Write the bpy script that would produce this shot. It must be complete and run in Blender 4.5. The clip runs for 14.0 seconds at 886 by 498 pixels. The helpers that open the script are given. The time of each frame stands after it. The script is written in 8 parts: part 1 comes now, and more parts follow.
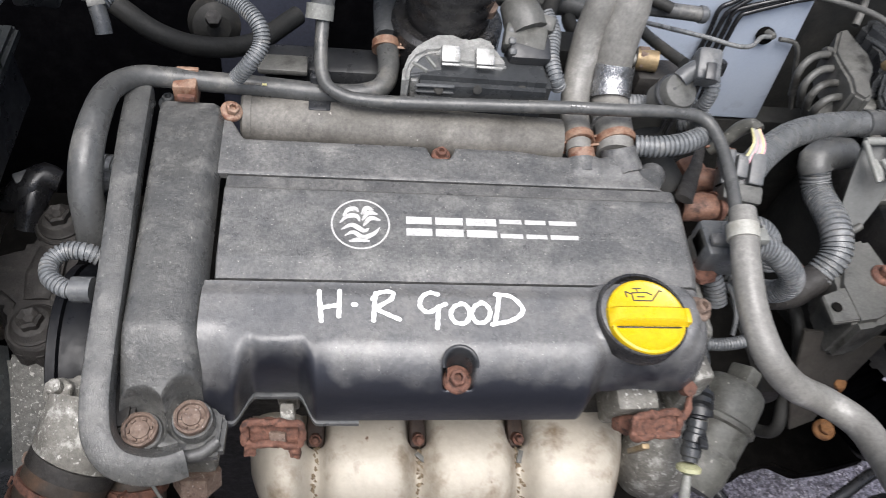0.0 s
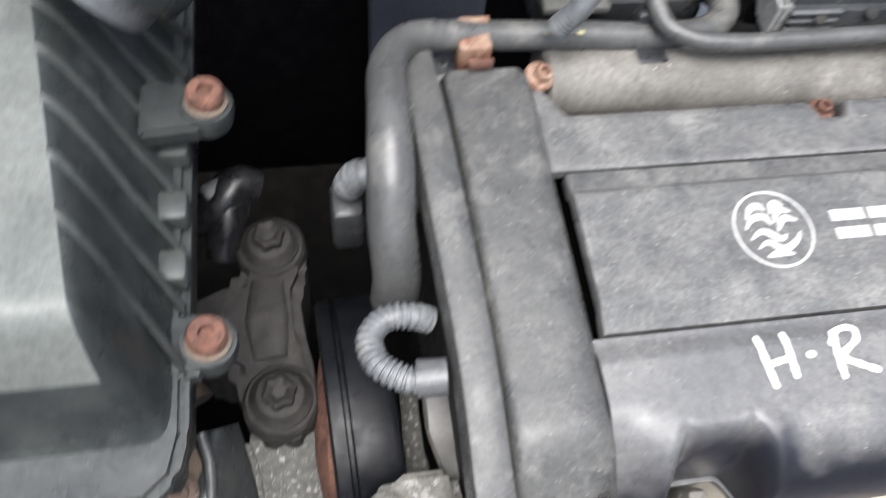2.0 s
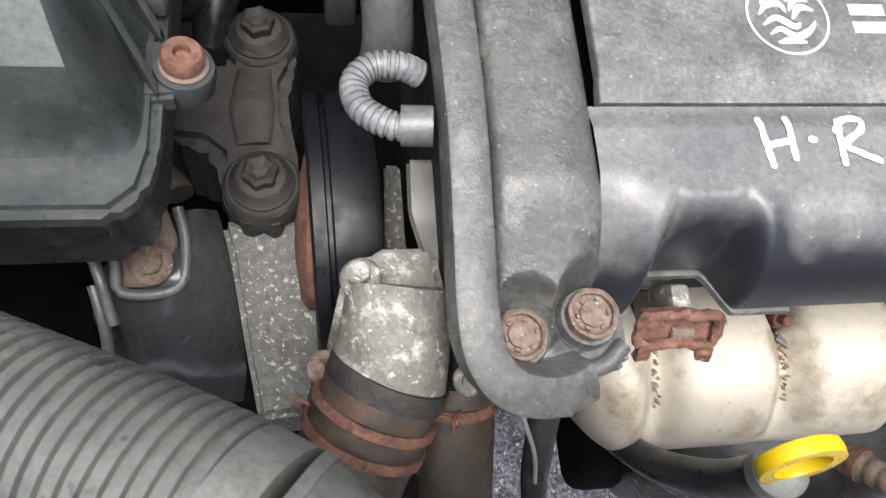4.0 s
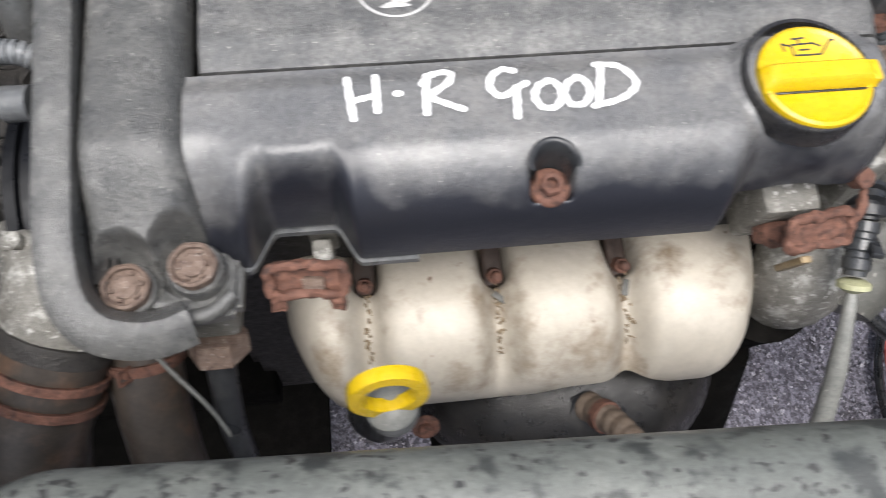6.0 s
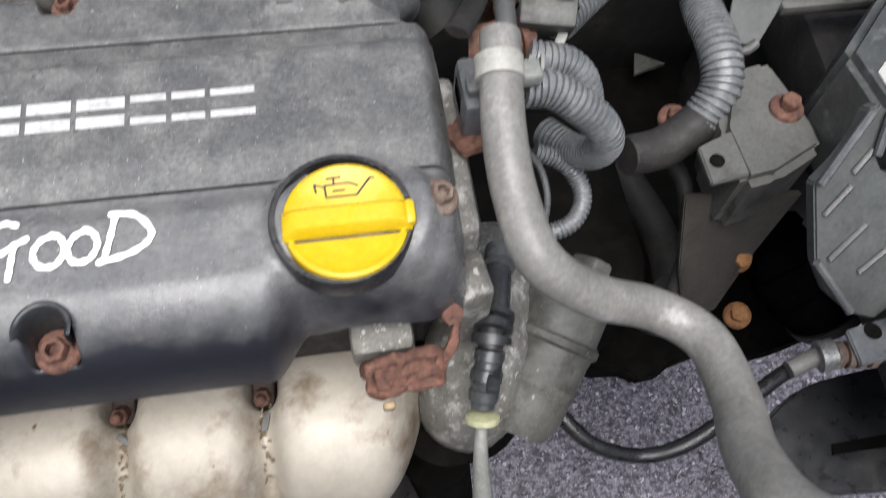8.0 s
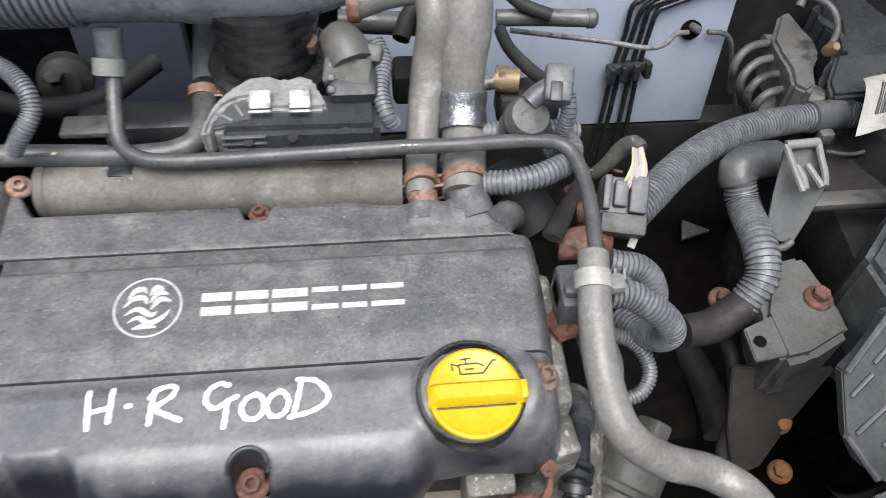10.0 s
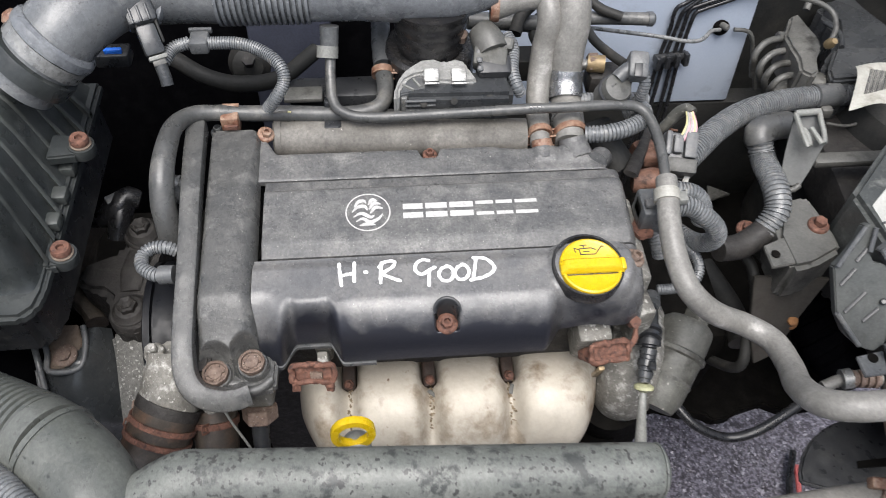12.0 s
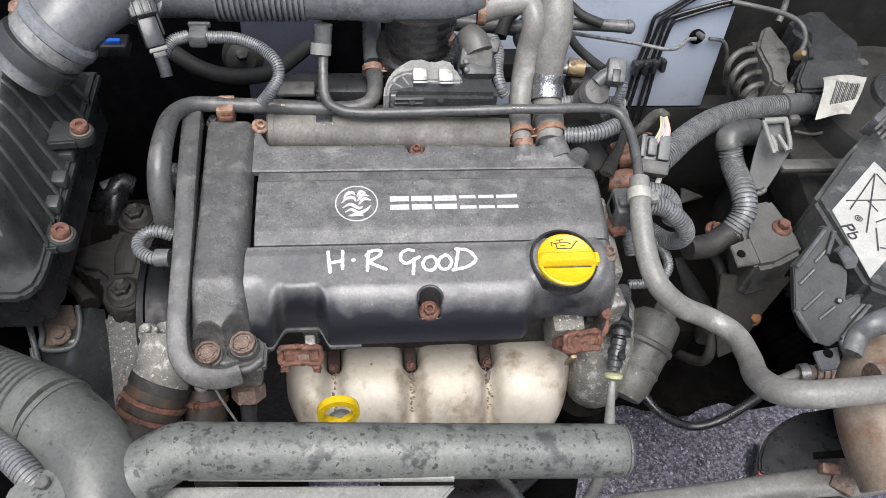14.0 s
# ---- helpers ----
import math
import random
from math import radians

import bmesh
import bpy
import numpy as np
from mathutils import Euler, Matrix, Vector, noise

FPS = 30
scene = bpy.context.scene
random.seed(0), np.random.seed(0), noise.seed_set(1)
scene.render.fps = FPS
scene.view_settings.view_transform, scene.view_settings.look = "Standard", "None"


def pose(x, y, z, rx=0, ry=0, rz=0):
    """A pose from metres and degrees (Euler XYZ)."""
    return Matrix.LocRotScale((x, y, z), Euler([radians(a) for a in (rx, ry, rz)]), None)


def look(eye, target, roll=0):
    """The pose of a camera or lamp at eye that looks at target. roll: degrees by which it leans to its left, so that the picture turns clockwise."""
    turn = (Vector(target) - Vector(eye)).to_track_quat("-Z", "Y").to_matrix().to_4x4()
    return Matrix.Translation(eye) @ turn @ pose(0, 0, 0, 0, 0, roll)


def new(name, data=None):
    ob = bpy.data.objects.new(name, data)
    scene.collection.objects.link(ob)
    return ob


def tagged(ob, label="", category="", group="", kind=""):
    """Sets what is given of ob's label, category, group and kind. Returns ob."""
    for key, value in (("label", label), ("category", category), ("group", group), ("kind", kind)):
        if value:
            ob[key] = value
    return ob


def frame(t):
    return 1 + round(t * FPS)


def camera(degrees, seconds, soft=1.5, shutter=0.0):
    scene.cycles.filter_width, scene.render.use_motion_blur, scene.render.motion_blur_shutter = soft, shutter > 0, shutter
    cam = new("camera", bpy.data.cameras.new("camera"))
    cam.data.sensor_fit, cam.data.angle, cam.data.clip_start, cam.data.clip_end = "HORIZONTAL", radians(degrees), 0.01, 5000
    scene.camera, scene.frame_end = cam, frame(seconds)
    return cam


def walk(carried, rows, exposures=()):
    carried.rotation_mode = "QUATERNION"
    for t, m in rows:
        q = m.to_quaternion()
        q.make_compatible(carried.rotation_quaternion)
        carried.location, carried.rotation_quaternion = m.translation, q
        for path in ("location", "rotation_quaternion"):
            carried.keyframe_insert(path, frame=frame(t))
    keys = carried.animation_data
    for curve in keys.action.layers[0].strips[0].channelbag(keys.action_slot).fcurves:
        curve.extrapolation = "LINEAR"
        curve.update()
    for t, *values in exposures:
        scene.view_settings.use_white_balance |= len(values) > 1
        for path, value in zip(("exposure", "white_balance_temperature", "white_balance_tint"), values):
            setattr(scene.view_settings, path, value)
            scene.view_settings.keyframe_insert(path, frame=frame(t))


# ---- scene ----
from math import sin, cos, pi, sqrt

cam = camera(60.0, 14.0, soft=0.8, shutter=0.5)
PATH = [
    (0, (-0.082, -0.334, 1.284), (0.196, 0.835, -0.316), 12.3),
    (0.5, (-0.086, -0.283, 1.259), (0.176, 0.864, -0.358), 8.4),
    (1, (-0.149, -0.184, 1.256), (0.23, 0.894, -0.386), 2.7),
    (1.5, (-0.238, -0.16, 1.209), (0.175, 0.938, -0.412), 3.6),
    (2, (-0.284, -0.166, 1.157), (0.031, 0.802, -0.564), 10.8),
    (2.5, (-0.303, -0.19, 1.116), (0.019, 0.749, -0.62), 15.5),
    (5, (-0.216, -0.252, 1.11), (0.063, 0.483, -0.729), 16.5),
    (5.5, (-0.158, -0.273, 1.132), (0.048, 0.542, -0.683), 8.8),
    (6, (-0.083, -0.283, 1.142), (0.083, 0.564, -0.662), 5.5),
    (6.5, (-0.009, -0.291, 1.146), (0.132, 0.556, -0.66), 5.6),
    (7, (0.057, -0.284, 1.145), (0.191, 0.567, -0.66), 3.7),
    (7.5, (0.105, -0.271, 1.136), (0.264, 0.587, -0.663), 3.6),
    (8, (0.135, -0.246, 1.148), (0.35, 0.676, -0.614), 5.2),
    (8.5, (0.139, -0.229, 1.168), (0.367, 0.795, -0.535), 4.6),
    (9, (0.131, -0.227, 1.195), (0.35, 0.904, -0.44), 4.2),
    (11.5, (-0.022, -0.411, 1.371), (0.054, 0.798, -0.22), -0.2),
    (12, (-0.047, -0.452, 1.405), (0.093, 0.731, -0.201), 2.7),
    (12.5, (-0.05, -0.475, 1.42), (0.126, 0.704, -0.186), 4.3),
    (13, (-0.053, -0.481, 1.43), (0.14, 0.702, -0.171), 5.6),
    (13.5, (-0.056, -0.481, 1.433), (0.138, 0.7, -0.169), 5.9),
    (14, (-0.055, -0.478, 1.432), (0.14, 0.694, -0.177), 6.3),
]
walk(cam, [(t, look(eye, target, roll)) for t, eye, target, roll in PATH],
     exposures=[(0.0, 1.4, 6430, 11), (0.5, 1.38, 6450, 12), (1.0, 1.48, 6200, 14), (2.0, 1.87, 6400, 10), (2.5, 1.94, 6550, 9), (5.0, 1.94, 6600, 10), (6.0, 1.5, 6500, 10), (6.5, 1.35, 6500, 10), (7.0, 1.23, 6550, 10), (7.5, 1.26, 6550, 10), (8.5, 1.34, 6300, 10), (9.0, 1.31, 6300, 10), (11.5, 1.40, 6500, 10), (14.0, 1.40, 6450, 11)])

# ---- daylight under an overcast sky ----
SUN_EL, SUN_AZ = 72.0, 190.0
world = bpy.data.worlds.new("overcast_sky")
scene.world = world
world.use_nodes = True
wn = world.node_tree
sky = wn.nodes.new("ShaderNodeTexSky")
sky.sky_type, sky.sun_disc = "NISHITA", False
sky.sun_elevation, sky.sun_rotation = radians(SUN_EL), radians(SUN_AZ)
sky.air_density, sky.dust_density, sky.ozone_density = 1.0, 4.0, 1.0
grey = wn.nodes.new("ShaderNodeHueSaturation")
grey.inputs["Saturation"].default_value = 0.72
wn.links.new(sky.outputs[0], grey.inputs["Color"])
wn.links.new(grey.outputs[0], wn.nodes["Background"].inputs["Color"])
wn.nodes["Background"].inputs["Strength"].default_value = 0.078

sun = new("sun", bpy.data.lights.new("sun", "SUN"))
sun.data.energy, sun.data.angle, sun.data.color = 1.9, radians(50), (1.0, 0.99, 0.985)
SUN_WAY = Vector((sin(radians(SUN_AZ)) * cos(radians(SUN_EL)), cos(radians(SUN_AZ)) * cos(radians(SUN_EL)), sin(radians(SUN_EL))))
sun.matrix_world = look(SUN_WAY * 8, (0, 0, 0))

# ---- materials ----
def material(name, base, second=None, rough=0.6, metal=0.0, scale=60.0, mix=(0.45, 0.65), bump=0.15, fine=900.0,
             stain=None, stain_scale=25.0, stain_at=(0.6, 0.7), stain_rough=None, specks=None, speck_scale=500.0, speck_at=0.72, spec=0.5,
             coat=0.0, grit=0.28, grit_scale=330.0):
    """A surface with two scales of mottling, fine relief, larger stains and small specks."""
    m = bpy.data.materials.new(name)
    m.use_nodes = True
    t = m.node_tree
    b = t.nodes["Principled BSDF"]
    b.inputs["Metallic"].default_value = metal
    b.inputs["Specular IOR Level"].default_value = spec
    b.inputs["Coat Weight"].default_value = coat
    b.inputs["Coat Roughness"].default_value = 0.2
    where = t.nodes.new("ShaderNodeTexCoord")
    info = t.nodes.new("ShaderNodeObjectInfo")
    shift = t.nodes.new("ShaderNodeVectorMath")
    shift.operation = "ADD"
    t.links.new(where.outputs["Object"], shift.inputs[0])
    t.links.new(info.outputs["Random"], shift.inputs[1])

    def tex(sc, detail=5.0, ro=0.6):
        n = t.nodes.new("ShaderNodeTexNoise")
        n.inputs["Scale"].default_value, n.inputs["Detail"].default_value, n.inputs["Roughness"].default_value = sc, detail, ro
        t.links.new(shift.outputs[0], n.inputs["Vector"])
        return n.outputs["Fac"]

    def ramp(fac, lo, hi):
        r = t.nodes.new("ShaderNodeMapRange")
        r.inputs["From Min"].default_value, r.inputs["From Max"].default_value = lo, hi
        t.links.new(fac, r.inputs["Value"])
        return r.outputs["Result"]

    def blend(fac, a, c):
        x = t.nodes.new("ShaderNodeMix")
        x.data_type = "RGBA"
        t.links.new(fac, x.inputs["Factor"])
        for v, s in ((a, x.inputs["A"]), (c, x.inputs["B"])):
            if isinstance(v, tuple):
                s.default_value = (*v, 1)
            else:
                t.links.new(v, s)
        return x.outputs["Result"]

    if second is None:
        second = tuple(min(1, v * 1.35 + 0.004) for v in base)
    colour = blend(ramp(tex(scale), *mix), base, second)
    colour = blend(ramp(tex(scale * 7, 3.0), 0.35, 0.75), colour, tuple(v * 0.8 + w * 0.25 for v, w in zip(base, second)))
    roughness = ramp(tex(scale * 1.7), 0.34, 0.66)
    rr = t.nodes.new("ShaderNodeMapRange")
    rr.inputs["To Min"].default_value, rr.inputs["To Max"].default_value = max(0.03, rough - 0.20), min(1, rough + 0.08)
    t.links.new(roughness, rr.inputs["Value"])
    rough_out = rr.outputs["Result"]
    if stain:
        f = ramp(tex(stain_scale, 7.0, 0.68), *stain_at)
        colour = blend(f, colour, stain)
        if stain_rough is not None:
            x = t.nodes.new("ShaderNodeMix")
            t.links.new(f, x.inputs[0])
            t.links.new(rough_out, x.inputs[2])
            x.inputs[3].default_value = stain_rough
            rough_out = x.outputs[0]
    if specks:
        colour = blend(ramp(tex(speck_scale, 2.0), speck_at, speck_at + 0.05), colour, specks)
    if grit:
        r = t.nodes.new("ShaderNodeMapRange")
        r.inputs["From Min"].default_value, r.inputs["From Max"].default_value = 0.32, 0.68
        r.inputs["To Min"].default_value, r.inputs["To Max"].default_value = 1 - grit, 1 + grit
        t.links.new(tex(grit_scale, 9.0, 0.75), r.inputs["Value"])
        x = t.nodes.new("ShaderNodeVectorMath")
        x.operation = "SCALE"
        t.links.new(colour, x.inputs[0])
        t.links.new(r.outputs["Result"], x.inputs["Scale"])
        colour = x.outputs[0]
    t.links.new(colour, b.inputs["Base Color"])
    t.links.new(rough_out, b.inputs["Roughness"])
    if bump:
        n = t.nodes.new("ShaderNodeBump")
        n.inputs["Strength"].default_value, n.inputs["Distance"].default_value = bump, 0.001
        t.links.new(tex(fine, 6.0, 0.7), n.inputs["Height"])
        lumps = t.nodes.new("ShaderNodeBump")
        lumps.inputs["Strength"].default_value, lumps.inputs["Distance"].default_value = min(1.0, bump * 0.55 + 0.05), 0.0020
        t.links.new(tex(130.0, 4.0, 0.6), lumps.inputs["Height"])
        t.links.new(n.outputs[0], lumps.inputs["Normal"])
        t.links.new(lumps.outputs[0], b.inputs["Normal"])
    return m


M_COVER = material("dusty_black_plastic", (0.0572, 0.0584, 0.0595), (0.1351, 0.1328, 0.1271), 0.46, scale=42, mix=(0.38, 0.64), bump=0.5, fine=1100,
                   stain=(0.1946, 0.1901, 0.1786), stain_scale=30, stain_at=(0.52, 0.78), specks=(0.29, 0.282, 0.255), speck_scale=620, speck_at=0.68, grit=0.42, grit_scale=420)
M_FRONT = material("wiped_shaded_plastic", (0.0925, 0.0937, 0.0959), (0.1471, 0.1438, 0.1383), 0.34, scale=26, mix=(0.36, 0.66), bump=0.2, fine=1200,
                   stain=(0.1961, 0.1896, 0.1765), stain_scale=18, stain_at=(0.52, 0.8), specks=(0.3922, 0.3867, 0.3595), speck_scale=420, speck_at=0.71)


def dusty_shaded_front():
    """Black plastic, dusty on top; rubbed bare and shade-darkened along the rolled front edge."""
    t = M_FRONT.node_tree
    b = t.nodes["Principled BSDF"]
    old = b.inputs["Base Color"].links[0].from_socket
    old_rough = b.inputs["Roughness"].links[0].from_socket
    where = t.nodes.new("ShaderNodeTexCoord")
    parts = t.nodes.new("ShaderNodeSeparateXYZ")
    t.links.new(where.outputs["Object"], parts.inputs[0])
    n = t.nodes.new("ShaderNodeTexNoise")
    n.inputs["Scale"].default_value, n.inputs["Detail"].default_value = 55, 7
    t.links.new(where.outputs["Object"], n.inputs["Vector"])
    add = t.nodes.new("ShaderNodeMath")
    add.operation = "MULTIPLY_ADD"
    t.links.new(n.outputs["Fac"], add.inputs[0])
    add.inputs[1].default_value = 0.022
    t.links.new(parts.outputs["Y"], add.inputs[2])
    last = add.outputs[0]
    # the dark tone reaches further back over the notch and cap end
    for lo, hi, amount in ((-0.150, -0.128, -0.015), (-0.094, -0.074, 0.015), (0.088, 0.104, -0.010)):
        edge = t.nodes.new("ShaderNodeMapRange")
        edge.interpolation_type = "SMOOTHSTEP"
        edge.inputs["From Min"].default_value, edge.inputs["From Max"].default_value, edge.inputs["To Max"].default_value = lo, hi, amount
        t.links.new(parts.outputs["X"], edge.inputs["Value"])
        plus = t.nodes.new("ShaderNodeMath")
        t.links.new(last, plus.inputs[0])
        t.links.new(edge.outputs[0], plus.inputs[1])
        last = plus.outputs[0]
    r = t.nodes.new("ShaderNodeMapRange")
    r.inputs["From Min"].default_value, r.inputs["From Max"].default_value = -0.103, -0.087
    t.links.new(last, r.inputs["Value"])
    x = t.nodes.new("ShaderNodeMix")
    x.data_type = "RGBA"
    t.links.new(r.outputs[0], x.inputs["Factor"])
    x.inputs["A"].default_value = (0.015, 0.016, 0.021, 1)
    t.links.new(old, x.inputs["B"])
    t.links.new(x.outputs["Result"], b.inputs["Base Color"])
    y = t.nodes.new("ShaderNodeMix")
    t.links.new(r.outputs[0], y.inputs[0])
    y.inputs[2].default_value = 0.30
    t.links.new(old_rough, y.inputs[3])
    t.links.new(y.outputs[0], b.inputs["Roughness"])


dusty_shaded_front()
M_STRIP = material("grey_dusty_plastic", (0.049, 0.050, 0.049), (0.087, 0.086, 0.081), 0.38, scale=40, mix=(0.38, 0.64), bump=0.35, fine=1000,
                   stain=(0.1409, 0.1380, 0.1298), stain_scale=48, stain_at=(0.53, 0.7), specks=(0.22, 0.218, 0.20), speck_scale=480, speck_at=0.685, grit=0.36, grit_scale=420)
M_BLACK = material("black_plastic", (0.016, 0.017, 0.019), (0.032, 0.033, 0.034), 0.42, scale=40, bump=0.1,
                   stain=(0.07, 0.068, 0.062), stain_scale=30, stain_at=(0.56, 0.85))
# near black: the shade of deep gaps is put into this colour
M_GAP = material("near_black_gaps_and_shade", (0.0040, 0.0038, 0.0035), (0.0085, 0.0078, 0.0070), 0.95, bump=0.1, spec=0.03)
M_OILY = material("oily_rubber", (0.012, 0.012, 0.013), (0.03, 0.028, 0.026), 0.25, bump=0.4, fine=500)
M_GREYP = material("grey_plastic", (0.0640, 0.0672, 0.0697), (0.1107, 0.1132, 0.1123), 0.42, scale=45, bump=0.2,
                   stain=(0.1722, 0.1640, 0.1517), stain_scale=30, stain_at=(0.55, 0.85))
M_GREENGREY = material("mouldy_grey_plastic", (0.088, 0.094, 0.086), (0.150, 0.155, 0.140), 0.55, scale=18, bump=0.15,
                       stain=(0.036, 0.039, 0.037), stain_scale=55, stain_at=(0.525, 0.625), specks=(0.0364, 0.0364, 0.0347), speck_scale=170, speck_at=0.60)
M_ELBOW = material("smooth_grey_elbow_plastic", (0.072, 0.077, 0.070), (0.120, 0.124, 0.112), 0.42, scale=14, bump=0.14, stain=(0.048, 0.051, 0.046), stain_scale=24, stain_at=(0.58, 0.70), specks=(0.036, 0.037, 0.035), speck_scale=90, speck_at=0.66)
M_DUCT = material("scuffed_grey_duct_plastic", (0.095, 0.100, 0.104), (0.155, 0.160, 0.162), 0.38, scale=30, bump=0.2,
                  stain=(0.22, 0.215, 0.205), stain_scale=34, stain_at=(0.54, 0.8), specks=(0.05, 0.05, 0.05), speck_scale=160, speck_at=0.68)
M_PALEDUCT = material("pale_dusty_duct", (0.1485, 0.1512, 0.1395), (0.2160, 0.2160, 0.1980), 0.6, scale=25, bump=0.2,
                      stain=(0.0900, 0.0900, 0.0855), stain_scale=40, stain_at=(0.62, 0.72), specks=(0.3240, 0.3150, 0.2880), speck_scale=350, speck_at=0.7)
M_HOSE = material("grey_rubber_hose", (0.1467, 0.1417, 0.1295), (0.2175, 0.2105, 0.1943), 0.5, scale=40, bump=0.15,
                  stain=(0.3441, 0.3340, 0.3137), stain_scale=40, stain_at=(0.58, 0.8))
M_DHOSE = material("dark_rubber_hose", (0.052, 0.053, 0.052), (0.092, 0.092, 0.088), 0.42, scale=40, bump=0.15,
                   stain=(0.1700, 0.1615, 0.1445), stain_scale=30, stain_at=(0.55, 0.8))
M_CONDUIT = material("grey_corrugated_conduit", (0.100, 0.106, 0.110), (0.175, 0.180, 0.182), 0.40, scale=60, bump=0.25,
                     stain=(0.2040, 0.1955, 0.1785), stain_scale=90, stain_at=(0.54, 0.75))
M_RUST = material("rusty_steel", (0.095, 0.042, 0.028), (0.20, 0.095, 0.064), 0.85, scale=120, bump=0.7, fine=700,
                  stain=(0.04, 0.02, 0.015), stain_scale=180, stain_at=(0.5, 0.65))
M_TAN = material("tan_dusty_steel", (0.115, 0.085, 0.062), (0.190, 0.150, 0.115), 0.75, scale=60, bump=0.4, stain=(0.07, 0.042, 0.028), stain_scale=60, stain_at=(0.5, 0.68))
M_RUSTPALE = material("pale_rusty_bolt", (0.118, 0.080, 0.060), (0.205, 0.155, 0.125), 0.75, scale=220, bump=0.7, fine=700,
                      stain=(0.063, 0.036, 0.027), stain_scale=260, stain_at=(0.52, 0.66), specks=(0.324, 0.279, 0.252), speck_at=0.66)
M_ORANGE = material("orange_rusted_clip", (0.185, 0.105, 0.068), (0.30, 0.215, 0.16), 0.55, scale=160, bump=0.4,
                    stain=(0.13, 0.05, 0.028), stain_scale=130, stain_at=(0.5, 0.62))
M_BRIGHTRUST = material("bright_orange_rust", (0.19, 0.082, 0.026), (0.28, 0.135, 0.050), 0.8, scale=150, bump=0.6, fine=600, stain=(0.12, 0.05, 0.02), stain_scale=170, stain_at=(0.52, 0.68))
M_ALU = material("corroded_aluminium", (0.115, 0.110, 0.096), (0.185, 0.178, 0.160), 0.6, 0.1, scale=70, mix=(0.4, 0.6), bump=0.8, fine=520,
                 stain=(0.33, 0.325, 0.30), stain_scale=75, stain_at=(0.53, 0.62), specks=(0.42, 0.41, 0.385), speck_scale=210, speck_at=0.64)
M_ARM = material("granular_corroded_alloy", (0.0595, 0.0587, 0.0527), (0.1148, 0.1130, 0.1037), 0.65, 0.1, scale=240, mix=(0.38, 0.62), bump=0.9, fine=420,
                 stain=(0.0382, 0.0348, 0.0298), stain_scale=60, stain_at=(0.54, 0.7), specks=(0.2550, 0.2507, 0.2338), speck_scale=300, speck_at=0.60)
M_DALU = material("dirty_cast_metal", (0.0163, 0.0146, 0.0135), (0.0343, 0.0315, 0.0281), 0.7, 0.1, scale=90, bump=0.6, fine=500,
                  stain=(0.0574, 0.0524, 0.0461), stain_scale=80, stain_at=(0.6, 0.75))
M_SHIELD = material("tarnished_heat_shield", (0.365, 0.33, 0.272), (0.455, 0.418, 0.357), 0.62, 0.05, scale=16, mix=(0.35, 0.7), bump=0.12, fine=300, grit=0.10, grit_scale=120,
                    stain=(0.165, 0.120, 0.075), stain_scale=24, stain_at=(0.50, 0.70), stain_rough=0.45, specks=(0.14, 0.09, 0.06), speck_scale=95, speck_at=0.735)
M_YELLOW = material("yellow_plastic", (0.50, 0.335, 0.004), (0.56, 0.39, 0.008), 0.38, scale=60, bump=0.08, grit=0.1,
                    stain=(0.24, 0.15, 0.006), stain_scale=60, stain_at=(0.60, 0.85))
M_PAINT = material("pale_blue_car_paint", (0.3608, 0.4100, 0.4920), (0.4100, 0.4592, 0.5330), 0.2, scale=6, bump=0.02, grit=0.04,
                   stain=(0.1968, 0.2050, 0.2214), stain_scale=9, stain_at=(0.56, 0.8), coat=0.4)
M_BODYDARK = material("grimy_dark_body_steel", (0.016, 0.0165, 0.016), (0.038, 0.036, 0.032), 0.7, spec=0.25, scale=14, bump=0.3, fine=400,
                      stain=(0.06, 0.052, 0.044), stain_scale=14, stain_at=(0.58, 0.8))
# blacker than felt: the depth of shade in the bay is included
M_FELT = material("near_black_felt_and_shade", (0.002, 0.002, 0.0025), (0.004, 0.004, 0.0045), 0.95, spec=0.0, scale=50, bump=0.5, fine=600)
M_BODYGREY = material("dusty_grey_body_steel", (0.0723, 0.0723, 0.0664), (0.1107, 0.1077, 0.0996), 0.55, scale=22, bump=0.3, fine=500,
                      stain=(0.0280, 0.0266, 0.0236), stain_scale=26, stain_at=(0.54, 0.66))
M_WHITE = material("white_paint_marker", (0.70, 0.70, 0.69), (0.76, 0.76, 0.75), 0.6, bump=0.05, grit=0.06)
M_COPPER = material("brown_copper_rust", (0.1320, 0.0634, 0.0405), (0.2376, 0.1320, 0.0924), 0.7, scale=90, bump=0.5, fine=500, stain=(0.0528, 0.0264, 0.0176), stain_scale=110, stain_at=(0.5, 0.66))
M_WINGGREY = material("dusty_wing_steel", (0.0478, 0.0510, 0.0485), (0.0765, 0.0797, 0.0752), 0.55, scale=9, bump=0.1, stain=(0.0255, 0.0255, 0.0242), stain_scale=14, stain_at=(0.55, 0.75))
# body blue with the bulkhead's shade mixed into the colour
M_SHADEBLUE = material("shaded_blue_body_paint", (0.040, 0.044, 0.062), (0.062, 0.067, 0.09), 0.5, scale=8, bump=0.08)
M_PRESS = material("smooth_grimy_pressed_steel", (0.028, 0.031, 0.033), (0.052, 0.055, 0.055), 0.28, scale=12, bump=0.06, stain=(0.020, 0.019, 0.018), stain_scale=22, stain_at=(0.52, 0.72))
M_SATIN = material("satin_black_moulding", (0.030, 0.032, 0.034), (0.052, 0.054, 0.055), 0.33, scale=25, bump=0.08, stain=(0.075, 0.075, 0.07), stain_scale=20, stain_at=(0.55, 0.8))
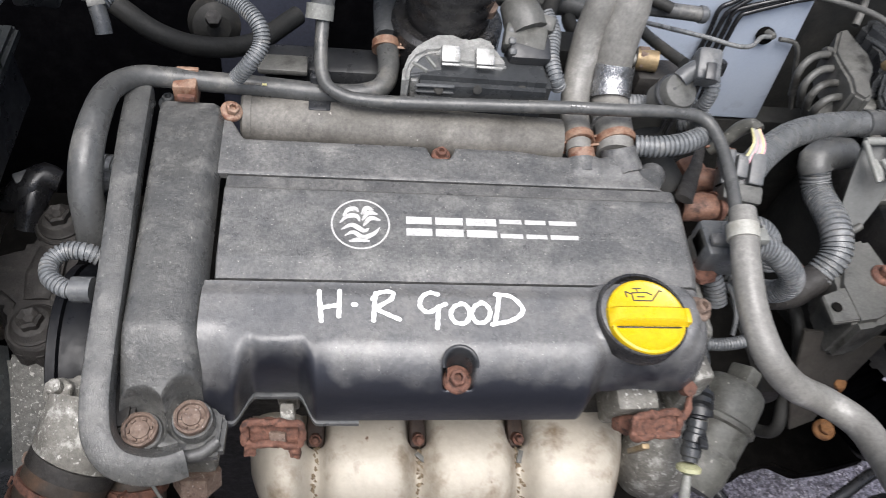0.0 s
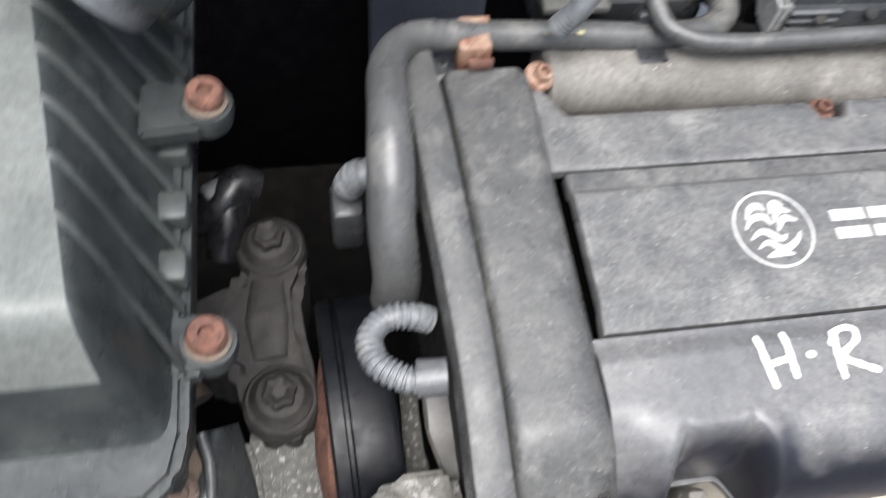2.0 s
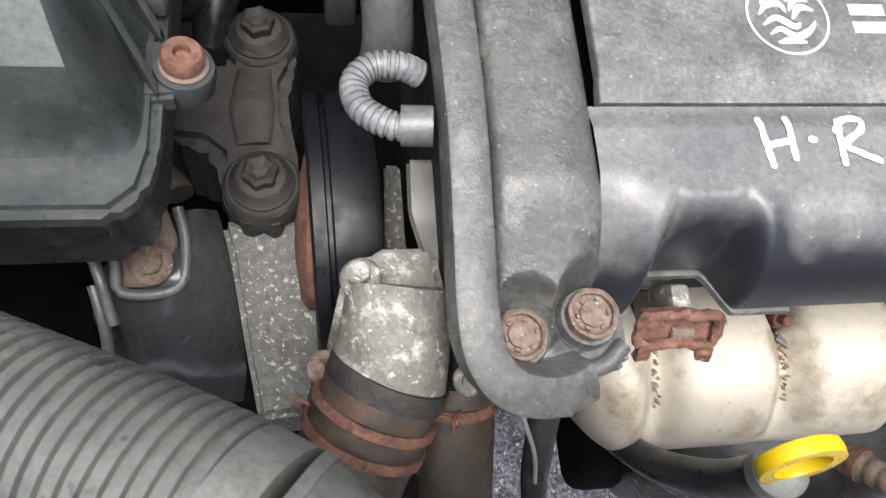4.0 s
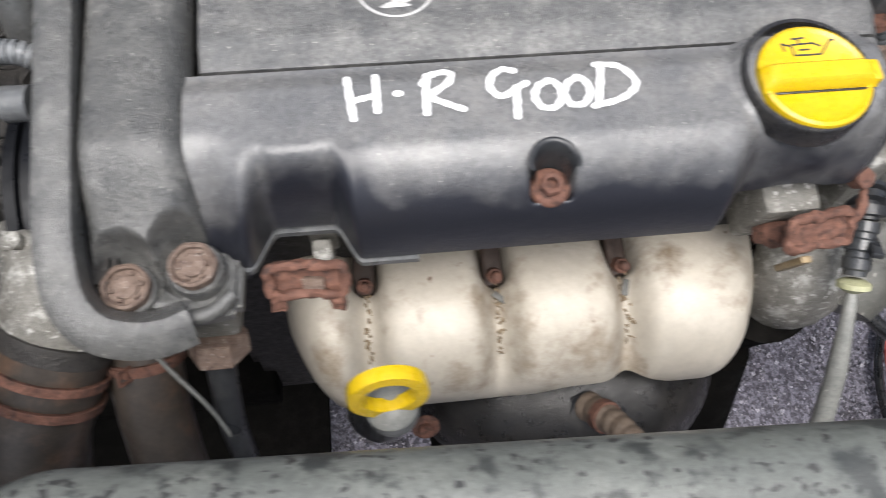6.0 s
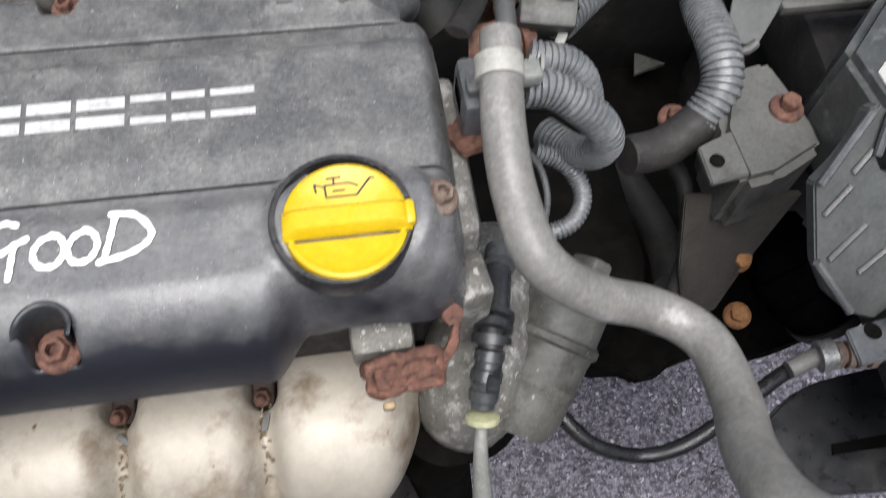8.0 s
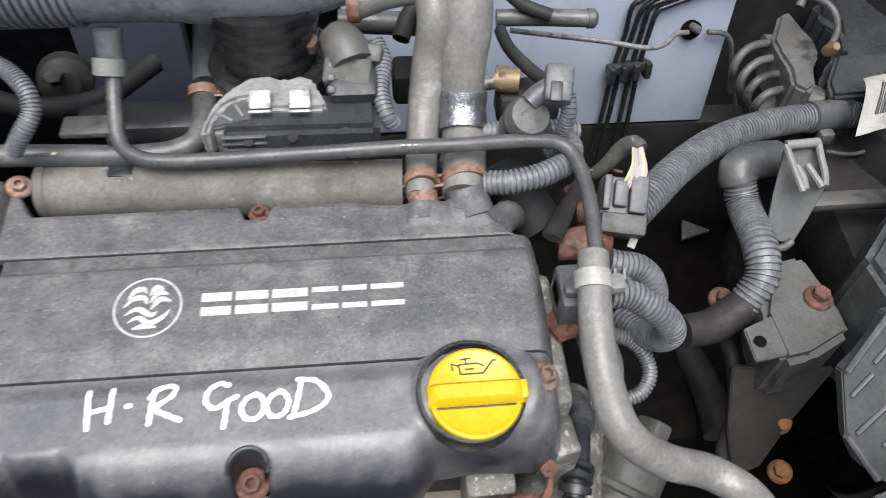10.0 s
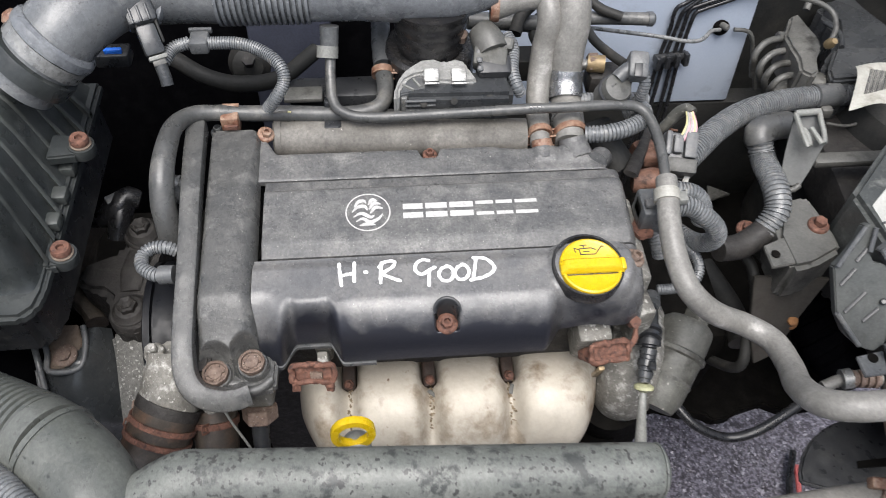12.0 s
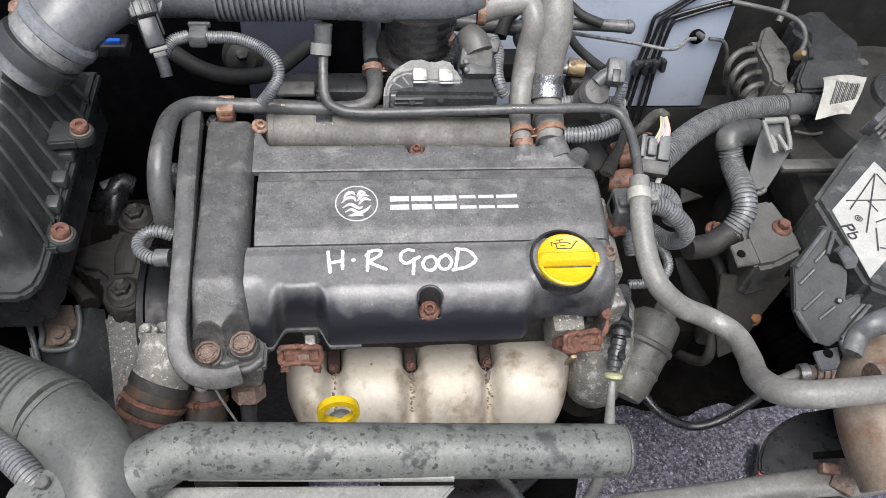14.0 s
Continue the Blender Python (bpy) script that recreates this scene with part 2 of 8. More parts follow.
M_PRINT = material("worn_pale_print", (0.3772, 0.3731, 0.3608), (0.4592, 0.4510, 0.4346), 0.6, scale=90, bump=0.05,
                   stain=(0.2296, 0.2255, 0.2132), stain_scale=140, stain_at=(0.62, 0.72))
M_LABEL = material("grubby_white_label", (0.3213, 0.3213, 0.2988), (0.4059, 0.4059, 0.3825), 0.55, scale=40, bump=0.05, grit=0.12,
                   stain=(0.2601, 0.2529, 0.2214), stain_scale=60, stain_at=(0.58, 0.75))
M_TAG = material("yellowed_paper_label", (0.30, 0.295, 0.265), (0.38, 0.37, 0.33), 0.5, scale=60, bump=0.1, grit=0.15, stain=(0.2, 0.19, 0.16), stain_scale=50, stain_at=(0.5, 0.7))
M_INK = material("black_ink", (0.03, 0.03, 0.032), rough=0.6, bump=0)
M_FOIL = material("crinkled_silver_foil", (0.2520, 0.2550, 0.2580), (0.3300, 0.3300, 0.3300), 0.25, 0.85, scale=90, bump=1.0, fine=160,
                  stain=(0.0720, 0.0720, 0.0720), stain_scale=120, stain_at=(0.6, 0.7))
M_BRASS = material("dull_brass", (0.20, 0.145, 0.075), (0.27, 0.205, 0.12), 0.5, 0.4, bump=0.3)
M_GLOSSBLK = material("glossy_black_cable", (0.010, 0.010, 0.011), (0.017, 0.017, 0.017), 0.36, bump=0.05)
M_RED = material("red_cable_sheath", (0.46, 0.10, 0.10), (0.52, 0.17, 0.16), 0.5, bump=0.1)
M_BLUE = material("blue_plastic", (0.02, 0.14, 0.6), rough=0.4, bump=0.05)
M_PINKW = material("pink_wire", (0.52, 0.28, 0.32), rough=0.5, bump=0.05)
M_YELW = material("yellow_wire", (0.50, 0.46, 0.24), rough=0.5, bump=0.05)
M_SOCKET = material("bare_aluminium_clamp", (0.240, 0.240, 0.231), (0.312, 0.312, 0.300), 0.4, 0.5, scale=90, bump=0.3,
                    stain=(0.102, 0.101, 0.093), stain_scale=110, stain_at=(0.52, 0.7))
M_ASPHALT = material("worn_damp_asphalt", (0.030, 0.027, 0.036), (0.255, 0.243, 0.295), 0.5, scale=150, mix=(0.42, 0.58), bump=1.0, fine=160, grit=0.5, grit_scale=260,
                     stain=(0.0240, 0.0208, 0.0272), stain_scale=30, stain_at=(0.55, 0.66), specks=(0.2720, 0.2640, 0.2800), speck_scale=130, speck_at=0.66)
M_STONE = material("asphalt_chippings", (0.035, 0.032, 0.042), (0.50, 0.48, 0.54), 0.5, scale=110, mix=(0.46, 0.56), bump=0.5, fine=400)

M_CUP = material("dirty_grey_plastic", (0.0612, 0.0612, 0.0544), (0.1011, 0.0994, 0.0867), 0.6, scale=40, bump=0.3, stain=(0.0365, 0.0348, 0.0289), stain_scale=60, stain_at=(0.52, 0.66), specks=(0.2167, 0.2091, 0.1878), speck_scale=200, speck_at=0.68)


# ---- mesh helpers ----
class Geo:
    """Vertices and faces gathered for one part."""

    def __init__(self):
        self.v, self.f = [], []

    def add(self, verts, faces, m=None):
        k = len(self.v)
        self.v += [tuple(m @ Vector(p)) if m else tuple(p) for p in verts]
        self.f += [tuple(i + k for i in f) for f in faces]
        return self

    def bm(self, b, m=None):
        b.verts.index_update()
        self.add([v.co[:] for v in b.verts], [[v.index for v in f.verts] for f in b.faces], m)
        b.free()
        return self

    def box(self, size, m=Matrix(), bevel=0.002, seg=2, taper=1.0):
        b = bmesh.new()
        bmesh.ops.create_cube(b, size=1.0)
        for v in b.verts:
            k = taper if v.co.z > 0 else 1.0
            v.co = Vector((v.co.x * size[0] * k, v.co.y * size[1] * k, v.co.z * size[2]))
        if bevel:
            bmesh.ops.bevel(b, geom=b.edges[:], offset=min(bevel, min(size) * 0.45), segments=seg, affect="EDGES", profile=0.5)
        return self.bm(b, m)

    def prism(self, outline, z0, z1, m=Matrix(), bevel=0.001, seg=2, shear=(0, 0)):
        b = bmesh.new()
        lo = [b.verts.new((x, y, z0)) for x, y, *_ in outline]
        hi = [b.verts.new((x + shear[0], y + shear[1], z1)) for x, y, *_ in outline]
        n = len(lo)
        b.faces.new(lo[::-1]), b.faces.new(hi)
        for i in range(n):
            b.faces.new((lo[i], lo[(i + 1) % n], hi[(i + 1) % n], hi[i]))
        bmesh.ops.recalc_face_normals(b, faces=b.faces[:])
        if bevel:
            bmesh.ops.bevel(b, geom=b.edges[:], offset=bevel, segments=seg, affect="EDGES", clamp_overlap=True)
        return self.bm(b, m)

    def lathe(self, profile, m=Matrix(), seg=24, wobble=None):
        verts, faces = [], []
        for r, z in profile:
            for k in range(seg):
                a = 2 * pi * k / seg
                q = r * (1 + (wobble(a) if wobble else 0))
                verts.append((q * cos(a), q * sin(a), z))
        for i in range(len(profile) - 1):
            for k in range(seg):
                j = (k + 1) % seg
                faces.append((i * seg + k, i * seg + j, (i + 1) * seg + j, (i + 1) * seg + k))
        faces.append(tuple(range(seg))[::-1])
        faces.append(tuple((len(profile) - 1) * seg + k for k in range(seg)))
        return self.add(verts, faces, m)

    def sweep(self, pts, r, seg=16, step=0.004, ridge=0.0, pitch=0.006, flat=1.0, shape=None):
        """A tube along a smooth line through pts. r: one radius, or several spread evenly. ridge: depth of corrugation."""
        line = smooth(pts)
        rows, total = arc(line, step, ridge, pitch)
        radii = r if isinstance(r, (list, tuple)) else [r, r]
        verts, faces = [], []
        side = None
        for i, (p, tang, s, dip) in enumerate(rows):
            if side is None:
                up = Vector((0, 0, 1)) if abs(tang.z) < 0.8 else Vector((0, 1, 0))
                side = tang.cross(up).normalized()
            side = (side - tang * side.dot(tang)).normalized()
            other = side.cross(tang).normalized()
            u = s / total * (len(radii) - 1)
            k = min(int(u), len(radii) - 2)
            q = radii[k] + (radii[k + 1] - radii[k]) * (u - k) - dip
            for j in range(seg):
                a = 2 * pi * j / seg
                x, y = (cos(a), sin(a)) if shape is None else shape[j]
                verts.append(p + side * (x * q) + other * (y * q * flat))
        for i in range(len(rows) - 1):
            for j in range(seg):
                k = (j + 1) % seg
                faces.append((i * seg + j, i * seg + k, (i + 1) * seg + k, (i + 1) * seg + j))
        faces.append(tuple(range(seg))[::-1])
        faces.append(tuple((len(rows) - 1) * seg + j for j in range(seg)))
        return self.add(verts, faces)

    def grid(self, rows, close=False):
        """A sheet through rows of points."""
        n = len(rows[0])
        faces = []
        for i in range(len(rows) - 1):
            for j in range(n - 1 + close):
                k = (j + 1) % n
                faces.append((i * n + j, i * n + k, (i + 1) * n + k, (i + 1) * n + j))
        return self.add([p for row in rows for p in row], faces)

    def slab(self, pts, t, bevel=0.001):
        """A flat plate with the outline pts, t thick, its face towards +z."""
        p = [Vector(q) for q in pts]
        n = Vector((0, 0, 0))
        for a, c in zip(p, p[1:] + p[:1]):
            n += a.cross(c)
        n.normalize()
        if n.z < 0:
            n, p = -n, p[::-1]
        b = bmesh.new()
        hi = [b.verts.new(q) for q in p]
        lo = [b.verts.new(q - n * t) for q in p]
        b.faces.new(hi), b.faces.new(lo[::-1])
        k = len(p)
        for i in range(k):
            b.faces.new((lo[i], lo[(i + 1) % k], hi[(i + 1) % k], hi[i]))
        bmesh.ops.recalc_face_normals(b, faces=b.faces[:])
        if bevel:
            bmesh.ops.bevel(b, geom=b.edges[:], offset=bevel, segments=2, affect="EDGES", clamp_overlap=True)
        return self.bm(b)

    def rough(self, amount, size):
        """Pits and wobbles every vertex."""
        self.v = [tuple(Vector(q) + amount * noise.noise_vector(Vector(q) * size)) for q in self.v]
        return self

    def hexa(self, r, h, m=Matrix(), bevel=0.0006):
        return self.prism([(r * cos(pi / 3 * k), r * sin(pi / 3 * k)) for k in range(6)], 0, h, m, bevel)


def smooth(pts, n=12):
    p = [Vector(q) for q in pts]
    if len(p) == 2:
        return [p[0].lerp(p[1], k / n) for k in range(n + 1)]
    p = [p[0] * 2 - p[1], *p, p[-1] * 2 - p[-2]]
    out = []
    for a, b, c, d in zip(p, p[1:], p[2:], p[3:]):
        for k in range(n):
            t = k / n
            out.append(0.5 * (2 * b + (c - a) * t + (2 * a - 5 * b + 4 * c - d) * t * t + (3 * b - a - 3 * c + d) * t ** 3))
    out.append(p[-2])
    return out


def arc(line, step, ridge=0.0, pitch=0.006):
    """Places, directions and corrugation along a line, at even steps."""
    lengths = [0.0]
    for a, b in zip(line, line[1:]):
        lengths.append(lengths[-1] + (b - a).length)
    total = lengths[-1]
    if ridge:
        n = max(1, int(total / pitch))
        marks = [((k + o) * total / n, d) for k in range(n) for o, d in ((0.0, 0.0), (0.52, 0.0), (0.62, ridge), (0.90, ridge))]
    else:
        n = max(2, int(total / step))
        marks = [(total * k / n, 0.0) for k in range(n + 1)]
    out, i = [], 0
    for s, d in marks:
        while i < len(line) - 2 and lengths[i + 1] < s:
            i += 1
        seg = max(lengths[i + 1] - lengths[i], 1e-9)
        a, b = line[i], line[i + 1]
        t0 = (line[i] - line[max(i - 1, 0)]).normalized() if i else (b - a).normalized()
        t1 = (b - a).normalized()
        w = (s - lengths[i]) / seg
        tang = (t0.lerp(t1, w) if t0.length else t1).normalized()
        out.append((a.lerp(b, w), tang, s, d))
    return out, total


def aim(loc, way, roll=0.0):
    """A pose at loc whose z axis points along way."""
    q = Vector(way).to_track_quat("Z", "Y").to_matrix().to_4x4()
    return Matrix.Translation(loc) @ q @ Matrix.Rotation(radians(roll), 4, "Z")


def part(name, geo, material, parent, label="", sharp=38, kind=""):
    me = bpy.data.meshes.new(name)
    me.from_pydata(geo.v, [], geo.f)
    me.validate()
    b = bmesh.new()
    b.from_mesh(me)
    bmesh.ops.recalc_face_normals(b, faces=b.faces[:])
    b.to_mesh(me)
    b.free()
    me.materials.append(material)
    me.polygons.foreach_set("use_smooth", [True] * len(me.polygons))
    me.set_sharp_from_angle(angle=radians(sharp))
    ob = new(name, me)
    if parent is not None:
        ob.parent = parent
        ob.matrix_parent_inverse = BASE[parent.name].inverted()
        BASE[ob.name] = BASE[parent.name] @ ob.matrix_parent_inverse
    else:
        BASE[ob.name] = Matrix()
    return tagged(ob, label=label, kind=kind)


BASE = {}


def thing(name, at, label, category, group="", kind=""):
    ob = new(name)
    ob.empty_display_size = 0.02
    ob.location = at
    BASE[ob.name] = Matrix.Translation(at)
    return tagged(ob, label, category, group, kind)


def flange_bolt(parent, at, way, r, mat, name="bolt", label="", head=0.55, h=0.006, roll=10, lobes=True):
    """A flanged bolt: washer, domed collar, head with a star recess or six flats."""
    m = aim(at, way, roll)
    g = Geo()
    g.lathe([(r, 0), (r, h * 0.25), (r * 0.94, h * 0.36), (r * 0.72, h * 0.5), (r * 0.66, h * 0.5)], m, 22)
    if lobes:
        k = r * head
        g.lathe([(k, h * 0.3), (k, h), (k * 0.9, h * 1.1), (k * 0.55, h * 1.1), (k * 0.5, h * 0.6), (0.0001, h * 0.6)], m, 24, wobble=lambda a: 0.07 * cos(6 * a))
    else:
        g.hexa(r * head * 1.1, h * 1.15, m)
    return part(name, g, mat, parent, label)


def band_clamp(parent, at, way, r, width, mat, name="hose_clamp", label="", ears=True, roll=0):
    """A thin spring band round a hose, with two open ear loops."""
    m = aim(at, way, roll)
    g = Geo()
    t = 0.0010
    w = width * 0.62
    g.lathe([(r, -w / 2), (r + t, -w / 2), (r + t, w / 2), (r, w / 2), (r, -w / 2)], m, 30)
    band = part(name, g, mat, parent, label)
    if ears:
        for s in (-1, 1):
            g = Geo()
            c = Vector((r * 0.92, (r * 0.30 + 0.0025) * s, 0))
            for k in (-1, 1):
                g.box((0.0085, 0.0012, 0.0022), m @ Matrix.Translation(c + Vector((0.0035, 0, k * width * 0.36))), 0.0004)
            g.box((0.0014, 0.0014, width * 0.85), m @ Matrix.Translation(c + Vector((0.0080, 0, 0))), 0.0004)
            part("clamp_ear", g, mat, band)
        part("clamp_bridge", Geo().box((0.0014, r * 0.6 + 0.006, width * 0.4), m @ Matrix.Translation((r + 0.0014, 0, 0)), 0.0004), mat, band)
    return band

# ---- the ground and the body round the engine bay ----
rng = random.Random(4)


def ground():
    g = Geo()
    n = 90
    span = [-400, -60, -12, -4] + [-1.2 + 3.2 * k / n for k in range(n + 1)] + [4, 12, 60, 400]

    def height(x, y):
        if abs(x) > 3 or abs(y) > 3:
            return 0.0
        v = Vector((x * 9, y * 9, 0.3))
        return 0.006 * noise.noise(v) + 0.004 * noise.noise(v * 4)

    g.grid([[(x, y - 0.3, height(x, y)) for x in span] for y in span])
    ob = part("ground", g, M_ASPHALT, None, kind="structure")
    tagged(ob, "worn grey asphalt ground with loose chippings", "ground", kind="structure")


def chippings():
    g = Geo()
    for _ in range(15000):
        x, y = rng.uniform(-0.25, 1.0), rng.uniform(-0.5, 0.5)
        s = 0.0016 + 0.0042 * rng.random() ** 2.5
        m = pose(x, y, s * 0.3, rng.uniform(0, 90), rng.uniform(0, 90), rng.uniform(0, 360))
        k = [s * rng.uniform(0.6, 1.3) for _ in range(6)]
        g.add([(k[0], 0, 0), (-k[1], 0, 0), (0, k[2], 0), (0, -k[3], 0), (0, 0, k[4]), (0, 0, -k[5])],
              [(0, 2, 4), (2, 1, 4), (1, 3, 4), (3, 0, 4), (2, 0, 5), (1, 2, 5), (3, 1, 5), (0, 3, 5)], m)
    ob = part("gravel_chippings", g, M_STONE, None, sharp=10)
    tagged(ob, "scattered loose grey stone chippings on asphalt", "gravel", kind="stuff")


def panel(name, size, m, mat, label, bevel=0.004):
    g = Geo().box(size, m, bevel)
    ob = part(name, g, mat, None)
    return tagged(ob, label, "car body", kind="structure")


ground()
chippings()
panel("bulkhead_felt", (0.72, 0.02, 0.75), pose(-0.31, 0.42, 0.70, -8), M_FELT, "felt sound pad on the car bulkhead, shade in its black")
panel("bulkhead_painted", (0.425, 0.02, 0.47), pose(0.2625, 0.428, 0.845, -8), M_PAINT, "pale blue painted steel bulkhead with grime")
panel("bulkhead_middle", (0.11, 0.02, 0.62), pose(-0.165, 0.400, 0.74, -8), M_SHADEBLUE, "blue painted bulkhead strip, darkened for shade")
# corner and lower panels: bulkhead falling into shade, done as dark steel
panel("bulkhead_corner", (0.72, 0.02, 0.75), pose(0.830, 0.56, 0.72, -8, 0, 4), M_BODYDARK, "bulkhead corner steel, dark for the shade on it")
panel("bulkhead_lower", (1.15, 0.03, 0.34), pose(0.525, 0.42, 0.441, 6), M_BODYDARK, "grimy lower bulkhead steel, darkened for shade")
panel("inner_wing_left", (0.02, 1.1, 0.75), pose(-0.68, -0.05, 0.60, 0, 4), M_BODYDARK, "grimy dark inner wing steel")
panel("inner_wing_right", (0.02, 1.1, 0.70), pose(0.95, -0.05, 0.58, 0, -4), M_BODYDARK, "grimy dark inner wing steel")
panel("front_crossmember", (1.64, 0.04, 0.42), pose(0.13, -0.56, 0.55), M_BODYDARK, "dark steel front crossmember")
# added plate, black in place of the shade below the left gap
panel("subframe_beam", (0.62, 0.50, 0.05), pose(-0.50, 0.17, 0.40), M_GAP, "near-black plate filling the shade beside the engine")
# jagged floor whose black stands for the shade under the gearbox
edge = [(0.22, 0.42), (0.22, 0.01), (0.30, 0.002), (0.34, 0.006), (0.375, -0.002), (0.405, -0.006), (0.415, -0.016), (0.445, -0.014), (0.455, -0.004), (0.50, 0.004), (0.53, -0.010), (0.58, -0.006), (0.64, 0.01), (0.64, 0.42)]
tagged(part("gearbox_floor", Geo().prism(edge, 0.335, 0.360, bevel=0.003).rough(0.004, 30), M_GAP, None), "gearbox underside coloured near black for shade", "car body", kind="structure")
# out of view; keeps sky light off the back of the bay
panel("bonnet", (1.5, 0.025, 1.0), pose(0.12, 0.66, 1.42, -24), M_BODYDARK, "unseen raised bonnet that blocks sky light from the rear")


M_PLENUMDARK = material("dull_brown_plastic", (0.050, 0.047, 0.040), (0.085, 0.080, 0.070), 0.5, scale=26, bump=0.15, stain=(0.03, 0.027, 0.023), stain_scale=30, stain_at=(0.52, 0.7))


# ---- the engine: head, cover, cap, manifold shield ----
SLOPE = 0.0875


def on(x, y, w=0.0):
    """A place on the sloping top of the engine, w above it."""
    return (x, y, 0.85 + SLOPE * y + w)


UP = Vector((0, -SLOPE, 1)).normalized()


def ease(a, b, v):
    t = max(0.0, min(1.0, (v - a) / (b - a)))
    return t * t * (3 - 2 * t)


def bump(v, lo, hi, soft):
    return ease(lo - soft, lo + soft, v) * (1 - ease(hi - soft, hi + soft, v))


cover = thing("engine_cover", (0, 0, 0.80), "dusty black plastic engine cover with white handwriting", "engine cover")


def front_edge(x):
    """How far the cover reaches forward, and how low its lip hangs, at x."""
    y = -0.1205 + 0.0205 * bump(x, -0.1400, -0.0980, 0.0070) + 0.0185 * ease(0.088, 0.108, x) + 0.010 * ease(0.165, 0.188, x)
    z = -0.0475 - 0.0030 * bump(x, -0.1390, -0.0990, 0.0060) + 0.0035 * ease(0.088, 0.108, x)
    return y, z


def crown(y):
    return 0.004 * (1 - ease(-0.058, -0.0455, y)) * ease(-0.112, -0.088, y)


def front_section():
    xs = [-0.1675 + 0.3525 * k / 280 for k in range(281)]
    rows = []
    for x in xs:
        ye, ze = front_edge(x)
        y0 = -0.0445
        shoulder = ye + 0.034 - 0.019 * bump(x, -0.140, -0.097, 0.012)
        row = []
        for k in range(46):
            y = y0 + (shoulder - y0) * k / 45
            row.append([y, 0.0])
        for k in range(1, 40):
            a = k / 39
            y = shoulder + (ye - shoulder) * (1 - (1 - a) ** 1.9)
            row.append([y, ze * (a ** 2.1)])
        out = []
        for y, w in row:
            pocket = 1 - ease(0.0085, 0.0112, sqrt((x - 0.0005) ** 2 + max(y + 0.104, 0.0) ** 2))
            pocket *= (1 if y < -0.09 else 0) * ease(-0.1150, -0.1100, y)
            w2 = min(w, w + (-0.022 - w) * pocket) if pocket > 0 else w
            boss = 1 - ease(0.034, 0.042, sqrt((x - 0.134) ** 2 + (y + 0.066) ** 2))
            w2 += 0.005 * boss + crown(y)
            w2 -= 0.010 * ease(0.170, 0.186, x) ** 2 + 0.012 * ease(0.178, 0.186, x) ** 2
            w2 -= 0.006 * (1 - ease(-0.1625, -0.150, x)) * ease(-0.075, -0.11, y)
            w2 -= 0.020 * (1 - ease(-0.160, -0.135, x)) * (1 - ease(-0.125, -0.075, y))
            out.append(on(x, y, w2))
        rows.append(out)
    g = Geo().grid(rows)
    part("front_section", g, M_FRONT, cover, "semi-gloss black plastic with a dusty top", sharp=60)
    # pale gasket lip under the front edge
    lip = []
    for x in xs:
        if not -0.150 < x < -0.062:
            continue
        y, z = front_edge(x)
        b = on(x, y, z)
        z2 = b[2] - 0.001
        lip.append([(x, y + 0.012, z2), (x, y - 0.0018, z2), (x, y - 0.0018, z2 - 0.004), (x, y + 0.012, z2 - 0.004)])
    part("gasket_lip", Geo().grid(lip, close=True), M_GREYP, cover, "pale grey gasket flange")


def plug_panel():
    prof = [(0.0418, -0.006), (0.0415, -0.0005), (0.0405, 0.0), (0.0320, 0.0002), (0.0300, 0.0012), (0.0285, 0.0034), (0.0270, 0.0040)]
    prof += [(0.0270 - 0.0570 * k / 12, 0.0040) for k in range(1, 13)]
    prof += [(-0.0315, 0.0034), (-0.0330, 0.0022), (-0.0410, 0.0002), (-0.0424, -0.0004), (-0.0427, -0.006)]
    xs = [-0.1612, -0.1610, -0.1605, -0.1598] + [-0.158 + 0.316 * k / 60 for k in range(61)] + [0.158 + 0.028 * k / 24 for k in range(1, 25)]
    rows = []
    for x in xs:
        side = {-0.1612: -0.007, -0.1610: -0.0015, -0.1605: -0.0004}.get(x, 0.0)
        drop = 0.012 * ease(0.172, 0.186, x) ** 2 + 0.008 * ease(0.180, 0.186, x) ** 2
        rows.append([on(x, y, w + side - drop) for y, w in prof])
    part("plug_panel", Geo().grid(rows), M_COVER, cover, "dusty dark grey centre panel", sharp=45)


def rear_section():
    xs = [-0.1675 + 0.3445 * k / 200 for k in range(201)]
    rows = []
    for x in xs:
        edge = 0.0785 - 0.004 * ease(0.05, 0.09, x) - 0.028 * ease(0.140, 0.176, x)
        edge += 0.020 * (1 - ease(-0.166, -0.150, x))
        edge -= 0.0105 * bump(x, -0.0125, 0.0060, 0.003)
        prof = [(0.0432, -0.006), (0.0432, -0.0006), (0.0440, 0.0)]
        for k in range(1, 13):
            prof.append((0.0440 + (edge - 0.004 - 0.0440) * k / 12, 0.0 - 0.0015 * k / 12))
        prof += [(edge - 0.0012, -0.003), (edge, -0.007), (edge + 0.001, -0.034)]
        drop = 0.004 * ease(0.164, 0.176, x)
        out = []
        for y, w in prof:
            # hollows for the hose stubs
            lift = 0.0035 * (1 - ease(0.010, 0.019, abs(x - 0.141))) * ease(0.050, 0.062, y)
            lift += 0.003 * (1 - ease(0.008, 0.014, abs(x - 0.112))) * ease(0.052, 0.062, y)
            out.append(on(x, y, w - drop + lift))
        rows.append(out)
    part("rear_section", Geo().grid(rows), M_COVER, cover, "rough dusty rear deck", sharp=45)


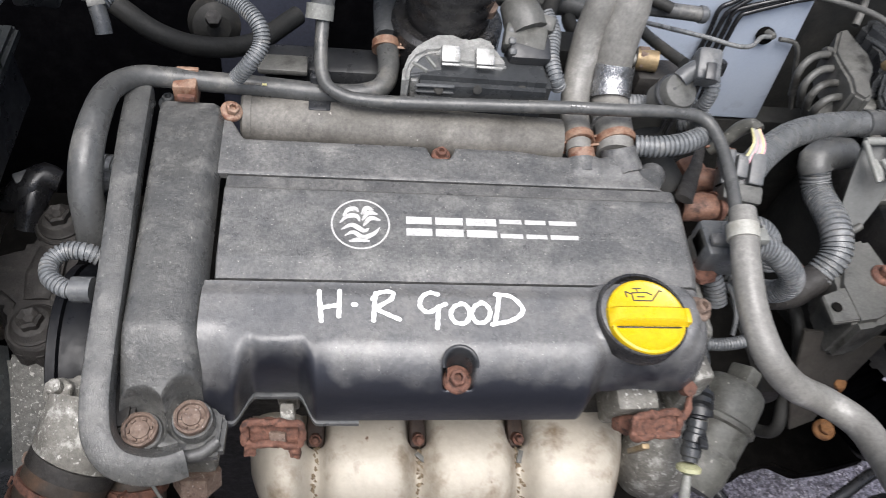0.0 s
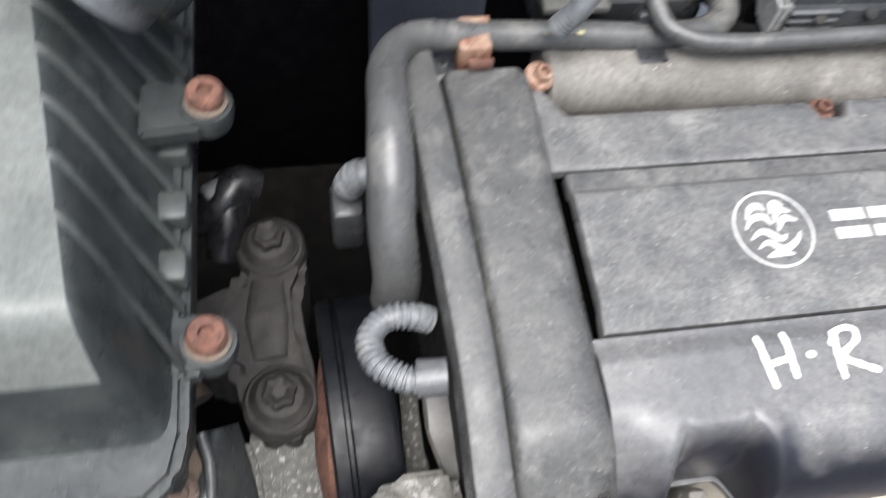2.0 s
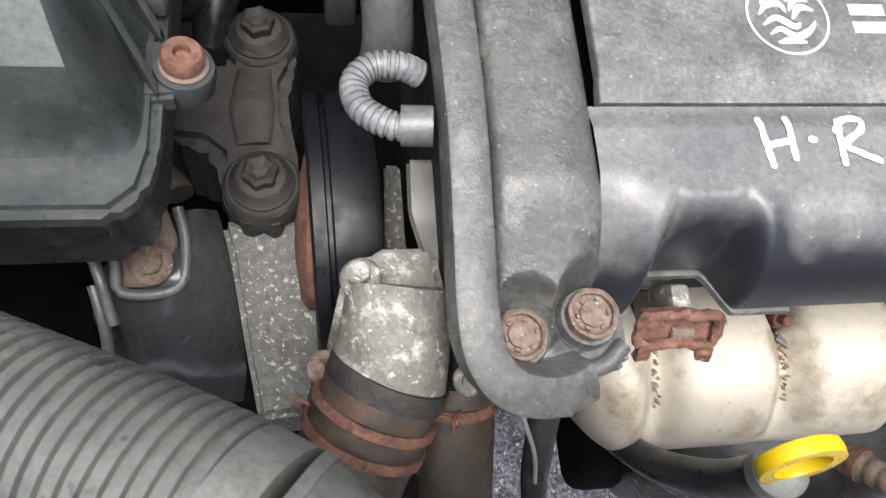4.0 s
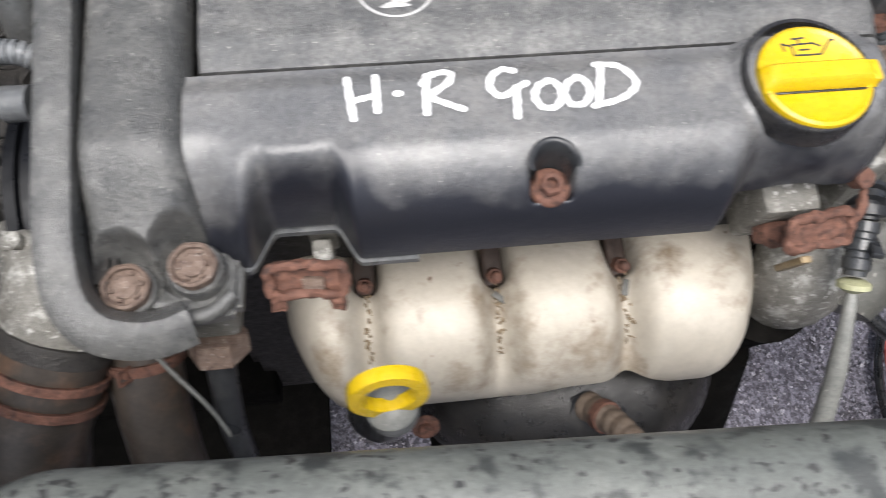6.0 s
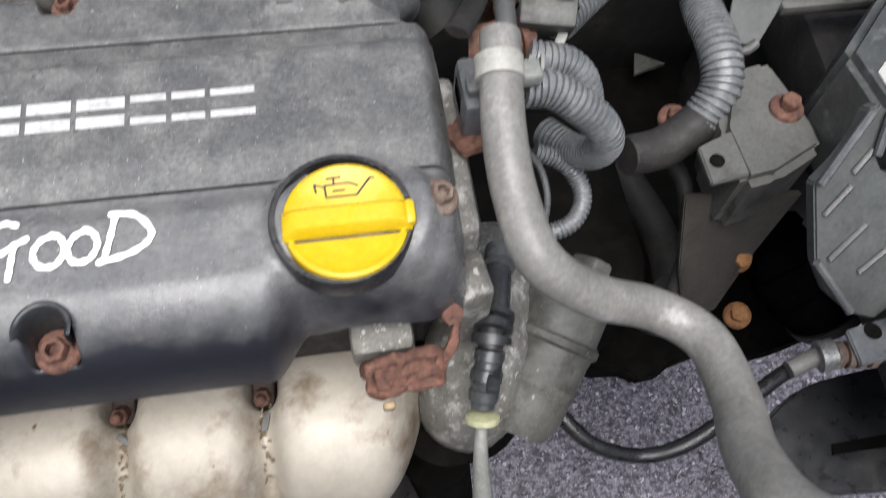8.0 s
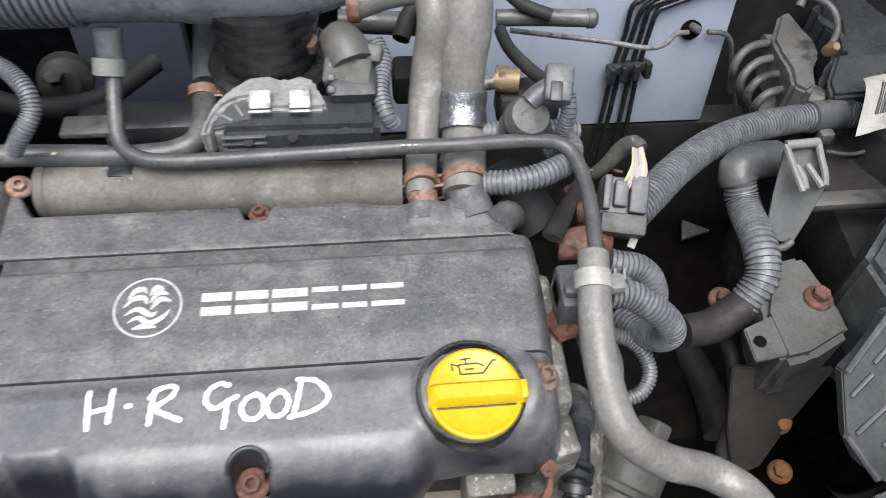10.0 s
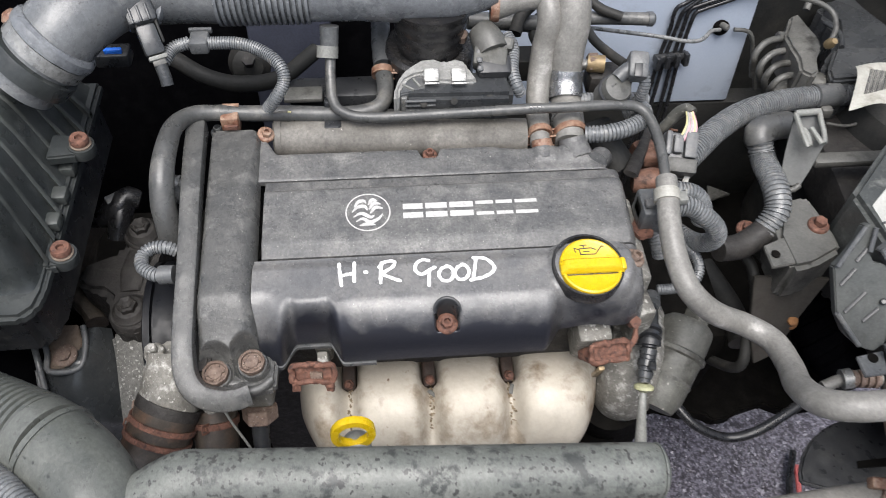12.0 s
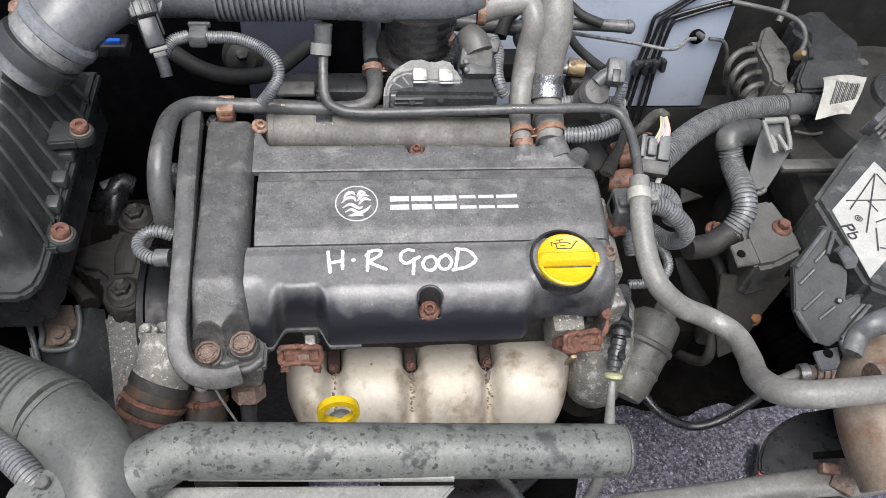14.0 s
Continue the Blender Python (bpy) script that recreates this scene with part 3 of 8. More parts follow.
def chain_bulge():
    n = 72
    ys = [0.106, 0.1055, 0.104, 0.101, 0.096, 0.088] + [0.08 - 0.16 * k / 40 for k in range(41)] + [-0.08 - 0.062 * k / 62 for k in range(1, 63)]
    rows = []
    for y in ys:
        xc = -0.1915 + 0.0015 * (1 - ease(-0.12, 0.1, y))
        half = 0.0255
        end = {0.106: -0.030, 0.1055: -0.010, 0.104: -0.005, 0.101: -0.0022, 0.096: -0.0006}.get(y, 0.0)
        fall = 0.024 * (1 - ease(-0.126, -0.080, y)) + 0.022 * (1 - ease(-0.142, -0.126, y))
        row = []
        for k in range(n + 1):
            u = -1 + 2 * k / n
            w = 0.011 - (0.030 * abs(u) ** 16 if u < 0 else 0.0125 * abs(u) ** 6) - 0.004 * u * u
            if abs(u) > 0.999:
                w = -0.030 if u < 0 else -0.006
            x = xc + half * u
            p = on(x, y, w + end - fall)
            near = min(sqrt((x - a) ** 2 + (y - b) ** 2) for a, b in ((-0.2000, -0.1335), (-0.1690, -0.1270)))
            row.append((p[0], p[1], min(p[2], 0.803 + 0.06 * ease(0.0118, 0.0240, near) ** 2)))
        rows.append(row)
    part("chain_bulge", Geo().grid(rows), M_STRIP, cover, "dusty grey rounded end bulge", sharp=50)


def deck_base():
    g = Geo().prism([(-0.160, 0.072), (0.135, 0.072), (0.172, 0.045), (0.172, -0.075), (0.10, -0.088), (-0.08, -0.098), (-0.092, -0.078), (-0.160, -0.074)], 0.795, 0.814, bevel=0.001)
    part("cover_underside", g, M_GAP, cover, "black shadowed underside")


front_section()
plug_panel()
rear_section()
chain_bulge()
deck_base()

rows = [[on(0.0005 + r * cos(pi * (k - 3) / 30), -0.1040 + r * 1.05 * sin(pi * (k - 3) / 30), w) for k in range(37)] for r, w in ((0.0074, -0.0205), (0.0084, -0.0050), (0.0096, 0.0036), (0.0110, 0.0047), (0.0122, 0.0042))]
part("bolt_well", Geo().grid(rows), M_BLACK, cover, "dark oily well round the bolt", sharp=60)
part("well_floor", Geo().lathe([(0.0098, 0.0), (0.0096, 0.0012), (0.0001, 0.0016)], aim(on(0.0005, -0.1048, -0.0185), UP), 28), M_BLACK, cover, "dark oily well floor")
flange_bolt(cover, on(0.0005, -0.1060, -0.0170), (0, -0.22, 1), 0.0098, M_RUST, label="rusty bolt in a round recess", h=0.008)
flange_bolt(cover, on(-0.002, 0.0770, -0.012), UP, 0.0075, M_RUST, label="rusty bolt", h=0.007)
flange_bolt(cover, on(0.1735, -0.062, 0.002), (0.25, -0.1, 1), 0.0095, M_RUSTPALE, label="rusty bolt beside the oil cap", h=0.008)
flange_bolt(cover, (0.172, 0.070, 0.838), (0.2, 0.1, 1), 0.0085, M_RUST, label="rusty bolt in a sleeve", h=0.007)
part("bolt_sleeve", Geo().sweep([(0.160, 0.052, 0.852), (0.168, 0.064, 0.846), (0.173, 0.072, 0.836)], 0.011), M_COVER, cover)
for x, y, z in ((-0.2000, -0.1335, 0.806), (-0.1690, -0.1270, 0.810)):
    g = Geo().lathe([(0.0135, -0.022), (0.0135, -0.002), (0.0125, 0.0)], aim((x, y, z), UP), 26)
    pad = part("bolt_pad", g, M_STRIP, cover)
    m = aim((x, y, z), UP, rng.uniform(0, 60))
    g = Geo().lathe([(0.0108, 0), (0.0112, 0.003), (0.0110, 0.0062), (0.0098, 0.0070), (0.0088, 0.0060), (0.0086, 0.0035), (0.0058, 0.0035), (0.0056, 0.0052), (0.0001, 0.0045)],
                    m, 30, wobble=lambda a: 0.02 * sin(7 * a))
    part("timing_bolt", g, M_RUSTPALE, cover, "large rusty bolt with a worn star head")
    for k in range(6):
        a = k * pi / 3 + 0.3
        g = Geo().box((0.0016, 0.0026, 0.002), m @ pose(0.0068 * cos(a), 0.0068 * sin(a), 0.0044, 0, 0, math.degrees(a)), 0.0004)
        part("bolt_tooth", g, M_RUSTPALE, pad)
g = Geo().prism([(-0.196, -0.152), (-0.150, -0.146), (-0.149, -0.120), (-0.160, -0.108), (-0.200, -0.112)], 0.788, 0.800, bevel=0.003)
part("cover_toe", g, M_STRIP, cover)
part("toe_rib", Geo().sweep([(-0.192, -0.149, 0.801), (-0.165, -0.147, 0.801), (-0.153, -0.138, 0.802)], 0.004), M_STRIP, cover)

# the outer strip that runs down the end and curls under the bolts
strip = thing("timing_edge_strip", (-0.222, 0, 0.83), "dusty grey plastic edge strip beside the engine cover", "engine part")
path = [(-0.2300, 0.112, 0.858), (-0.2290, 0.104, 0.864), (-0.2265, 0.04, 0.862), (-0.2232, -0.045, 0.851), (-0.2232, -0.100, 0.838), (-0.2230, -0.125, 0.829), (-0.2200, -0.143, 0.820),
        (-0.2110, -0.154, 0.813), (-0.1970, -0.157, 0.807), (-0.1840, -0.155, 0.803), (-0.1730, -0.150, 0.801)]
edge_shape = [(sx, sy) for sx, sy in
              ((1, -0.8), (1, 0.55), (0.9, 0.85), (0.7, 0.95), (0.2, 1.0), (-0.2, 1.0), (-0.7, 0.95), (-0.9, 0.85), (-1, 0.55), (-1, -0.8), (-0.5, -1), (0.5, -1))]
part("strip_body", Geo().sweep(path, [0.0094, 0.0096, 0.0094, 0.0092, 0.0090, 0.0090, 0.0092, 0.0096, 0.0098], seg=12, shape=edge_shape), M_STRIP, strip, sharp=30)
g = Geo().prism([(-0.229, 0.085), (-0.213, 0.085), (-0.205, -0.10), (-0.205, -0.135), (-0.221, -0.135)], 0.70, 0.812, bevel=0.003)
part("chain_case", g, M_DALU, strip, "dirty cast chain case")
part("case_shield", Geo().slab([(-0.238, -0.028, 0.776), (-0.208, -0.028, 0.776), (-0.208, -0.064, 0.766), (-0.207, -0.086, 0.755), (-0.217, -0.083, 0.755), (-0.231, -0.077, 0.757), (-0.238, -0.054, 0.767)], 0.006, 0.002), M_PLENUMDARK, strip, "dull brown plastic shield")
flange_bolt(strip, (-0.2125, 0.118, 0.846), (0, 0, 1), 0.008, M_GREYP, label="grey steel bolt", h=0.008)

# lettering on the cover: plain marks for the maker's sign and name, strokes for the handwriting
ring = Geo()
C0 = (-0.0648, 0.0)
for r0, r1 in ((0.0195, 0.0208),):
    rows = [[(C0[0] + r * cos(2 * pi * k / 64), C0[1] + r * sin(2 * pi * k / 64)) for k in range(65)] for r in (r0, r1)]
    ring.grid([[on(x, y, 0.0043) for x, y in row] for row in rows])
part("emblem_ring", ring, M_PRINT, cover, "worn pale printed ring")
MARKS = ([(-0.0125, 0.0060), (-0.0090, 0.0115), (-0.0040, 0.0128), (-0.0015, 0.0100)], [(-0.0145, 0.0005), (-0.0095, 0.0060), (-0.0030, 0.0065), (-0.0005, 0.0020)], [(0.0005, 0.0080), (0.0040, 0.0135), (0.0090, 0.0120)],
         [(0.0010, 0.0030), (0.0055, 0.0095), (0.0120, 0.0085)], [(0.0020, -0.0015), (0.0070, 0.0050), (0.0140, 0.0035)], [(-0.0135, -0.0050), (-0.0060, -0.0010), (0.0020, -0.0055), (0.0060, -0.0035)],
         [(-0.0110, -0.0100), (-0.0050, -0.0070), (0.0020, -0.0110), (0.0095, -0.0075), (0.0135, -0.0025)], [(-0.0080, -0.0145), (-0.0010, -0.0130), (0.0065, -0.0140)])
for line in MARKS:
    flat = smooth([(C0[0] + x, C0[1] + y, 0) for x, y in line], 6)
    edges = [[], []]
    for n, p in enumerate(flat):
        t = (flat[min(n + 1, len(flat) - 1)] - flat[max(n - 1, 0)]).normalized()
        half = 0.0003 + 0.0016 * sin(pi * (n + 0.6) / (len(flat) + 0.2))
        for k, side in ((0, 1), (1, -1)):
            edges[k].append(on(p.x - t.y * half * side, p.y + t.x * half * side, 0.0043))
    part("emblem_mark", Geo().grid(edges), M_PRINT, cover, "worn pale printed mark")


def bar(x0, x1, y0, y1, w, mat, name, parent, label=""):
    g = Geo().grid([[on(x, y, w) for x in (x0, (x0 + x1) / 2, x1)] for y in (y0, y1)])
    return part(name, g, mat, parent, label)


# six printed blocks, each an upper and a lower bar
blocks = [(-0.0325, -0.0140, 0.0062), (-0.0115, 0.0085, 0.0062), (0.0110, 0.0330, 0.0062), (0.0355, 0.0520, 0.0038), (0.0545, 0.0700, 0.0038), (0.0725, 0.0935, 0.0038)]
for x0, x1, h in blocks:
    bar(x0, x1, 0.0075 - h, 0.0075, 0.0043, M_PRINT, "name_bar", cover, "worn pale printed bar")
    bar(x0, x1, -0.0085, -0.0085 + h, 0.0043, M_PRINT, "name_bar", cover, "worn pale printed bar")


def stroke(line, width=0.0033):
    """A marker stroke lying on the deck, with round ends."""
    flat = smooth([(x, y, 0) for x, y in line], 10)
    pts = [flat[0]]
    for p in flat[1:]:
        if (p - pts[-1]).length > 0.0003:
            pts.append(p)
    left, right, mid = [], [], []
    for i, p in enumerate(pts):
        t = (pts[min(i + 1, len(pts) - 1)] - pts[max(i - 1, 0)]).normalized()
        n = Vector((-t.y, t.x, 0))
        c = crown(p.y) + 0.0002
        q = width / 2 * (0.92 + 0.12 * sin(i * 0.9))
        left.append(on(p.x + n.x * q, p.y + n.y * q, c + 0.0004)), right.append(on(p.x - n.x * q, p.y - n.y * q, c + 0.0004)), mid.append(on(p.x, p.y, c + 0.0007))
    g = Geo().grid([left, mid, right])
    for p in (pts[0], pts[-1]):
        c = crown(p.y) + 0.0002
        g.add([on(p.x, p.y, c + 0.0007)] + [on(p.x + width * 0.48 * cos(k * pi / 6), p.y + width * 0.48 * sin(k * pi / 6), c + 0.0004) for k in range(12)],
              [(0, k + 1, (k + 1) % 12 + 1) for k in range(12)])
    return g


FIRST_WORD = [
    ("letter_h", [[(-0.0918, -0.0535), (-0.091, -0.0647), (-0.0898, -0.0757)], [(-0.0784, -0.0529), (-0.0785, -0.0646), (-0.0786, -0.0723)], [(-0.0902, -0.0663), (-0.0843, -0.065), (-0.0785, -0.0641)]]),
    ("dot", [[(-0.0692, -0.0636), (-0.0677, -0.0636)]]),
    ("letter_r", [[(-0.0543, -0.0546), (-0.0554, -0.0655), (-0.0558, -0.075)], [(-0.0566, -0.0593), (-0.0509, -0.0533), (-0.0433, -0.0532), (-0.0442, -0.0591), (-0.0532, -0.0659), (-0.0465, -0.0704), (-0.0387, -0.074)]]),
]
SECOND_WORD = [
    ("letter_g", [[(-0.0124, -0.0545), (-0.0177, -0.0529), (-0.0236, -0.0576), (-0.0246, -0.0644), (-0.0194, -0.0685), (-0.0124, -0.0646), (-0.0074, -0.0621)], [(-0.0124, -0.0642), (-0.0131, -0.0726), (-0.0138, -0.0799)]]),
    ("letter_o", [[(0.0038, -0.0615), (-0.0017, -0.0641), (-0.0043, -0.07), (-0.0012, -0.0757), (0.0053, -0.0757), (0.0087, -0.0694), (0.0068, -0.0632), (0.003, -0.0615)]]),
    ("letter_o", [[(0.0178, -0.0605), (0.0125, -0.0635), (0.0099, -0.0694), (0.0129, -0.0752), (0.0191, -0.0747), (0.0226, -0.0685), (0.0207, -0.0626), (0.017, -0.0605)]]),
    ("letter_d", [[(0.03, -0.0543), (0.0279, -0.0655), (0.0255, -0.0755)], [(0.0277, -0.0535), (0.0378, -0.0551), (0.0452, -0.0636), (0.0435, -0.0695), (0.0353, -0.0742), (0.0235, -0.0768)]]),
]
for name, strokes in FIRST_WORD + SECOND_WORD:
    g = Geo()
    for line in strokes:
        s = stroke(line)
        g.add(s.v, s.f)
    part(name, g, M_WHITE, cover, "white paint-marker letter")

# ---- oil filler cap ----
CAP = on(0.1305, -0.0715, 0.000)
cap = thing("oil_filler_cap", CAP, "yellow plastic oil filler cap with a raised grip", "oil cap")
m = aim(CAP, UP)
part("seal_ring", Geo().lathe([(0.0325, -0.004), (0.0325, 0.0085), (0.0316, 0.0098), (0.0296, 0.0098), (0.0290, 0.004)], m @ Matrix.Translation((-0.0018, 0.0022, 0)), 48), M_OILY, cap, "oily black seal ring")
g = Geo().lathe([(0.0280, 0.001), (0.0282, 0.0095), (0.0276, 0.0115), (0.0260, 0.0124), (0.0246, 0.0118), (0.0236, 0.0112), (0.0001, 0.0112)], m, 56)
part("cap_disc", g, M_YELLOW, cap)
g = Geo()
rows = []
for k in range(25):
    x = -0.0278 + 0.0566 * k / 24
    rise = 0.0072 * (1 - abs((x - 0.0005) / 0.0292) ** 10)
    rows.append([tuple(m @ Vector((x, y, z))) for y, z in ((-0.0080, 0.0105), (-0.0066, 0.0110 + rise * 0.75), (-0.0050, 0.0110 + rise), (0.0030, 0.0110 + rise), (0.0048, 0.0110 + rise * 0.7), (0.0062, 0.0105))])
g.grid(rows, close=True)
part("grip_bar", g, M_YELLOW, cap, "raised yellow grip bar")
# thin dark sliver drawn as the shadow below the grip bar
part("grime_line", Geo().box((0.052, 0.0012, 0.0012), m @ pose(0.0, -0.0088, 0.0113), 0.0003), M_OILY, cap, "dark line in place of the shadow under the grip")
part("grip_lip", Geo().box((0.006, 0.012, 0.007), m @ pose(0.0278, -0.0008, 0.0120), 0.002), M_YELLOW, cap)
ICON = (((-0.0075, 0.0115), (0.0060, 0.0115)), ((-0.0075, 0.0115), (-0.0080, 0.0175)), ((-0.0080, 0.0175), (0.0030, 0.0180)), ((0.0060, 0.0115), (0.0125, 0.0195)), ((0.0030, 0.0180), (0.0070, 0.0160)),
        ((0.0125, 0.0195), (0.0145, 0.0190)), ((-0.0035, 0.0178), (-0.0040, 0.0208)), ((-0.0070, 0.0208), (-0.0005, 0.0212)), ((-0.0080, 0.0165), (-0.0125, 0.0185)), ((-0.0125, 0.0185), (-0.0118, 0.0140)), ((-0.0045, 0.0145), (0.0010, 0.0145)))
for (xa, ya), (xb, yb) in ICON:
    a, b = m @ Vector((xa, ya, 0.0113)), m @ Vector((xb, yb, 0.0113))
    part("icon_line", Geo().sweep([a, (a + b) / 2, b], 0.0005, seg=6), M_INK, cap, "thin dark icon line")

# ---- cylinder head and block ----
head = thing("cylinder_head", (0, 0, 0.70), "dirty cast aluminium cylinder head and block", "engine block")
g = Geo().prism([(-0.215, 0.085), (0.175, 0.085), (0.178, -0.065), (0.165, -0.078), (-0.19, -0.078), (-0.205, -0.110)], 0.70, 0.802, bevel=0.004)
part("head_casting", g, M_DALU, head)
g = Geo().prism([(-0.21, 0.12), (0.19, 0.12), (0.19, -0.06), (-0.21, -0.06)], 0.36, 0.70, bevel=0.01)
part("block_casting", g, M_DALU, head)
# pale corroded bosses at the front of the head
for x, y, z, w in ((-0.113, -0.080, 0.766, 0.016), (0.141, -0.091, 0.765, 0.032)):
    part("casting_boss", Geo().box((w, 0.03, 0.05), pose(x, y, z, 12), 0.004).rough(0.001, 150), M_ALU, head, "pale corroded boss")
part("end_casting", Geo().box((0.020, 0.10, 0.10), pose(0.186, -0.020, 0.775), 0.006), M_ALU, head, "pale corroded end face")
part("end_casting", Geo().box((0.018, 0.030, 0.06), pose(0.190, -0.078, 0.770, 0, 0, 8), 0.004), M_ALU, head, "pale corroded end face")


part("notch_post", Geo().box((0.010, 0.014, 0.030), pose(-0.112, -0.106, 0.770, 20), 0.003).rough(0.001, 120), M_ALU, head, "pale corroded post")

# the plenum behind the cover
plenum = thing("intake_plenum", (-0.03, 0.115, 0.83), "dusty brown-grey plastic intake plenum tube", "intake manifold")
M_PLENUM = material("dusty_brown_plastic", (0.100, 0.094, 0.083), (0.165, 0.155, 0.138), 0.7, scale=22, bump=0.4, stain=(0.05, 0.046, 0.040), stain_scale=18, stain_at=(0.52, 0.72),
                    specks=(0.34, 0.32, 0.29), speck_scale=200, speck_at=0.72)
part("plenum_tube", Geo().sweep([(-0.153, 0.113, 0.840), (-0.05, 0.108, 0.840), (0.098, 0.101, 0.840)], 0.0205, seg=28), M_PLENUM, plenum)
part("plenum_end", Geo().lathe([(0.0215, 0), (0.0215, 0.006), (0.019, 0.008)], aim((-0.149, 0.113, 0.840), (-1, 0, 0)), 28), M_PLENUM, plenum)

# ---- exhaust heat shield ----
shield = thing("exhaust_heat_shield", (0.0, -0.13, 0.62), "tarnished cream metal exhaust heat shield with stamped ribs", "heat shield")
SIDE = [(-0.048, 0.692), (-0.068, 0.702), (-0.090, 0.711), (-0.115, 0.7135), (-0.138, 0.706), (-0.154, 0.691), (-0.162, 0.674), (-0.163, 0.656), (-0.158, 0.640), (-0.149, 0.627)]
prof = smooth([(0, y, z) for y, z in SIDE], 6)
GROOVES = (-0.0935, -0.0125, 0.0685)


def shield_sheet():
    xs = [-0.144 + 0.307 * k / 240 for k in range(241)]
    rows = []
    for x in xs:
        u = (x + 0.144) / 0.307
        row = []
        n = len(prof)
        reach = 1 - 0.30 * bump(x, 0.000, 0.110, 0.035)
        for k in range(n):
            v = k / (n - 1) * reach
            f = v * (n - 1)
            i = min(int(f), n - 2)
            p = prof[i].lerp(prof[i + 1], f - i)
            sink = sum(0.0165 * math.exp(-((x - c) / 0.0095) ** 2) for c in GROOVES) * ease(0.0, 0.15, v) * (1 - ease(0.50, 0.85, v))
            sink += sum(0.022 * math.exp(-((x - c) / 0.0080) ** 4) for c in GROOVES) * bump(v, 0.10, 0.255, 0.03)
            belly = -0.005 * max(0.0, 1 - min(((x - c) / 0.038) ** 2 for c in (-0.125, -0.053, 0.028, 0.110))) * bump(v, 0.2, 0.6, 0.2)
            corner = 0.070 * max(0.0, (abs(u - 0.5) - 0.36) / 0.14) ** 2.4 * (0.25 + 0.75 * v)
            droop = 0.022 * max(0.0, (abs(u - 0.5) - 0.42) / 0.08) ** 2
            a, b = prof[max(i - 1, 0)], prof[min(i + 2, n - 1)]
            inward = Vector((0, -(b.z - a.z), b.y - a.y)).normalized()
            row.append((x, p.y + corner + inward.y * (sink + belly), p.z - droop + inward.z * (sink + belly)))
        rows.append(row)
    part("shield_sheet", Geo().grid(rows), M_SHIELD, shield, sharp=70)


shield_sheet()
# brown fill for the stud slots, dark so they look like shaded holes
M_SLOT = material("dark_brown_slot", (0.020, 0.012, 0.009), (0.05, 0.028, 0.018), 0.8, bump=0.4)
for c in GROOVES:
    part("stud_slot", Geo().box((0.0135, 0.030, 0.012), pose(c, -0.0860, 0.6945, 12), 0.003).rough(0.001, 200), M_SLOT, shield, "brown slot, dark to look like a shaded hole")
    st = part("stud", Geo().hexa(0.0052, 0.012, aim((c, -0.094, 0.696), (0, -0.5, 0.85))), M_RUST, shield, "rusty stud nut")
    part("stud_tip", Geo().lathe([(0.003, 0), (0.003, 0.010), (0.002, 0.011)], aim((c, -0.098, 0.704), (0, -0.5, 0.85)), 12), M_RUST, st)
M_SCALE = material("flaking_scale", (0.12, 0.085, 0.05), (0.28, 0.23, 0.16), 0.85, scale=250, bump=0.8, fine=500)
for c in GROOVES:
    for k in range(18):
        y = -0.102 - 0.0024 * k + rng.uniform(-0.001, 0.001)
        z = min(prof[:30], key=lambda p: abs(p.y - y)).z - 0.0155 + 0.00012 * k
        r = [rng.uniform(0.0006, 0.0024) for _ in range(6)]
        m = pose(c + rng.gauss(0, 0.0018), y, z, 75, rng.uniform(-60, 60), rng.uniform(0, 90))
        g = Geo().add([(r[0], 0, 0), (-r[1], 0, 0), (0, 0.001, 0), (0, -0.0012, 0), (0, 0, r[4] * 1.6), (0, 0, -r[5] * 1.6)],
                      [(0, 2, 4), (2, 1, 4), (1, 3, 4), (3, 0, 4), (2, 0, 5), (1, 2, 5), (3, 1, 5), (0, 3, 5)], m)
        part("scale_flake", g, M_SCALE, shield, "flaking dirt in the groove", sharp=10)
for x, y, z, a in ((-0.0105, -0.1120, 0.7000, 50), (0.0695, -0.1120, 0.7000, -15)):
    part("metal_flake", Geo().box((0.0040, 0.0105, 0.0012), pose(x, y, z, 10, 0, a), 0.0004), M_BODYGREY, shield, "loose dark flake")

# catalytic converter under the shield
cat = thing("exhaust_downpipe", (0.02, -0.15, 0.5), "dark sooty exhaust downpipe with a lambda sensor", "exhaust")
M_SOOTY = material("sooty_dark_steel", (0.013, 0.012, 0.011), (0.030, 0.027, 0.024), 0.42, 0.1, bump=0.3)
part("converter_body", Geo().sweep([(-0.050, -0.118, 0.560), (-0.010, -0.134, 0.566), (0.050, -0.140, 0.570), (0.100, -0.136, 0.572), (0.140, -0.116, 0.572)], [0.036, 0.060, 0.0675, 0.064, 0.040], seg=28), M_SOOTY, cat)
part("downpipe", Geo().sweep([(0.02, -0.150, 0.55), (0.03, -0.145, 0.46), (0.05, -0.12, 0.30)], 0.048, seg=24), M_SOOTY, cat)
sens = part("lambda_sensor", Geo().sweep([(0.050, -0.168, 0.628), (0.056, -0.178, 0.640), (0.062, -0.190, 0.654), (0.068, -0.204, 0.666)], [0.0105, 0.0100, 0.0088, 0.0075], seg=18, ridge=0.0006, pitch=0.009), M_TAN, cat, "dusty brown sensor body")
part("sensor_nut", Geo().hexa(0.0140, 0.014, aim((0.045, -0.160, 0.616), (0.30, -0.62, 0.72))), M_BLACK, sens)
part("sensor_ring", Geo().sweep([(0.0555, -0.177, 0.639), (0.0575, -0.181, 0.644)], 0.0112, seg=18), M_RUST, sens, "tarnished brown ring")
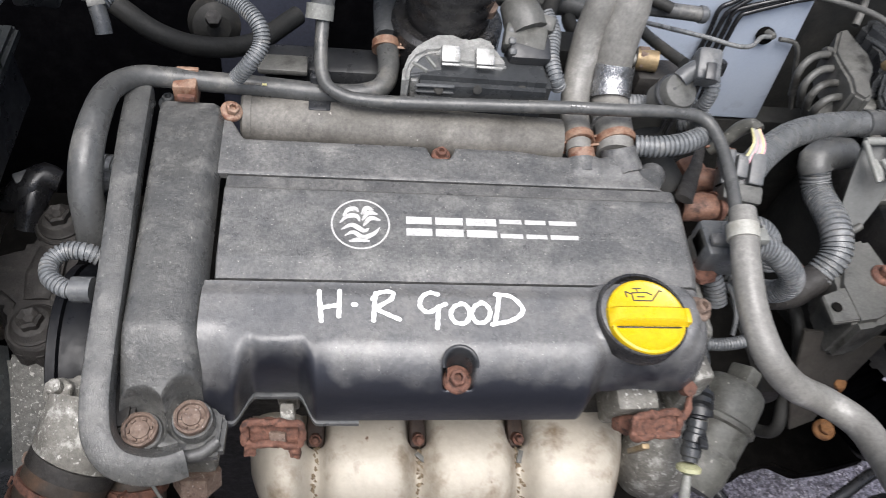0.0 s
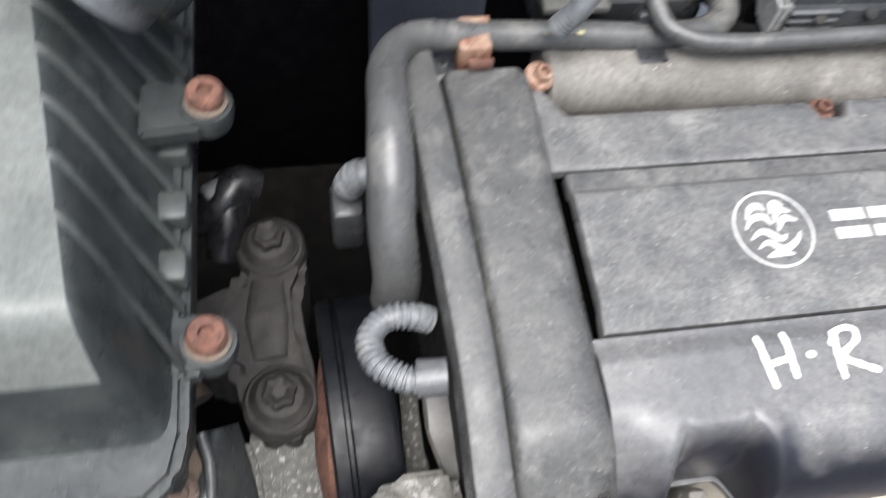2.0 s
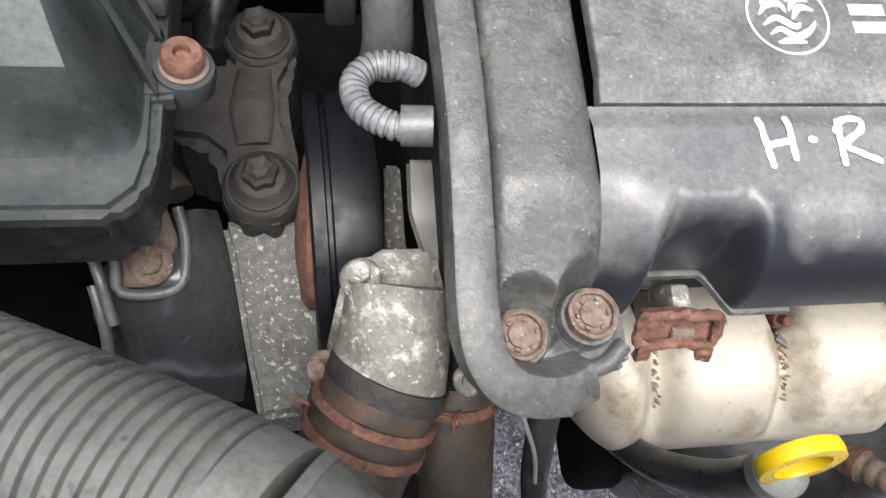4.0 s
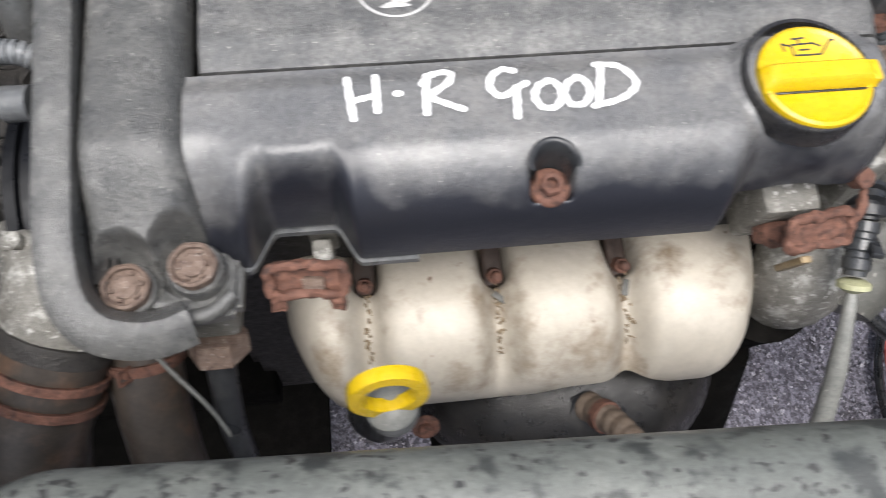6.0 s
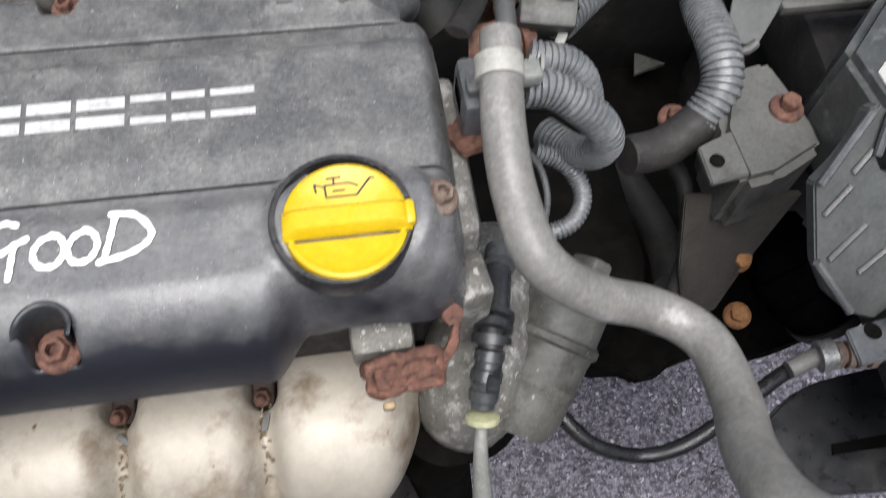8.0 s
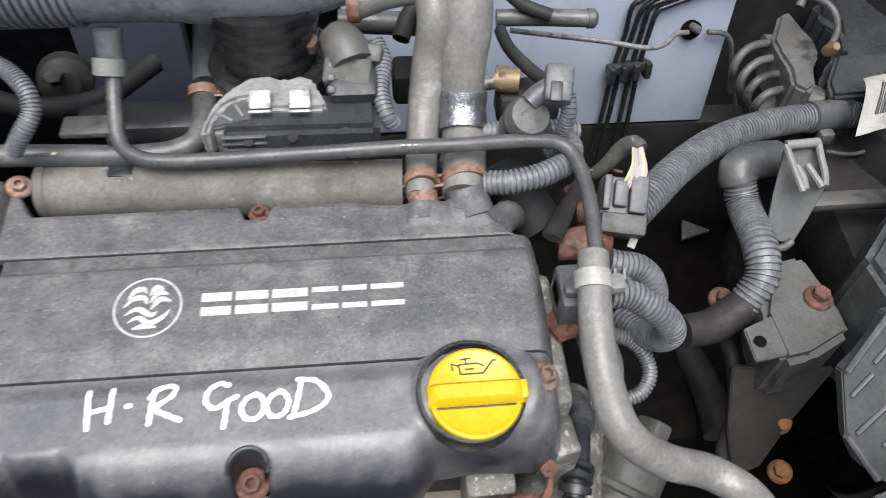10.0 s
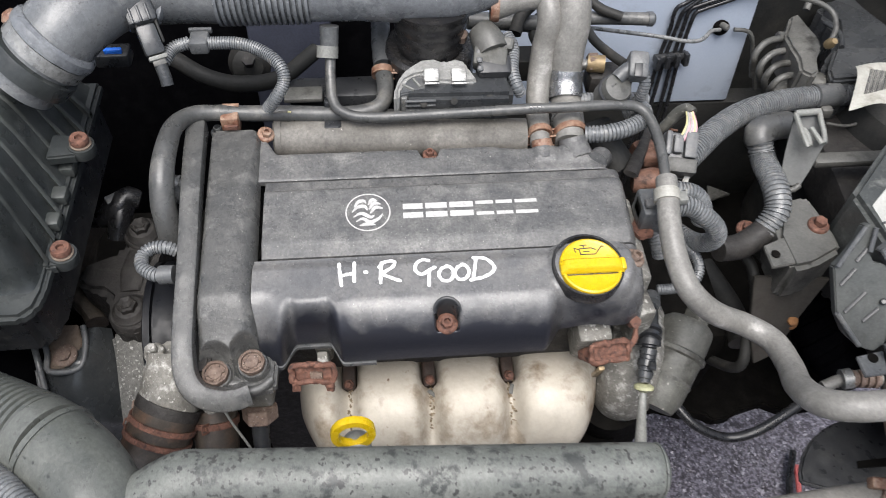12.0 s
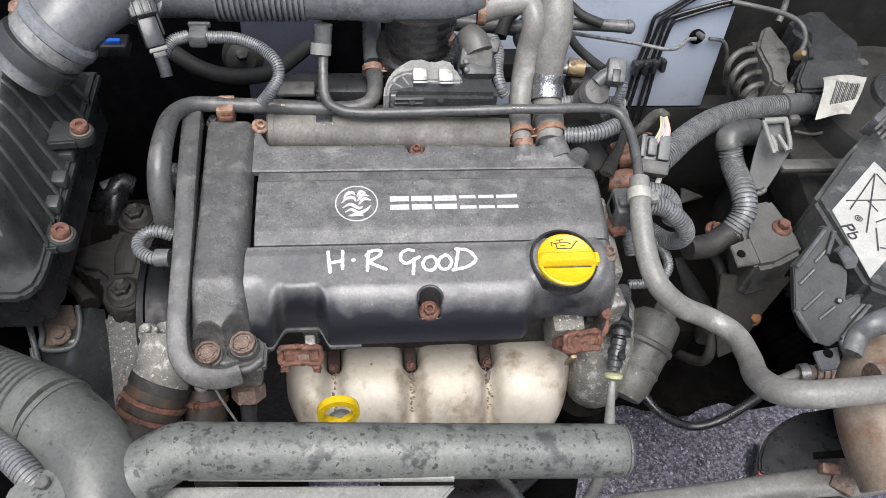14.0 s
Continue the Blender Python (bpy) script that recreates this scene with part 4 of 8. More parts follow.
part("sensor_lead", Geo().sweep([(0.068, -0.203, 0.665), (0.078, -0.222, 0.678), (0.095, -0.250, 0.680), (0.12, -0.285, 0.66)], 0.0055), M_DHOSE, sens)
flange_bolt(cat, (-0.060, -0.165, 0.600), (0, -0.8, 0.6), 0.010, M_RUST, lobes=False, label="rusty bolt")


# added block that hides the ground and stands for the dark underside
sump = thing("sump_shade_block", (0.05, 0.0, 0.34), "near-black block added for the shade under the engine", "sump")
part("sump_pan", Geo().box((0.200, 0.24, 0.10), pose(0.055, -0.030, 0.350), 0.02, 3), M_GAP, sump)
# made-up plate: the dark ground left of the bright patch
panel("undertray_shield", (0.52, 0.80, 0.02), pose(-0.428, -0.10, 0.085), M_GAP, "near-black plate added for the dark ground under the bay")


# ---- rusty brackets at both ends of the manifold ----
def plate(g, m, sx, sz, t, n=14):
    """A pitted steel plate in the local xz plane, with worn corners."""
    front, back = [], []
    for i in range(n + 1):
        u = -1 + 2 * i / n
        fr, bk = [], []
        for j in range(n + 1):
            v = -1 + 2 * j / n
            k = 1 - 0.10 * (abs(u) * abs(v)) ** 4
            x, z = u * sx / 2 * k, v * sz / 2 * k
            fr.append(tuple(m @ Vector((x, -t / 2, z)))), bk.append(tuple(m @ Vector((x, t / 2, z))))
        front.append(fr), back.append(bk)
    g.grid(front).grid(back)
    for a, b in ((front[0], back[0]), (front[-1], back[-1]), ([r[0] for r in front], [r[0] for r in back]), ([r[-1] for r in front], [r[-1] for r in back])):
        g.grid([a, b])
    return g


def pitted(g):
    return g.rough(0.0012, 170).rough(0.0006, 520)


lb1 = thing("lifting_bracket", (-0.1175, -0.128, 0.787), "rusty folded steel lifting bracket at the cover notch", "bracket", "rusty brackets on the manifold")
def frame_loop(m, sx, sz, r):
    """A rounded steel rim round a plate."""
    x, z = sx / 2, sz / 2
    pts = [m @ Vector(p) for p in ((-x * 0.2, -0.004, z), (-x * 0.8, -0.004, z * 0.98), (-x, -0.004, z * 0.6), (-x, -0.003, -z * 0.6), (-x * 0.85, -0.003, -z), (0, -0.003, -z * 0.9),
                                   (x * 0.85, -0.003, -z), (x, -0.003, -z * 0.6), (x, -0.004, z * 0.6), (x * 0.8, -0.004, z * 0.98), (x * 0.2, -0.004, z), (-x * 0.2, -0.004, z))]
    return pitted(Geo().sweep(pts, r, seg=10, step=0.0012))


m = pose(-0.1195, -0.1270, 0.7855, -38, 0, -3)
part("bracket_face", pitted(plate(Geo(), m @ pose(0, 0.001, 0.002), 0.037, 0.017, 0.003)), M_RUST, lb1)
part("bracket_rim", frame_loop(m @ pose(0, 0, 0.002), 0.037, 0.017, 0.0026), M_RUST, lb1)
for side in (-1, 1):
    part("bracket_ear", pitted(plate(Geo(), m @ pose(0.0150 * side, -0.003, -0.0105, 8, 0, -12 * side), 0.0075, 0.010, 0.0035)), M_RUST, lb1)
part("bracket_nut", pitted(Geo().box((0.012, 0.006, 0.007), m @ pose(0.003, -0.001, -0.001), 0.0015)), M_RUSTPALE, lb1, "pale rusted nut")
rb = thing("lifting_bracket", (0.152, -0.130, 0.796), "rusty flaking steel bracket below the oil cap", "bracket", "rusty brackets on the manifold")
m = pose(0.1505, -0.1200, 0.7840, -40, 0, 6)
part("bracket_face", pitted(plate(Geo(), m @ pose(0, -0.002, 0), 0.034, 0.018, 0.004)), M_RUST, rb)
part("bracket_rim", frame_loop(m, 0.035, 0.018, 0.0030), M_RUST, rb)
part("bracket_lump", pitted(Geo().sweep([(0.133, -0.108, 0.758), (0.137, -0.112, 0.764), (0.142, -0.116, 0.772)], [0.006, 0.008, 0.007], seg=16, step=0.0015)), M_RUST, rb)
part("bracket_spike", pitted(Geo().sweep([(0.168, -0.119, 0.788), (0.175, -0.113, 0.790), (0.180, -0.100, 0.795)], [0.0032, 0.0030, 0.0010], seg=10, step=0.0015)), M_RUST, rb)
part("bracket_bolt", Geo().hexa(0.0060, 0.010, aim((0.176, -0.096, 0.792), (0.1, -0.5, 0.9))), M_RUST, rb)
part("rust_tab", pitted(plate(Geo(), pose(0.194, -0.012, 0.826, 70, 0, 20), 0.016, 0.034, 0.004)), M_RUST, head, "rusty steel tab")
part("strap", Geo().box((0.006, 0.004, 0.030), pose(0.141, -0.133, 0.768, 15), 0.001), M_BRASS, rb, "dull brassy strap end")

# ---- dipstick ----
dip = thing("oil_dipstick", (-0.07, -0.17, 0.70), "yellow ring-handled oil dipstick in a dark tube", "dipstick")
ringm = aim((-0.0840, -0.1915, 0.8000), (0.06, -0.97, 0.20))
rows = []
for k in range(40):
    a = 2 * pi * k / 40
    rows.append([tuple(ringm @ Vector(((0.0150 + dx) * cos(a), (0.0150 + dx) * sin(a), dz))) for dx, dz in
                 ((0.0035, -0.0035), (0.0040, 0), (0.0035, 0.0035), (-0.0025, 0.0035), (-0.0032, 0), (-0.0025, -0.0035))])
rows.append(rows[0])
part("ring_handle", Geo().grid(rows, close=True), M_YELLOW, dip)
part("plug", Geo().lathe([(0.0125, 0.0), (0.0128, 0.010), (0.010, 0.013), (0.006, 0.016)], aim((-0.082, -0.194, 0.772), (-0.10, 0.10, 1)), 24), M_PALEDUCT, dip, "dirty pale plug")
part("guide_tube", Geo().sweep([(-0.082, -0.194, 0.772), (-0.088, -0.190, 0.73), (-0.100, -0.172, 0.68), (-0.105, -0.135, 0.61)], [0.011, 0.0095, 0.0085]), M_BLACK, dip)


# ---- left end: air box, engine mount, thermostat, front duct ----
# lid top paler than its walls: dust plus sky sheen in the colour
M_LIDTOP = material("dusty_lit_lid_plastic", (0.100, 0.108, 0.100), (0.165, 0.172, 0.158), 0.55, scale=10, bump=0.15, stain=(0.06, 0.064, 0.06), stain_scale=12, stain_at=(0.56, 0.74))
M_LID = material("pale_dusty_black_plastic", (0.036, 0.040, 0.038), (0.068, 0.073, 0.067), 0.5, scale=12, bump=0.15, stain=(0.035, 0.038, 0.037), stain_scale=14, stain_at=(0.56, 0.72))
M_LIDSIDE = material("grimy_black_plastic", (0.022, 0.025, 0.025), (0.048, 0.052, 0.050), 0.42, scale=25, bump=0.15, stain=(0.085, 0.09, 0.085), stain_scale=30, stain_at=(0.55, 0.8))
box = thing("air_filter_box", (-0.46, 0.04, 0.70), "black ribbed plastic air filter box with rusty screws", "air box")
g = Geo().prism([(-0.66, 0.20), (-0.352, 0.20), (-0.352, -0.056), (-0.362, -0.078), (-0.66, -0.080)], 0.765, 0.835, bevel=0.008)
part("lower_box", g, M_BLACK, box)
g = Geo().prism([(-0.66, 0.20), (-0.342, 0.20), (-0.342, -0.066), (-0.346, -0.083), (-0.357, -0.093), (-0.66, -0.090)], 0.835, 0.849, bevel=0.004)
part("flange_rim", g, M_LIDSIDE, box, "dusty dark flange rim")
ys = [-0.074 + 0.264 * k / 60 for k in range(61)]


def lid_edge(y):
    """Where the side wall meets the top: it leans away towards the back."""
    return -0.365 - 0.18 * (y + 0.056)


def lid_height(x, y):
    """The lid: a steep side and front wall below a gently domed top."""
    side, front = ease(-0.346, lid_edge(y), x) if x < -0.346 else 0.0, ease(-0.072, -0.040, y)
    return 0.8455 + 0.0735 * side ** 0.8 * front ** 0.8 + 0.008 * ease(lid_edge(y), -0.50, x) * front


rows = [[(x, y, lid_height(x, y)) for x in [-0.344 + (lid_edge(y) + 0.344) * k / 24 for k in range(25)] + [lid_edge(y) - 0.0068 * k for k in range(1, 42)]] for y in ys]
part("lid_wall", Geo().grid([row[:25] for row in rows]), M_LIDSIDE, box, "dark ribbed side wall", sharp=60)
part("lid_top", Geo().grid([row[24:] for row in rows[4:]]), M_LIDTOP, box, "lid top, pale from dust and painted sky sheen", sharp=60)
part("lid_front", Geo().grid([row[24:] for row in rows[:5]]), M_LIDSIDE, box, "dark front wall", sharp=60)
for k in range(8):
    y0 = -0.040 + 0.027 * k
    hi = [Vector((-0.343 + (lid_edge(y0 + 0.0036 * j) + 0.343) * 0.1 * j, y0 + 0.0036 * j, 0)) for j in range(11)]
    outer, inner = [], []
    for j, p in enumerate(hi):
        z = lid_height(p.x, p.y)
        line = 0.8515 + 0.0605 * (j / 10) * ease(-0.072, -0.040, p.y)
        outer.append((p.x, p.y, max(z + 0.001, line))), inner.append((p.x, p.y, z - 0.004))
    g = Geo()
    for dy in (-0.0028, 0.0028):
        g.grid([[(x, y + dy, z) for x, y, z in outer], [(x, y + dy, z) for x, y, z in inner]])
    g.grid([[(x, y - 0.0028, z) for x, y, z in outer], [(x, y, z + 0.001) for x, y, z in outer], [(x, y + 0.0028, z) for x, y, z in outer]])
    # the paler plastic paints in the lit edges of the ribs
    part("lid_rib", g, M_LID, box)
for y in (0.072, 0.037, 0.006):
    part("flange_block", Geo().box((0.016, 0.016, 0.012), pose(-0.349, y, 0.853), 0.003), M_LID, box)
for at in ((-0.3335, -0.0285, 0.851), (-0.330, 0.079, 0.877)):
    g = Geo().lathe([(0.0118, -0.012), (0.0126, -0.004), (0.0118, 0.0)], aim(at, (0.1, 0, 1)), 24)
    g.prism([(at[0] - 0.030, at[1] - 0.016), (at[0] - 0.002, at[1] - 0.0135), (at[0] - 0.002, at[1] + 0.0135), (at[0] - 0.030, at[1] + 0.016)], at[2] - 0.012, at[2] - 0.001, bevel=0.002)
    boss = part("screw_boss", g, M_LIDSIDE, box)
    part("screw_washer", Geo().lathe([(0.0096, 0), (0.0098, 0.0015), (0.0086, 0.0022)], aim(at, (0.1, 0, 1)), 24), M_TAN, boss, "rusty washer")
    m = aim((at[0], at[1], at[2] + 0.003), (0.1, 0, 1))
    part("screw_head", Geo().lathe([(0.0085, 0), (0.0088, 0.004), (0.0075, 0.006), (0.0035, 0.006), (0.003, 0.003), (0.0001, 0.003)], m, 24), M_RUST, boss, "rusty screw head")
# lighter copy of the duct plastic: some dust, and brighter light painted in
M_DUCTPALE = material("dusty_lit_duct_plastic", (0.122, 0.129, 0.138), (0.195, 0.203, 0.210), 0.36, scale=34, bump=0.2, stain=(0.075, 0.080, 0.086), stain_scale=26, stain_at=(0.54, 0.7), specks=(0.30, 0.30, 0.29), speck_scale=300, speck_at=0.72)
# intake duct from the air box across to the throttle
duct = thing("intake_duct", (-0.15, 0.20, 0.93), "grey plastic intake duct with a corrugated section", "air duct")
AX = [(-0.372, 0.106, 0.930), (-0.342, 0.121, 0.953), (-0.318, 0.145, 0.968), (-0.285, 0.184, 0.968), (-0.242, 0.204, 0.957), (-0.198, 0.205, 0.955)]
part("duct_elbow", Geo().sweep(AX, [0.0335, 0.0345, 0.0350, 0.0345, 0.034, 0.034], seg=32), M_DUCT, duct)
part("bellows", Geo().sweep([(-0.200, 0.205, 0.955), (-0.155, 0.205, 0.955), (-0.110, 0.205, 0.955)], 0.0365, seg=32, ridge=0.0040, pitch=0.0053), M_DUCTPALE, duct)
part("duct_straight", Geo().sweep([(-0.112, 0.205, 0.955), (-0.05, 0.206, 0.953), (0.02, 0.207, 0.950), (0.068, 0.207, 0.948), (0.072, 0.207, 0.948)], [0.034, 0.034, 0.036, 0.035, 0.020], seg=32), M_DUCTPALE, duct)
part("throttle_bellows", Geo().sweep([(0.006, 0.202, 0.935), (0.006, 0.200, 0.905), (0.006, 0.200, 0.882)], [0.041, 0.037, 0.035], seg=32, ridge=0.0007, pitch=0.011), M_OILY, duct, "oily black rubber neck")
cl = part("duct_clamp", Geo().lathe([(0.0352, -0.0060), (0.0374, -0.0060), (0.0374, 0.0060), (0.0352, 0.0060), (0.0352, -0.0060)], aim((-0.342, 0.121, 0.953), (0.75, 0.38, 0.58)), 48), M_SOCKET, duct, "bright metal band clamp")
part("clamp_screw", Geo().lathe([(0.008, 0), (0.009, 0.006), (0.005, 0.010)], aim((-0.362, 0.132, 0.976), (-0.4, 0.1, 1)), 16), M_ORANGE, cl)
part("flange", Geo().lathe([(0.0385, -0.010), (0.0392, -0.002), (0.0385, 0.006), (0.0345, 0.008)], aim((-0.355, 0.114, 0.943), (0.75, 0.38, 0.58)), 48), M_LIDSIDE, duct, "dark dusty collar")
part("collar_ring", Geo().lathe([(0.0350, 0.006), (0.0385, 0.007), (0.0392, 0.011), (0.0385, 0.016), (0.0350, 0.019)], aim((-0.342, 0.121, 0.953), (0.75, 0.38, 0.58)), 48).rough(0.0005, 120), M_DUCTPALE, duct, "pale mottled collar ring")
# air flow sensor with its plug
af = thing("air_flow_sensor", (-0.262, 0.17, 0.94), "black air flow sensor and plug on the duct", "sensor")
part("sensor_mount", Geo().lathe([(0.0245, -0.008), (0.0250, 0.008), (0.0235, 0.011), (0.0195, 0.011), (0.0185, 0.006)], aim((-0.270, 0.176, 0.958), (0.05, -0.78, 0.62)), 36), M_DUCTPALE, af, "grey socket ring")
part("sensor_body", Geo().box((0.027, 0.030, 0.022), pose(-0.265, 0.160, 0.962, 30, 0, 22), 0.004), M_SATIN, af)
for s in (-1, 0, 1):
    part("plug_rib", Geo().box((0.0026, 0.016, 0.006), pose(-0.262 + 0.007 * s, 0.150 + 0.003 * s, 0.967, 35, 0, 22), 0.001), M_SATIN, af)
part("plug", Geo().box((0.018, 0.028, 0.016), pose(-0.256, 0.139, 0.946, 45, 0, 24), 0.003), M_SATIN, af, "black plug with a pale lock")
part("plug_lock", Geo().box((0.017, 0.004, 0.010), pose(-0.250, 0.127, 0.936, 45, 0, 24), 0.001), M_PALEDUCT, af)
part("sensor_shell", Geo().box((0.018, 0.010, 0.004), pose(-0.262, 0.150, 0.9585, 40, 0, 22), 0.0015), M_GAP, af, "black socket slot")
for s in (-1, 1):
    part("plug_latch", Geo().box((0.0025, 0.022, 0.004), pose(-0.255 + 0.008 * s, 0.141 + 0.0035 * s, 0.953, 45, 0, 24), 0.0008), M_BODYDARK, af)
part("plug_wire_seal", Geo().box((0.012, 0.006, 0.006), pose(-0.249, 0.124, 0.933, 45, 0, 24), 0.001), M_BODYGREY, af)
part("plug_tail", Geo().sweep([(-0.249, 0.124, 0.930), (-0.246, 0.117, 0.921), (-0.245, 0.113, 0.915)], 0.0058), M_SATIN, af)
hc = thing("sensor_cable", (-0.20, 0.15, 0.92), "grey corrugated cable conduit from the air flow sensor", "cable")
part("conduit", Geo().sweep([(-0.249, 0.134, 0.925), (-0.241, 0.147, 0.93), (-0.225, 0.153, 0.932)], 0.0062, ridge=0.0011, pitch=0.0023), M_CONDUIT, hc)
part("conduit", Geo().sweep([(-0.208, 0.151, 0.932), (-0.182, 0.152, 0.93), (-0.159, 0.146, 0.925), (-0.142, 0.13, 0.92), (-0.139, 0.119, 0.91), (-0.147, 0.109, 0.9), (-0.158, 0.108, 0.885)], 0.0062, ridge=0.0011, pitch=0.0023), M_CONDUIT, hc)
part("cable_clip", Geo().box((0.018, 0.020, 0.014), Matrix.Translation((-0.216, 0.152, 0.932)), 0.003), M_GREYP, hc, "grey plastic clip")
part("cable_clip", Geo().box((0.022, 0.004, 0.006), Matrix.Translation((-0.216, 0.165, 0.936)), 0.0015), M_GREYP, hc)

# things behind, in the dark
bh = thing("bulkhead_hose", (-0.20, 0.30, 0.80), "dull dark rubber hose along the bulkhead", "hose")
part("hose", Geo().sweep([(-0.295, 0.297, 0.8), (-0.254, 0.271, 0.79), (-0.214, 0.267, 0.78), (-0.169, 0.288, 0.77), (-0.127, 0.337, 0.77)], 0.010), M_BODYDARK, bh)
bk = thing("steering_coupling", (-0.13, 0.30, 0.74), "dark steel coupling with a bolt in the shade", "joint")
part("coupling_body", Geo().lathe([(0.022, -0.02), (0.026, 0.0), (0.024, 0.02), (0.012, 0.03)], aim((-0.212, 0.33, 0.76), (0.3, -0.8, 0.4)), 24), M_BODYDARK, bk)
part("coupling_bolt", Geo().hexa(0.008, 0.012, aim((-0.206, 0.3, 0.785), (0.1, -0.5, 0.8))), M_DALU, bk)
bc = thing("blue_connector", (-0.32, 0.25, 0.86), "black plug with a bright blue lock", "connector")
part("plug_body", Geo().box((0.036, 0.022, 0.016), Matrix.Translation((-0.325, 0.214, 0.87)), 0.003), M_BLACK, bc)
part("plug_lock", Geo().box((0.018, 0.005, 0.006), Matrix.Translation((-0.322, 0.209, 0.88)), 0.001), M_BLUE, bc, "bright blue lock")
rb2 = thing("rear_bracket", (-0.08, 0.16, 0.84), "dark plastic bracket under the coolant hose", "bracket")
part("bracket_body", Geo().box((0.105, 0.035, 0.030), Matrix.Translation((-0.093, 0.18, 0.835)), 0.008), M_BLACK, rb2)
part("bracket_top", Geo().box((0.040, 0.020, 0.006), Matrix.Translation((-0.128, 0.161, 0.855)), 0.002), M_BODYGREY, rb2)

# coolant pipe that loops over the end of the engine
pipe = thing("coolant_pipe", (-0.23, 0.1, 0.85), "grey rubber coolant hose with rusty clips", "hose")
part("hose", Geo().sweep([(-0.25, 0, 0.816), (-0.249, 0.003, 0.832), (-0.25, 0.01, 0.848), (-0.251, 0.017, 0.859), (-0.25, 0.034, 0.876), (-0.248, 0.06, 0.884), (-0.245, 0.092, 0.882), (-0.232, 0.114, 0.876), (-0.209, 0.121, 0.871), (-0.178, 0.124, 0.866), (-0.138, 0.124, 0.864), (-0.097, 0.123, 0.862), (-0.065, 0.126, 0.861), (-0.048, 0.135, 0.862), (-0.043, 0.154, 0.864), (-0.044, 0.182, 0.868)],
     [0.0120, 0.0115, 0.0110, 0.0100, 0.0086, 0.0080, 0.0080, 0.0080, 0.0080, 0.0078, 0.0085, 0.0095], seg=22), M_DHOSE, pipe)
part("hose_upper", Geo().sweep([(-0.044, 0.188, 0.868), (-0.045, 0.216, 0.875), (-0.045, 0.243, 0.885)], [0.0105, 0.0105, 0.0100], seg=20), M_GREYP, pipe, "grey upper hose with silver edges")
band_clamp(pipe, (-0.045, 0.178, 0.867), (0, 0.9, 0.3), 0.0105, 0.012, M_ORANGE, label="rust-orange spring clamp", roll=180)
tee = part("hose_clip", Geo().box((0.0175, 0.016, 0.020), Matrix.Translation((-0.197, 0.116, 0.864)), 0.002), M_ORANGE, pipe, "rust-orange spring clip")
part("clip_top", Geo().box((0.0165, 0.004, 0.006), Matrix.Translation((-0.196, 0.126, 0.874)), 0.001), M_ORANGE, tee)
part("clip_notch", Geo().box((0.013, 0.004, 0.005), Matrix.Translation((-0.195, 0.103, 0.868)), 0.001), M_RUST, tee)
for x in range(5):
    part("print_bar", Geo().box((0.0035, 0.002, 0.0006), Matrix.Translation((-0.154, 0.118, 0.872)) @ Matrix.Translation((0.0048 * x - 0.004, 0, 0)), 0), M_YELW if x == 4 else M_PLENUM, pipe, "faded printed mark")
part("pipe_stub", Geo().sweep([(-0.252, 0.045, 0.838), (-0.232, 0.045, 0.838)], 0.0085), M_GREYP, pipe, "grey stub pipe")
flange_bolt(pipe, (-0.163, 0.101, 0.858), (0.3, -0.3, 1), 0.0085, M_ORANGE, label="orange rusted bolt", h=0.007)
# looping cable at the chain case
lo = thing("sensor_loop_cable", (-0.25, -0.04, 0.84), "small looped grey corrugated sensor cable", "cable")
part("conduit", Geo().sweep([(-0.238, -0.025, 0.842), (-0.246, -0.024, 0.846), (-0.258, -0.024, 0.846), (-0.266, -0.032, 0.845), (-0.264, -0.044, 0.845), (-0.254, -0.052, 0.845), (-0.246, -0.054, 0.845)], 0.0062, ridge=0.0011, pitch=0.0030), M_CONDUIT, lo)
part("plug", Geo().sweep([(-0.248, -0.053, 0.845), (-0.235, -0.054, 0.846)], [0.0085, 0.0085], seg=12), M_GREYP, lo, "grey plug")

# belt pulley and tensioner behind the case
M_PULLEY = material("worn_black_rubber", (0.005, 0.0055, 0.007), (0.009, 0.0095, 0.011), 0.45, spec=0.2, bump=0.05)
pul = thing("belt_pulley", (-0.262, -0.03, 0.70), "black ribbed drive belt pulley", "pulley")
part("pulley_rim", Geo().lathe([(0.050, -0.020), (0.078, -0.020), (0.081, -0.0185), (0.0815, -0.012), (0.0770, -0.011), (0.0770, -0.009), (0.0815, -0.008), (0.0822, 0.012), (0.0805, 0.0155), (0.076, 0.017), (0.050, 0.017)],
     aim((-0.268, -0.025, 0.690), (1, 0.04, 0)), 64), M_PULLEY, pul)
part("pulley_hub", Geo().lathe([(0.050, -0.010), (0.050, 0.006), (0.044, 0.010), (0.02, 0.014)], aim((-0.282, -0.025, 0.690), (-1, 0.04, 0)), 40).rough(0.0008, 120), M_RUST, pul, "rusty steel hub")
ten = thing("cable_sensor", (-0.28, 0.09, 0.82), "dark ribbed sensor plug beside the coolant hose", "sensor")
part("plug_body", Geo().box((0.017, 0.024, 0.036), Matrix.Translation((-0.268, 0.061, 0.8)), 0.004), M_SATIN, ten)
part("conduit", Geo().sweep([(-0.267, 0.063, 0.825), (-0.262, 0.062, 0.835), (-0.25, 0.06, 0.838), (-0.239, 0.058, 0.838)], 0.0085, ridge=0.0012, pitch=0.0036), M_CONDUIT, ten)

